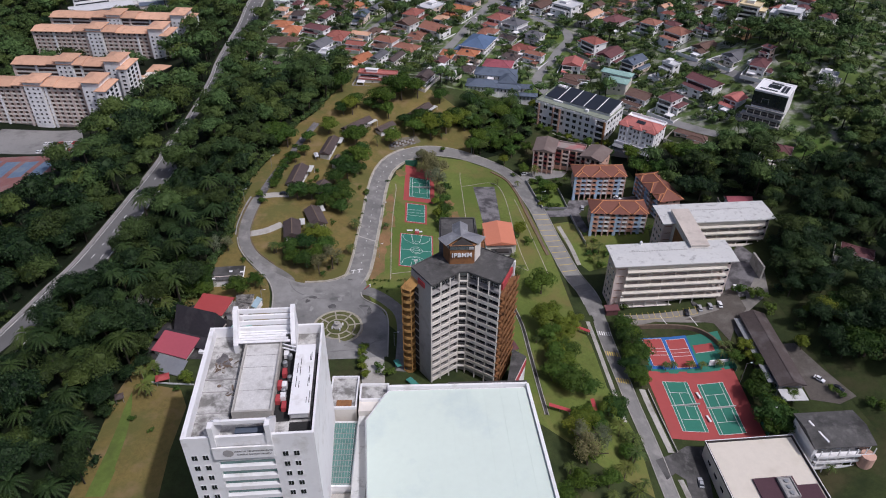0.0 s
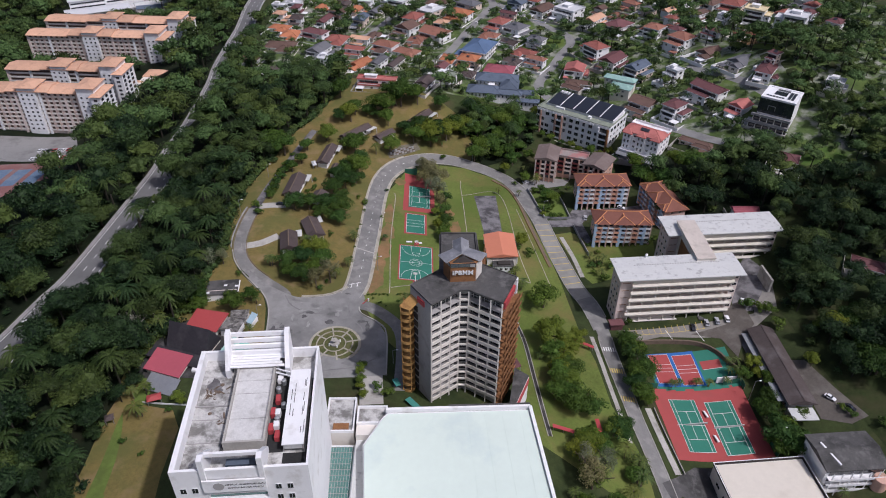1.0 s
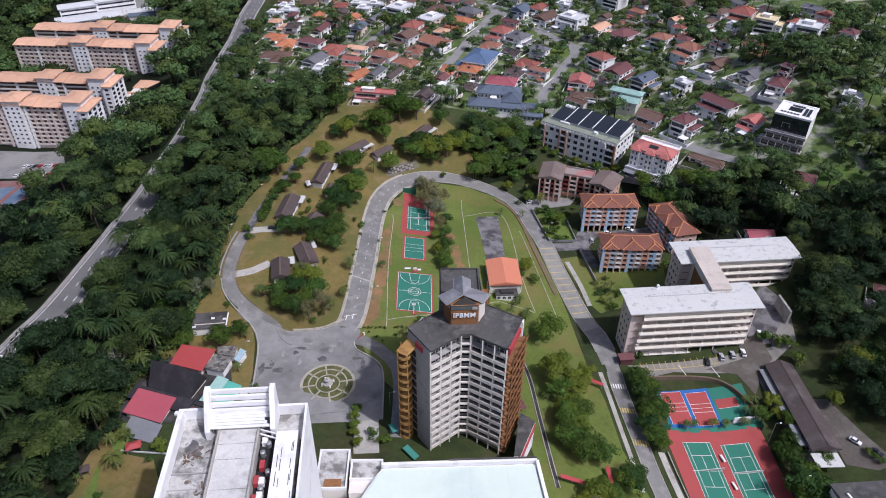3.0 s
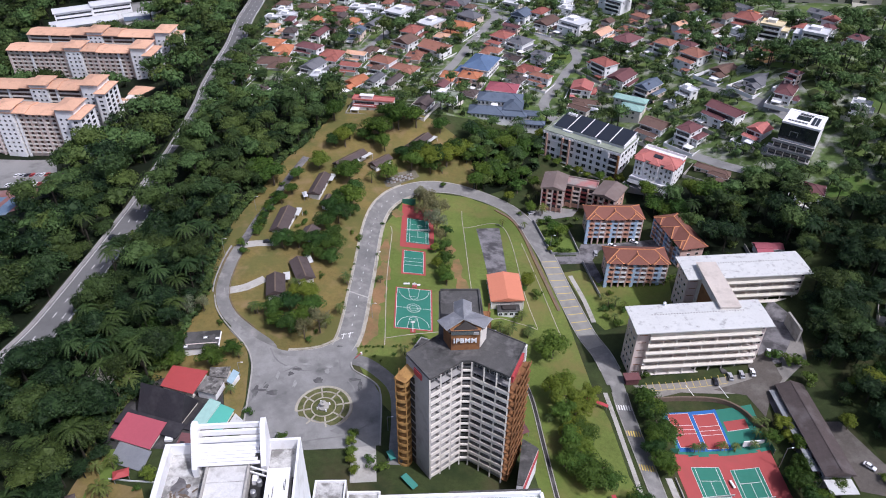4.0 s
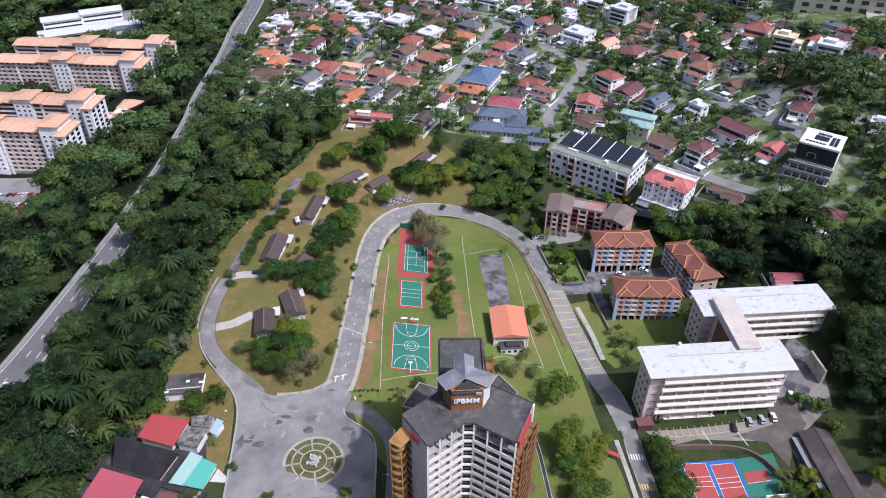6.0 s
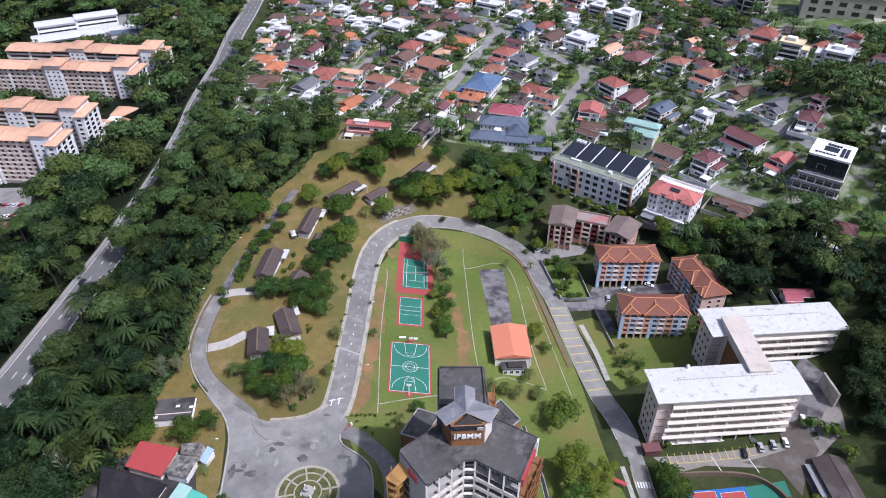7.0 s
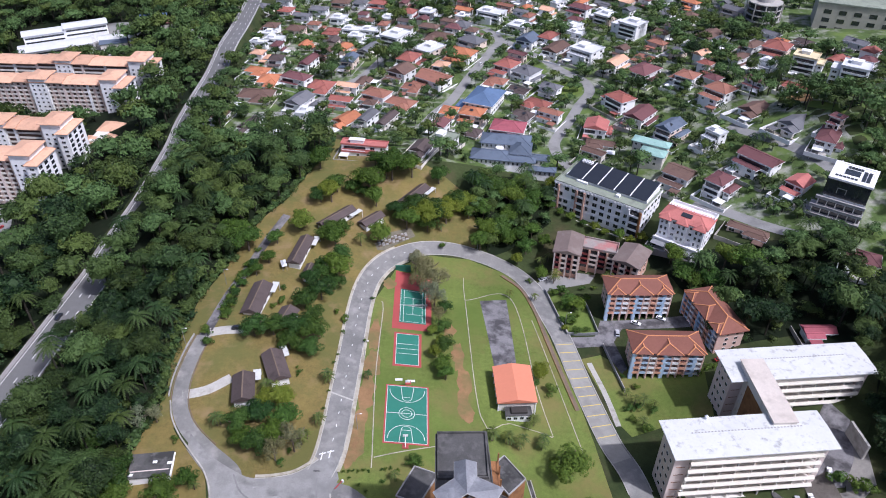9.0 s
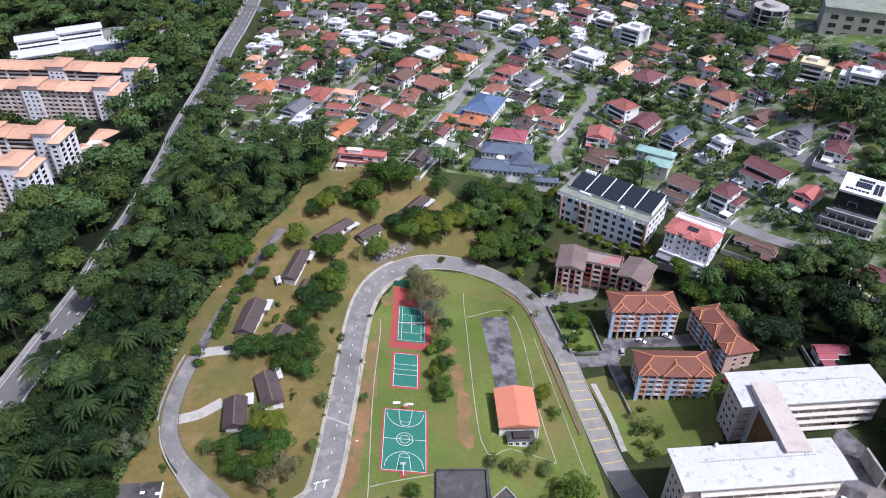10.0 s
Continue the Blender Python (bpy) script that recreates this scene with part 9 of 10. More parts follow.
def fronds(seed, r, h, count, droop, wide):
    """Feathery palm fronds: arching spines with leaflets on both sides."""
    g, out = np.random.default_rng(seed), []
    for i in range(count):
        a = 2 * np.pi * (i + g.uniform(-0.3, 0.3)) / count
        tilt = g.uniform(0.1, 1.0)
        d = np.array([np.cos(a), np.sin(a), 0])
        s = np.array([-np.sin(a), np.cos(a), 0])
        spine = [np.array([0, 0, h]) + d * r * q * (0.75 + 0.25 * (1 - tilt)) + np.array([0, 0, r * (tilt * q - droop * q * q * (0.55 + 0.5 * tilt))]) for q in np.linspace(0.05, 1, 9)]
        for k in range(8):
            p, e = spine[k], spine[k + 1]
            w = wide * r * (0.35 + 0.65 * np.sin(np.pi * min(1, (k + 1) / 8.5)))
            for side in (-1, 1):
                tip = (p + e) / 2 + s * side * w + (e - p) * 0.5 - np.array([0, 0, 0.35 * w])
                out.append([p, e, tip + (e - p) * 0.3, tip - (e - p) * 0.15])
    return np.array(out)


DEADWOOD = surf("bleached_dead_wood", (0.38, 0.35, 0.31), 0.95, 0.2)
GREENS = {"broad": leaf("mid_green_leaves", (0.014, 0.042, 0.007), (0.098, 0.165, 0.026)), "dark": leaf("deep_green_leaves", (0.009, 0.030, 0.007), (0.066, 0.120, 0.022)),
          "light": leaf("yellow_green_leaves", (0.058, 0.096, 0.012), (0.145, 0.185, 0.026)), "wispy": leaf("greyish_green_needles", (0.095, 0.105, 0.055), (0.18, 0.185, 0.10)),
          "bush": leaf("bush_leaves", (0.028, 0.066, 0.011), (0.092, 0.142, 0.026)), "palm": leaf("palm_fronds", (0.045, 0.075, 0.018), (0.115, 0.145, 0.04))}
WORDS = {"broad": ("mid-green broadleaf tree with a rounded crown", "tree"), "dark": ("dense dark green broadleaf tree with spreading crown", "tree"), "light": ("yellowish green broadleaf tree with rounded crown", "tree"),
         "wispy": ("sparse greyish green casuarina tree", "tree"), "bush": ("low green garden bush", "bush"), "palm": ("feathery green palm tree on a thin trunk", "palm tree"), "bare": ("leafless dead tree with bleached branches", "dead tree")}
GROUPS = {"broad": "campus trees", "dark": "campus trees", "light": "campus trees", "wispy": "campus trees", "bush": "campus bushes", "palm": "campus palms", "bare": ""}
STOCK = {}


def stock(kind, k):
    """The meshes of one kind of tree, made once; crown radius 1."""
    if (kind, k) not in STOCK:
        seed = 100 * k + len(kind) * 7
        if kind == "palm":
            s = Shape()
            s.tube(0.0, 0.0, -0.3, 1.55, 0.075, 0.05, 7)
            STOCK[kind, k] = s.mesh("trunk", BARK), quads("crown", fronds(seed, 1.0, 1.5, 14, 0.95, 0.11), GREENS[kind])
        elif kind == "bare":
            g, s = random.Random(seed), Shape()
            s.tube(0, 0, -0.2, 1.0, 0.05, 0.03, 7)
            twigs = Shape()
            for i in range(9):
                a, q = 2.4 * i, g.uniform(0.4, 0.8)
                p, e = Vector((0, 0, 0.55 + 0.05 * i)), Vector((q * math.cos(a), q * math.sin(a), 1.0 + g.uniform(0.1, 0.5)))
                s.bar(p, e, 0.03)
                for j in range(7):
                    b = p.lerp(e, 0.4 + 0.085 * j)
                    twigs.bar(b, b + Vector((g.uniform(-0.3, 0.3), g.uniform(-0.3, 0.3), g.uniform(0.05, 0.3))), 0.012)
            STOCK[kind, k] = s.mesh("trunk", DEADWOOD), twigs.mesh("twigs", DEADWOOD)
        else:
            h, base, lobes, leaves, size, fl, loose = {"broad": (1.75, 0.45, 20, 2300, 0.09, 0.85, 0.02), "dark": (1.45, 0.4, 22, 2400, 0.085, 0.75, 0.02), "light": (1.6, 0.4, 18, 2300, 0.09, 0.88, 0.02),
                                                       "wispy": (2.4, 0.4, 10, 1500, 0.085, 1.2, 0.25), "bush": (1.3, 0.0, 7, 380, 0.17, 0.85, 0.05)}[kind]
            STOCK[kind, k] = trunk(h, 0.07, 5, seed).mesh("trunk", BARK), quads("crown", crown(seed, 1.0, h, base, lobes, leaves, size, fl, loose, {"wispy": 0, "bush": 1}.get(kind, 2)), GREENS[kind])
    return STOCK[kind, k]


spots = []


def plant(kind, x, y, r):
    k = len(spots) % 4
    spots.append((x, y, r))
    a, b = stock(kind, k)
    ob = thing({"bush": "bush", "palm": "palm_tree"}.get(kind, "tree"), pose(x, y, ground(x, y), 0, 0, random.uniform(0, 360)) @ Matrix.Diagonal((r, r, r * random.uniform(0.9, 1.12), 1)), *WORDS[kind], GROUPS[kind])
    if kind != "bush":
        part("trunk", a, (), ob)
    part("twigs" if kind == "bare" else "crown", b, (), ob)


plant("dark", -63.8, 259.6, 5.5)
plant("dark", -58.0, 262.9, 6)
plant("broad", -48.2, 260.0, 6)
plant("dark", -55.5, 250.8, 6)
plant("broad", -50.9, 254.6, 5.5)
plant("broad", -61.5, 252.8, 4.5)
plant("light", -52.0, 270.7, 5.5)
plant("light", -57.0, 271.1, 4.5)
plant("wispy", -43.8, 250.7, 5)
plant("wispy", -49.4, 246.7, 4.5)
plant("wispy", -1.7, 358.4, 5.5)
plant("wispy", 2.1, 351.7, 5)
plant("wispy", -4.5, 370.2, 4)
plant("wispy", 4.1, 337.6, 4.5)
plant("wispy", 5.7, 326.3, 4)
plant("wispy", -0.4, 344.1, 4)
plant("dark", -67.1, 303.6, 6)
plant("dark", -60.2, 305.6, 6.5)
plant("dark", -51.8, 306.0, 7)
plant("dark", -44.5, 306.3, 6.5)
plant("dark", -53.0, 299.3, 5.5)
plant("dark", -44.5, 297.9, 5.5)
plant("dark", -46.3, 317.5, 5)
plant("dark", -50.8, 326.3, 6)
plant("dark", -44.9, 332.7, 6.5)
plant("dark", -49.7, 342.1, 5.5)
plant("dark", -43.3, 348.2, 6.5)
plant("dark", -39.6, 359.2, 6)
plant("dark", -40.1, 340.9, 5)
plant("dark", -53.4, 402.3, 6)
plant("dark", -46.1, 412.0, 6.5)
plant("dark", -37.8, 412.5, 5)
plant("dark", -29.5, 416.3, 6.5)
plant("dark", -21.3, 425.1, 7)
plant("dark", -27.8, 435.6, 6)
plant("dark", -18.7, 433.7, 7.5)
plant("dark", -9.8, 433.1, 6.5)
plant("dark", -32.0, 409.6, 4.5)
plant("dark", -14.7, 398.5, 6)
plant("dark", -5.0, 403.4, 7.5)
plant("dark", 4.9, 402.2, 8)
plant("dark", 16.5, 412.6, 7.5)
plant("dark", 22.3, 408.4, 6)
plant("dark", 0.7, 394.1, 6)
plant("dark", -45.3, 377.5, 5.5)
plant("dark", -40.5, 381.0, 5)
plant("dark", -48.9, 373.8, 4.5)
plant("dark", -56.5, 272.6, 3)
plant("broad", 36.6, 429.1, 6.5)
plant("broad", 45.5, 426.5, 7)
plant("broad", 53.9, 433.7, 6)
plant("broad", 38.9, 396.3, 7.5)
plant("broad", 47.4, 394.7, 6)
plant("broad", 50.9, 387.2, 5.5)
plant("broad", 45.9, 411.9, 6)
plant("broad", 56.6, 414.0, 5)
plant("bush", -82.1, 332.2, 2.2)
plant("bush", -81.9, 339.1, 2.2)
plant("bush", -81.5, 344.4, 2.2)
plant("bush", -82.1, 326.1, 2.2)
plant("bush", -82.4, 320.1, 2.2)
plant("bush", -79.3, 351.0, 2.4)
plant("bush", -77.1, 362.1, 2.2)
plant("bush", -85.5, 303.7, 2.8)
plant("bush", -83.5, 296.3, 2.8)
plant("bush", -60.4, 327.0, 2.5)
plant("bush", -63.1, 323.0, 2)
plant("bush", -68.6, 328.0, 1.6)
plant("bush", -47.4, 286.8, 1.5)
plant("bush", -24.6, 308.4, 1.2)
plant("bush", -22.0, 290.0, 1.5)
plant("bush", 64.3, 353.9, 4)
plant("bush", 64.8, 341.5, 4)
plant("bush", 64.5, 332.2, 3.5)
plant("bush", 67.0, 325.4, 3)
plant("bush", 60.2, 352.2, 3)
plant("bush", 60.9, 332.5, 2.6)
plant("bush", -45.4, 250.5, 1.5)
plant("bush", -41.2, 337.2, 1.5)
plant("bush", -34.6, 320.0, 2.0)
plant("bush", -37.4, 324.9, 1.8)
plant("bush", -23.4, 337.7, 1.4)
plant("bush", 49.7, 289.7, 3.5)
plant("bush", 44.6, 292.4, 2.5)
plant("bush", 50.0, 363.8, 2)
plant("bush", 88.8, 280.1, 2.5)
plant("light", 46.2, 298.5, 4.5)
plant("light", 4.4, 303.0, 3.5)
plant("light", 7.6, 293.9, 3.8)
plant("light", 6.7, 310.3, 3.2)
plant("light", 3.3, 317.1, 3)
plant("palm", -71.6, 260.5, 3.6)
plant("palm", -36.7, 284.5, 3.2)
plant("palm", -42.1, 254.8, 3.5)
plant("palm", -36.8, 262.9, 3)
plant("palm", -21.7, 287.0, 2.4)
plant("palm", 24.8, 262.7, 2.6)
plant("palm", 30.6, 261.7, 2.6)
plant("palm", 34.4, 260.0, 2.4)
plant("palm", 40.9, 272.1, 2.8)
plant("palm", 42.5, 261.0, 2.4)
plant("palm", 50.5, 348.5, 2.4)
plant("palm", 61.7, 363.3, 3.2)
plant("palm", 56.8, 376.6, 3.4)
plant("palm", 61.6, 381.7, 3)
plant("palm", 86.8, 362.8, 3.4)
plant("palm", 91.2, 364.8, 3.2)
plant("palm", 39.2, 350.2, 2.4)
plant("palm", 7.7, 396.3, 3)
plant("palm", 82.2, 284.4, 2.8)
plant("palm", 82.9, 274.1, 2.6)
plant("palm", 80.1, 289.0, 2.4)
plant("light", 53.0, 233.1, 5)
plant("broad", 49.7, 213.8, 5.5)
plant("light", 54.0, 208.8, 5.5)
plant("broad", 49.3, 199.9, 5.5)
plant("light", 53.8, 197.2, 5)
plant("broad", 51.1, 188.2, 5)
plant("broad", 85.2, 219.6, 5.5)
plant("broad", 87.5, 208.2, 5.5)
plant("broad", 82.6, 205.5, 5)
plant("broad", 83.1, 196.0, 5)
plant("broad", 85.5, 193.3, 4.5)
plant("broad", 47.3, 188.7, 5)
plant("light", -25.5, 196.8, 2)
plant("light", -25.9, 193.0, 2.2)
plant("light", -25.2, 189.0, 2.2)
plant("light", -25.5, 184.9, 2.2)
plant("light", -24.0, 181.0, 2)
plant("light", 53.4, 184.7, 4)
plant("bush", 84.2, 270.8, 3)
plant("bush", 83.0, 282.3, 2.5)
plant("bush", 141.1, 243.9, 4)
plant("bush", 148.1, 239.7, 4.5)
plant("bush", 149.4, 231.6, 4)
plant("bush", -49.1, 194.7, 2.5)
plant("bush", -63.0, 207.4, 2.2)
plant("palm", 123.9, 211.2, 2.6)
plant("palm", 127.1, 208.6, 2.6)
plant("palm", 121.6, 207.0, 2.4)
plant("palm", 89.1, 282.2, 2.6)
plant("palm", -71.8, 216.8, 2.6)
plant("palm", -73.0, 235.4, 2.6)
plant("palm", 98.3, 205.9, 1.8)
plant("palm", 102.7, 206.3, 1.8)
plant("palm", 110.6, 207.7, 1.8)
plant("palm", 114.4, 206.6, 1.8)
plant("light", 51.2, 203.2, 5)
plant("broad", 52.9, 192.9, 5)
plant("light", 67.5, 175.2, 5)
plant("broad", 56.2, 168.1, 5)
plant("broad", 60.3, 166.9, 4.5)
plant("light", 51.5, 160.3, 5)
plant("broad", 54.0, 151.1, 5)
plant("broad", 72.0, 156.4, 4.5)
plant("broad", 60.3, 141.8, 4.5)
plant("broad", 49.6, 138.7, 5)
plant("broad", 42.5, 130.7, 5)
plant("broad", 131.3, 191.0, 5)
plant("broad", 134.8, 182.3, 5.5)
plant("broad", 143.1, 187.0, 4)
plant("broad", 130.3, 175.4, 5.5)
plant("broad", 136.0, 176.2, 5)
plant("broad", 135.9, 204.7, 4)
plant("broad", 128.4, 209.2, 3.5)
plant("palm", 72.0, 164.7, 3)
plant("palm", 74.3, 160.4, 3)
plant("palm", 70.7, 150.0, 3)
plant("palm", 58.9, 153.8, 3)
plant("palm", 46.8, 143.7, 3)
plant("palm", 73.4, 144.0, 3)
plant("palm", 60.2, 136.3, 3)
plant("palm", -106.8, 183.1, 3.2)
plant("palm", -100.9, 174.5, 3)
plant("palm", 44.5, 212.2, 2.4)
plant("palm", 124.7, 216.1, 2.6)
plant("palm", 128.1, 215.7, 2.6)
plant("bush", -14.9, 182.1, 3)
plant("bush", -19.3, 185.4, 2.6)
plant("bush", 153.5, 287.5, 2)
plant("bush", 145.5, 241.2, 4)
plant("bush", 93.1, 266.7, 2)
plant("bush", 88.7, 240.4, 2.5)
plant("light", 168.7, 223.5, 6.5)
plant("light", 46.3, 255.7, 1.8)
plant("light", 54.1, 156.8, 4)
plant("dark", 55.1, 204.4, 6.5)
plant("dark", 54.8, 184.5, 7)
plant("dark", 49.5, 190.6, 6.5)
plant("dark", 68.9, 175.2, 6.2)
plant("dark", 61.3, 184.1, 5.5)
plant("dark", 85.0, 219.1, 6)
plant("dark", 86.9, 209.3, 6.5)
plant("dark", 82.5, 201.2, 5.5)
plant("dark", 84.8, 225.9, 5.5)
plant("light", 55.3, 166.2, 6)
plant("light", 55.7, 217.9, 6)
plant("light", 62.5, 226.0, 5)
plant("wispy", 54.0, 149.5, 6.5)
plant("wispy", 59.4, 156.8, 5)
plant("wispy", 52.5, 155.8, 5)
plant("palm", 73.2, 161.2, 4.5)
plant("palm", 72.9, 155.2, 4.5)
plant("palm", 67.3, 147.5, 4)
plant("palm", 69.8, 139.5, 4)
plant("palm", 69.4, 165.9, 4)
plant("palm", 98.5, 204.7, 2.5)
plant("palm", 101.6, 206.4, 2.2)
plant("palm", 109.3, 206.5, 2.6)
plant("palm", 114.4, 206.2, 2.4)
plant("dark", 131.5, 178.3, 8)
plant("dark", 136.0, 176.3, 7)
plant("dark", 132.5, 190.0, 5.5)
plant("dark", 135.5, 196.1, 5)
plant("dark", 176.4, 222.1, 8)
plant("dark", 178.7, 212.8, 8)
plant("dark", 189.2, 220.1, 8)
plant("dark", 176.9, 201.5, 9)
plant("dark", 174.7, 207.0, 7)
plant("dark", 177.8, 226.7, 7)
plant("light", 165.2, 225.8, 4)
plant("light", 133.9, 213.4, 4)
plant("light", 135.0, 207.9, 3.5)
plant("light", 155.6, 209.6, 4)
plant("palm", 126.7, 210.5, 3.2)
plant("palm", 151.5, 163.3, 2.4)
plant("palm", 145.6, 155.2, 2.6)
plant("bush", 170.2, 179.1, 3)
plant("bush", 172.7, 177.5, 3)
plant("bush", 159.1, 189.2, 2)
plant("bush", 160.6, 186.7, 2)
plant("bush", 162.1, 184.3, 2)
plant("palm", -102.7, 174.5, 4.2)
plant("palm", -102.8, 184.9, 3.2)
plant("palm", -107.4, 218.3, 5)
plant("palm", -113.0, 217.6, 5)
plant("light", -90.4, 181.8, 2.6)
plant("light", -88.5, 179.4, 2)
plant("bush", -91.7, 176.0, 1.8)
plant("bush", -103.7, 162.7, 1.8)
plant("bush", -95.5, 157.5, 1.5)
plant("bush", -102.5, 186.7, 2.4)
plant("wispy", -0.1, 355.8, 7)
plant("wispy", 5.5, 350.2, 7)
plant("wispy", -4.9, 362.8, 5)
plant("wispy", 3.8, 337.2, 6)
plant("wispy", -2.0, 348.6, 6)
plant("dark", 8.5, 334.7, 4)
plant("dark", 7.8, 320.9, 4.2)
plant("dark", 7.8, 308.7, 4.5)
plant("broad", 7.1, 296.8, 4.5)
plant("broad", 8.2, 290.4, 3.6)
plant("palm", -113.4, 231.2, 4.5)
plant("palm", -118.2, 220.3, 4.5)
plant("palm", -109.5, 232.7, 4.2)
plant("palm", -133.2, 239.2, 4.5)
plant("palm", -114.1, 223.2, 4)
plant("palm", -136.4, 252.4, 4.5)
plant("palm", -108.8, 237.7, 3.6)
plant("palm", -122.9, 241.2, 4.5)
plant("dark", -118.7, 243.5, 5.5)
plant("dark", -121.2, 200.3, 6)
plant("dark", -110.2, 245.3, 4.5)
plant("dark", -119.1, 210.1, 5)
plant("dark", -111.4, 253.6, 4)
plant("bare", -120.7, 222.9, 6)
plant("palm", 24.8, 264.4, 3)
plant("palm", 30.3, 262.7, 3)
plant("palm", 35.8, 262.5, 3)
plant("palm", 43.6, 263.8, 2.8)
plant("palm", 38.8, 269.9, 2.4)
plant("palm", -70.7, 260.9, 3.4)
plant("palm", -35.9, 283.2, 3)
plant("palm", -41.9, 253.7, 3.2)
plant("palm", -37.2, 263.4, 2.8)
plant("palm", -57.4, 276.3, 3.4)
plant("palm", -40.2, 256.5, 2.6)
plant("bush", -84.8, 302.4, 2.4)
plant("bush", -83.5, 297.5, 2.2)
plant("bush", -47.9, 245.2, 2)
plant("bush", -33.9, 322.3, 1.8)
plant("bush", -33.6, 319.1, 1.5)
plant("bush", -33.9, 312.5, 1.2)
plant("bush", -76.5, 352.4, 2.6)
plant("bush", -61.5, 336.9, 1.8)
plant("bush", -60.8, 326.6, 2.2)
plant("bush", -84.7, 254.6, 1.8)
plant("bush", -48.8, 289.2, 1)
plant("bush", -47.8, 285.4, 1)
plant("bush", -35.5, 294.2, 0.9)
plant("bush", -34.5, 298.7, 0.9)
plant("bush", -35.7, 279.2, 0.9)
plant("bush", -36.5, 270.4, 0.9)
plant("bush", -81.0, 312.3, 2.3)
plant("bush", -82.4, 316.2, 2.3)
plant("bush", -80.6, 320.4, 2.3)
plant("bush", -82.1, 324.6, 2.3)
plant("bush", -80.3, 329.0, 2.3)
plant("bush", -81.8, 333.3, 2.3)
plant("bush", -79.8, 337.8, 2.3)
plant("bush", -81.3, 342.0, 2.3)
plant("bush", -79.1, 346.4, 2.3)
plant("bush", -80.5, 350.6, 2.3)
plant("dark", -80.2, 314.6, 2.6)
plant("dark", -79.9, 321.7, 2.6)
plant("dark", -79.6, 329.1, 2.6)
plant("dark", -79.2, 336.6, 2.6)
plant("dark", -78.6, 344.0, 2.6)
plant("dark", -77.9, 351.2, 2.6)
plant("broad", 65.6, 343.1, 4.2)
plant("broad", 55.5, 367.8, 4)
plant("light", 65.9, 331.7, 2.2)
plant("light", 61.3, 327.4, 1.8)
plant("bush", 71.2, 327.2, 2)
plant("bush", 67.6, 326.4, 1.8)
plant("bush", 61.5, 341.0, 1.8)
plant("bush", 68.9, 336.6, 1.6)
plant("bush", 74.9, 357.9, 2)
plant("bush", 80.2, 358.0, 1.8)
plant("bush", 84.8, 292.5, 2)
plant("bush", 79.6, 281.9, 2.5)
plant("bush", 80.9, 299.0, 1.5)
plant("bush", 79.3, 276.6, 2)
plant("bush", 110.7, 299.6, 3)
plant("bush", 107.4, 300.3, 2.5)
plant("bush", 115.5, 300.4, 2.5)
plant("bush", 118.4, 300.9, 2)
plant("palm", 62.8, 365.3, 3.6)
plant("palm", 85.3, 283.7, 3.4)
plant("palm", 88.5, 363.9, 3.6)
plant("light", -48.0, 403.0, 7.2)
plant("light", -60.1, 379.9, 7.3)
plant("broad", -29.8, 412.1, 8.9)
plant("broad", -18.2, 424.3, 9.8)
plant("broad", -7.7, 427.6, 7.5)
plant("broad", -25.5, 404.2, 6.1)
plant("broad", -37.7, 412.5, 3.6)
plant("broad", -43.0, 371.3, 6.6)
plant("light", -23.4, 380.3, 6.9)
plant("broad", -9.8, 392.4, 7.1)
plant("light", -0.8, 398.2, 8.6)
plant("light", 10.3, 402.4, 9.2)
plant("light", 19.9, 412.4, 7.5)
plant("broad", -40.1, 348.3, 8.1)
plant("broad", -47.2, 352.5, 4.2)
plant("broad", -71.2, 354.4, 4.0)
plant("broad", -69.7, 368.6, 4.4)
plant("broad", -74.8, 344.8, 3.7)
plant("broad", -81.7, 362.7, 8.2)
plant("broad", -88.5, 367.8, 8.3)
plant("broad", -88.9, 383.4, 7.0)
plant("broad", -57.4, 433.7, 7.7)
plant("broad", 6.7, 426.6, 6.0)
plant("broad", 27.3, 388.0, 6.1)
plant("broad", 30.6, 395.5, 7.5)
plant("broad", 30.3, 411.1, 6.4)
plant("broad", 26.2, 426.8, 6.7)
plant("palm", -31.3, 374.4, 3.9)
plant("broad", 8.2, 384.8, 2.1)
plant("broad", 119.5, 371.1, 6.9)
plant("broad", 121.5, 357.2, 6.9)
plant("broad", 125.6, 350.1, 5.6)
plant("broad", 115.0, 385.0, 3.5)
plant("light", 140.6, 359.7, 8.5)
plant("broad", 148.3, 351.5, 9.5)
plant("broad", 130.9, 349.1, 6.3)
plant("broad", 67.2, 341.2, 5.0)
plant("light", 44.9, 419.3, 8.2)
plant("broad", 57.7, 421.4, 7.0)
plant("broad", 44.0, 408.7, 6.3)
plant("broad", 41.9, 394.0, 5.2)
plant("light", 46.0, 378.8, 3.9)
plant("broad", 74.9, 348.5, 2.5)
plant("broad", 71, 395, 3.4)
plant("broad", 79.5, 394, 4.0)
plant("light", 87, 392, 3.2)
plant("broad", 110, 381, 4.2)
plant("broad", 61, 393, 4.6)
plant("broad", 55, 399, 5.0)
plant("light", 104, 384, 3.0)
plant("broad", 94, 389, 2.8)

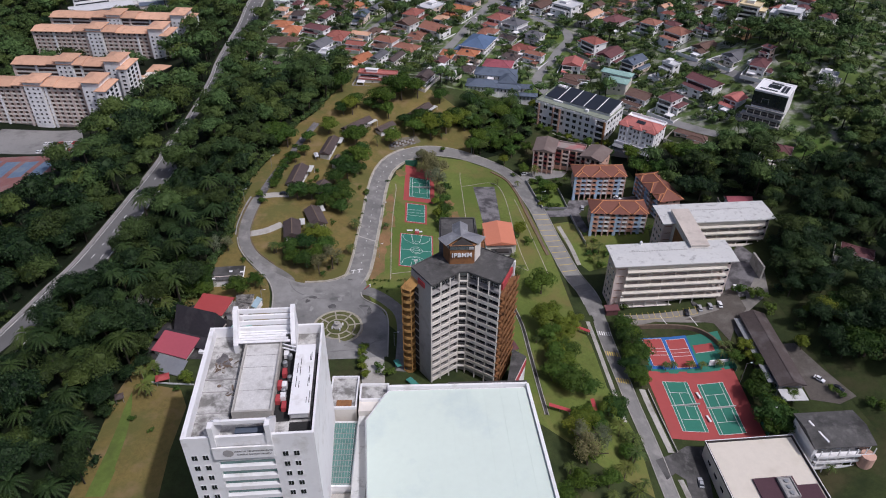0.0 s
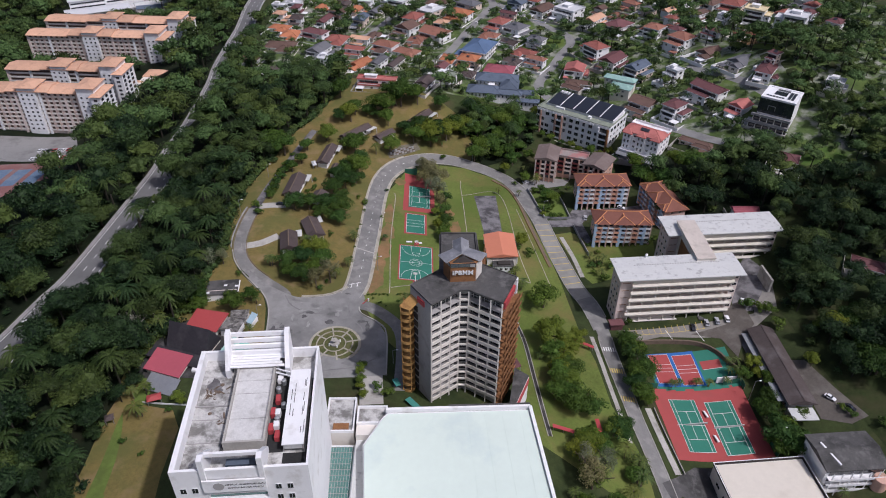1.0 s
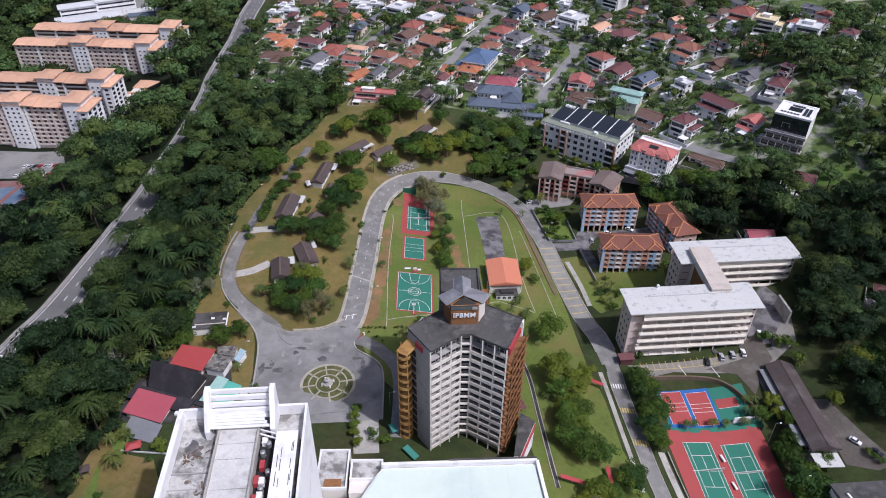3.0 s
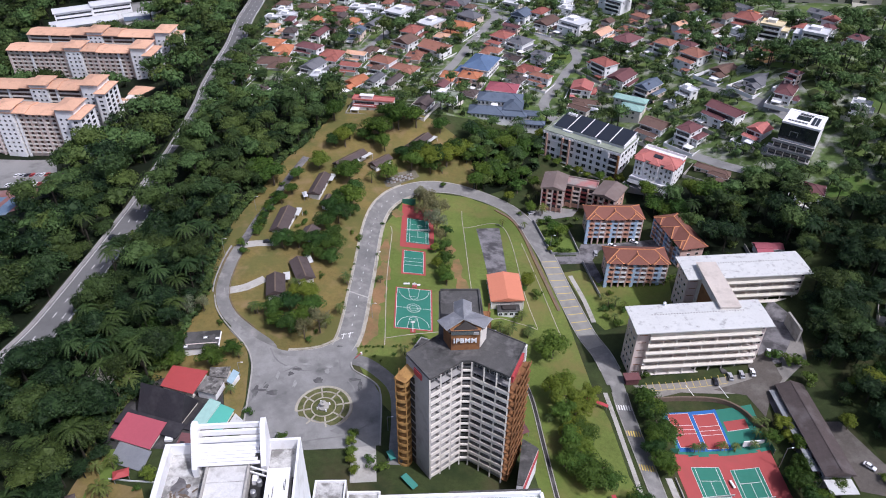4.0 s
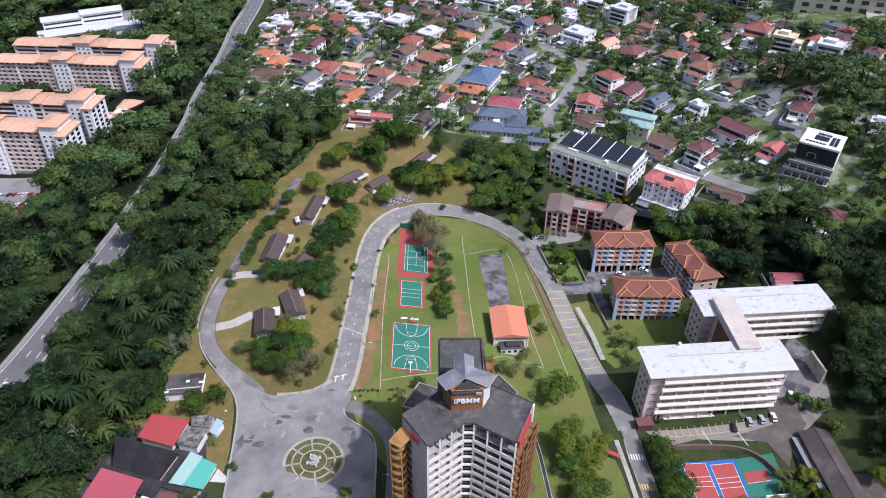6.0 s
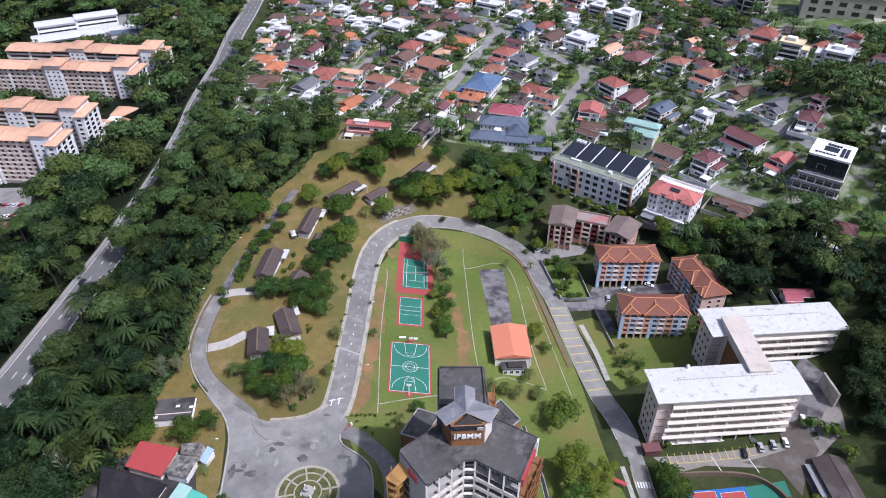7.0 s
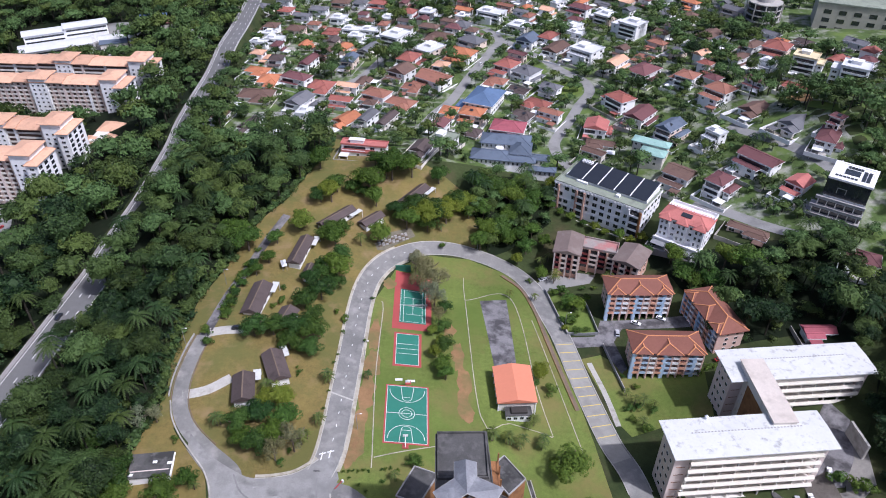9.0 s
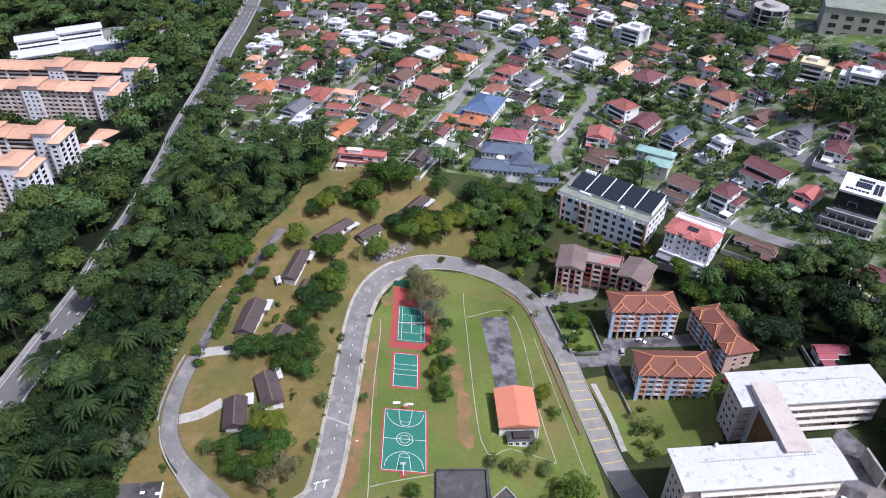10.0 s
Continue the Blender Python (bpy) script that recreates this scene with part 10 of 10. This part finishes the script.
for i, (dx, dy, r) in enumerate(((-24, -17, 3.6), (-18, -16.4, 2.6), (-11, -17, 3.2), (-4, -16.6, 2.4), (3, -17.4, 3.4), (9, -16.6, 2.6), (17, -17, 3.8), (23, -18, 3.0), (27, -14, 3.4), (-29, -12, 5.0), (-30, -2, 5.5))):
    spot = condo.matrix_world @ Vector((dx, dy, 0))
    plant("light" if i % 3 else "broad", round(spot.x, 1), round(spot.y, 1), r)
plant("light", 51.6, 250.0, 8.0)
plant("light", 49.8, 222.8, 7.6)
plant("dark", -3.4, 247.5, 3.2)
for x, y, r in ((-26.7, 243.2, 0.8), (-24.9, 243.4, 0.9), (-23.4, 243.6, 0.8), (-21.8, 243.6, 0.8), (-20.0, 243.7, 0.9), (-18.2, 243.8, 0.8), (-24.5, 240.5, 0.8), (-21.0, 237.8, 1.0), (-18.8, 235.5, 0.8), (-14.0, 244.8, 0.8), (-12.8, 245.0, 0.9), (-11.1, 245.7, 0.9), (-13.4, 239.4, 1.2), (-8.7, 245.1, 1.0)):
    plant("bush", x, y, r)
plant("palm", -9.5, 240.8, 2.4)
plant("dark", -82.4, 231.8, 5.9)
plant("dark", -96.4, 233.0, 5.0)
plant("dark", -103.4, 234.4, 5.6)
plant("wispy", -98.6, 259.0, 4.6)
plant("wispy", -93.0, 262.0, 3.6)
plant("bare", -114.6, 218.4, 8.0)
plant("broad", -75.6, 237.2, 4.1)
plant("dark", -99.2, 239.0, 6.8)
plant("palm", -106.6, 230.2, 5.0)
plant("palm", -110.0, 221.4, 5.0)
for x, y, r in ((24.3, 262.7, 2.9), (29.7, 262.5, 2.9), (34.2, 261.7, 2.9), (42.6, 261.5, 2.9), (41.3, 272.7, 2.9)):
    plant("palm", x, y, r)


# ---- woods: too many trees to count ----
WOODBARK = surf("dark_mossy_bark", (0.035, 0.032, 0.024), 0.95, 0.3)
# extra blue in the lighter green stands for distance haze
WOODLEAF = leaf("hazed_woodland_leaves", (0.003, 0.011, 0.004), (0.099, 0.157, 0.046), False, 0.68)
WOODPALM = leaf("oil_palm_fronds", (0.008, 0.022, 0.006), (0.050, 0.084, 0.024), False, 0.7)
forms = [crown(900 + k, 1.0, h, b, lobes, leaves, size, fl, 0.0, 2) for k, (h, b, lobes, leaves, size, fl) in enumerate(
    [(1.7, 0.5, 24, 2100, 0.08, 0.85), (1.4, 0.3, 22, 2000, 0.08, 0.8), (1.9, 0.4, 26, 2200, 0.08, 0.9), (1.2, 0.5, 18, 1700, 0.08, 0.45), (1.6, 0.35, 20, 2000, 0.08, 0.85), (1.3, 0.3, 20, 1900, 0.08, 0.7)])]
palm_form = fronds(77, 1.0, 0.85, 17, 1.0, 0.10)
mid_forms = [crown(930 + k, 1.0, h, 0.35, 18, 860, 0.112, fl, 0.0, 2) for k, (h, fl) in enumerate(((1.7, 0.85), (1.4, 0.75), (1.9, 0.9), (1.2, 0.45)))]
far_forms = [crown(960 + k, 1.0, h, 0.35, 14, 420, 0.155, 0.8, 0.0, 1) for k, h in enumerate((1.7, 1.4, 1.9, 1.5))]
sparse_forms = [crown(980 + k, 1.0, h, 0.1, 16, 140, 0.21, 0.9, 0.0, 1) for k, h in enumerate((1.6, 1.4, 1.8, 1.3))]
low_forms = [crown(990 + k, 1.0, 1.1, 0.0, 8, 75, 0.24, 0.8, 0.0, 1) for k in range(4)]


QUARTER = [(-138, 505), (-105, 485), (-60, 492), (-40, 470), (-5, 440), (30, 448), (75, 452), (115, 440), (140, 402), (185, 366), (220, 340), (330, 360), (350, 830), (-140, 830), (-146, 640)]
street_pts = [(p.x, p.y) for line in (STREET_A, STREET_B, STREET_C, STREET_D, STREET_E) for p in smooth(line, 6.0)]


def clear(x, y, others, gap):
    return all((x - a) ** 2 + (y - b) ** 2 > (gap * r) ** 2 for a, b, r in others)


def open_front(x, y):
    """False close to a house and on the slope below its front."""
    return not any(abs(x - a) < 0.9 * r and -r - 9 < y - b < r for a, b, r in plots)


def wood(name, area, space, size, label, seed, keep=lambda x, y: True, palms=0.08, thin=False, verge=(), hem=()):
    g = random.Random(seed)
    xa, xb, ya, yb = min(p[0] for p in area), max(p[0] for p in area), min(p[1] for p in area), max(p[1] for p in area)
    crowns, tones, fans, fantones, stems = [], [], [], [], Shape()
    y, row = ya, 0
    while y < yb:
        x = xa + (row % 2) * space / 2
        while x < xb:
            px, py = x + g.uniform(-0.42, 0.42) * space, y + g.uniform(-0.42, 0.42) * space
            if inside(px, py, area) and keep(px, py):
                r = size * g.choice((0.55, 0.7, 0.85, 1.0, 1.0, 1.2, 1.4))
                a, z = g.uniform(0, 6.283), ground(px, py)
                turn = np.array([[math.cos(a), -math.sin(a), 0], [math.sin(a), math.cos(a), 0], [0, 0, g.uniform(0.75, 1.35)]]).T * r
                lift = 0.0 if thin else g.uniform(0.0, 0.3 if px < -160 else 0.85) * r
                if g.random() < (0.34 if palms > 0.12 and px > -140 and 222 < py < 278 else 0.22 if palms > 0.12 and px > -150 and py < 222 else palms):
                    k = (5.2 + 1.4 * g.random()) / r if not thin else 1.0
                    fans.append(palm_form @ turn * k + (px, py, z + lift + 1.0 * r))
                    fantones += [g.random()] * len(palm_form)
                else:
                    form = g.choice(sparse_forms if thin else forms if py < 310 and name != "hill_wood" and px > -190 else mid_forms if py < 430 else far_forms)
                    crowns.append(form @ turn + (px, py, z + lift))
                    # tone rises with distance as painted haze; east hill lowered as painted shade
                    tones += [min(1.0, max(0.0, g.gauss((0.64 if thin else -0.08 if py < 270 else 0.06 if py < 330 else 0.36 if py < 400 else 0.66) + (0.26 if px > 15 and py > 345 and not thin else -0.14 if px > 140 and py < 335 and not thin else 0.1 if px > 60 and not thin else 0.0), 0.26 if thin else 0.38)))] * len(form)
                stems.tube(px, py, z - 0.5, z + lift + 0.9 * r, 0.06 * r, 0.04 * r, 5)
                for q in range(0 if thin else 1):
                    sx, sy, k = px + g.uniform(-0.5, 0.5) * space, py + g.uniform(-0.5, 0.5) * space, g.uniform(2.4, 4.2)
                    if keep(sx, sy):
                        crowns.append(g.choice(low_forms) * k + (sx, sy, ground(sx, sy) - 0.4))
                        # nearer low growth darker: shade between the crowns put into its tone
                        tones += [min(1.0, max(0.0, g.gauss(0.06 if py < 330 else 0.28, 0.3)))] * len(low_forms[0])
            x += space
        y += space * 0.87
        row += 1
    for px, py in verge:
        if g.random() < 0.85:
            r, a, z = g.uniform(5.6, 8.4), g.uniform(0, 6.283), ground(px, py)
            lift = g.uniform(0.2, 0.6) * r
            form = g.choice(forms if py < 330 else mid_forms if py < 480 else far_forms)
            crowns.append(form @ (np.array([[math.cos(a), -math.sin(a), 0], [math.sin(a), math.cos(a), 0], [0, 0, g.uniform(0.95, 1.3)]]).T * r) + (px, py, z + lift))
            # verge crowns lighten with distance, haze put into their tone
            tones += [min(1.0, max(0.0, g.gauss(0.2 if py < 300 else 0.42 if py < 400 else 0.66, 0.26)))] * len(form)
            stems.tube(px, py, z - 0.5, z + lift + 0.9 * r, 0.06 * r, 0.04 * r, 5)
    for px, py in hem:
        k = g.uniform(1.6, 3.6)
        px, py = px + g.uniform(-2.6, 0.6), py + g.uniform(-1.5, 1.5)
        crowns.append(g.choice(low_forms) * k + (px, py, ground(px, py) - 0.3))
        tones += [min(1.0, max(0.0, g.gauss(0.5, 0.25)))] * len(low_forms[0])
    ob = thing(name, Matrix(), label, "woodland", "", "stuff")
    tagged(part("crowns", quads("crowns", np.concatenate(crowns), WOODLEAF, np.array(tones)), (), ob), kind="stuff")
    if fans:
        tagged(part("palm_fronds", quads("palm_fronds", np.concatenate(fans), WOODPALM, np.array(fantones)), (), ob), kind="stuff")
    tagged(part("trunks", stems, WOODBARK, ob), kind="stuff")


way_pts = [(p.x, p.y) for p in way]
off_way = lambda x, y, gap=11.5: min((x - a) ** 2 + (y - b) ** 2 for a, b in way_pts) > gap * gap
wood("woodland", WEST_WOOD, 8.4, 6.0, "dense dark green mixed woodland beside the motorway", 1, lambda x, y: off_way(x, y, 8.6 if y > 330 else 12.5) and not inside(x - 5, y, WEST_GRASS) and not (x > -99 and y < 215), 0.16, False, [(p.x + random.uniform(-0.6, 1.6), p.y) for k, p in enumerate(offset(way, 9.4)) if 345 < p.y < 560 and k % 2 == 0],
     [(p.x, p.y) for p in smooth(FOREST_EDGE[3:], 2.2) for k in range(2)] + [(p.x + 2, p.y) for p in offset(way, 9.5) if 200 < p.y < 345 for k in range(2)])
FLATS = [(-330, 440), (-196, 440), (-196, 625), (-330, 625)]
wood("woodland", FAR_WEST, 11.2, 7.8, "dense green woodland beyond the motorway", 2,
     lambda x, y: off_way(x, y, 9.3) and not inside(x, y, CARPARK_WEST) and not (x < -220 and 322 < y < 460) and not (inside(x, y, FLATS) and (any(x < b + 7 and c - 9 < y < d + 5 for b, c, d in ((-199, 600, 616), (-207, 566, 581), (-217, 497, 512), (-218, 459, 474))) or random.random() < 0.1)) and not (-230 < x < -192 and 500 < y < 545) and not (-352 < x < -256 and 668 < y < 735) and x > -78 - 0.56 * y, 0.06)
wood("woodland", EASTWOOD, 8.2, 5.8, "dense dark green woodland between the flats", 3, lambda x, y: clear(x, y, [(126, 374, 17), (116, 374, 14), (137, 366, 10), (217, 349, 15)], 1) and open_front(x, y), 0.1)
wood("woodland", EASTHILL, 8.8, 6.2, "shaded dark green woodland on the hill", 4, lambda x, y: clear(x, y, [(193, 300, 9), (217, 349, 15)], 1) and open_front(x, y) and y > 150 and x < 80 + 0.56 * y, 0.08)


wood("woodland", MIDWOOD, 7.0, 4.8, "dense green trees beside the condominium", 9, lambda x, y: clear(x, y, plots + [(98, 416, 27), (78, 428, 10), (46, 465, 22)], 1.0), 0.1)

SLOPE = [(163, 300), (182, 305), (206, 356), (222, 340), (330, 362), (330, 300), (236, 300), (198, 290)]
wood("woodland", SLOPE, 8.0, 5.2, "dark green woodland on the eastern slope", 8, lambda x, y: clear(x, y, plots + [(217, 349, 15)], 1.0) and open_front(x, y) and x < 80 + 0.56 * y, 0.08)

# the rest of the quarter: houses between the larger ones, then its gardens
STREETS_CLEAR = lambda x, y, gap: min((x - a) ** 2 + (y - b) ** 2 for a, b in street_pts) > gap * gap
BIG = [(46, 465, 22), (98, 416, 30), (131, 389, 17), (38, 538, 17), (128, 458, 13), (206, 388, 19), (258, 640, 18), (316, 610, 55), (150, 398, 14), (73, 585, 16)]
g = random.Random(5)
y = 500
while y < 800:
    x = -132
    while x < 300:
        px, py = x + g.uniform(-5, 5), y + g.uniform(-5, 5)
        dense = 0.95 if px < 130 else 0.75
        if inside(px, py, QUARTER) and STREETS_CLEAR(px, py, 11) and all((px - a) ** 2 + (py - b) ** 2 > (r + 8.0) ** 2 for a, b, r in plots + BIG) and g.random() < dense:
            form = g.choice(("hip", "hip", "hip", "hip", "gable", "gable", "gable", "gable", "flat"))
            house(round(px, 1), round(py, 1), g.uniform(12, 16), g.uniform(9, 12), lean(px) + g.choice((0, 0, 90)), 2 if g.random() < 0.8 else 1, form,
                  "white" if form == "flat" else g.choice(("brown", "brown", "grey", "grey", "dark", "red", "terra", "maroon", "orange", "peach")), None, 3.2, True)
        x += 18
    y += 18
belt = lambda x, y: 1.0 if inside(x, y, BELT_A) or inside(x, y, BELT_B) or (inside(x, y, BELT_C) and clear(x, y, [(217, 349, 15)], 1)) else noise.noise(Vector((x * 0.014, y * 0.014, 3.0))) + (0.04 if x > 120 else -0.05)
homes = plots + BIG
wood("garden_trees", QUARTER, 7.2, 3.5, "garden trees and hedges between the houses", 6, lambda x, y: belt(x, y) < 0.12 and STREETS_CLEAR(x, y, 5.5) and clear(x, y, homes, 0.95) and random.random() < (0.86 if x < 120 else 0.97), 0.1, True)
wood("woodland", QUARTER, 8.0, 5.2, "dense green tree belts between the houses", 7, lambda x, y: belt(x, y) >= 0.12 and STREETS_CLEAR(x, y, 6.5) and clear(x, y, homes, 1.12) and clear(x, y, [(73, 585, 15), (96, 585, 12)], 1), 0.06)
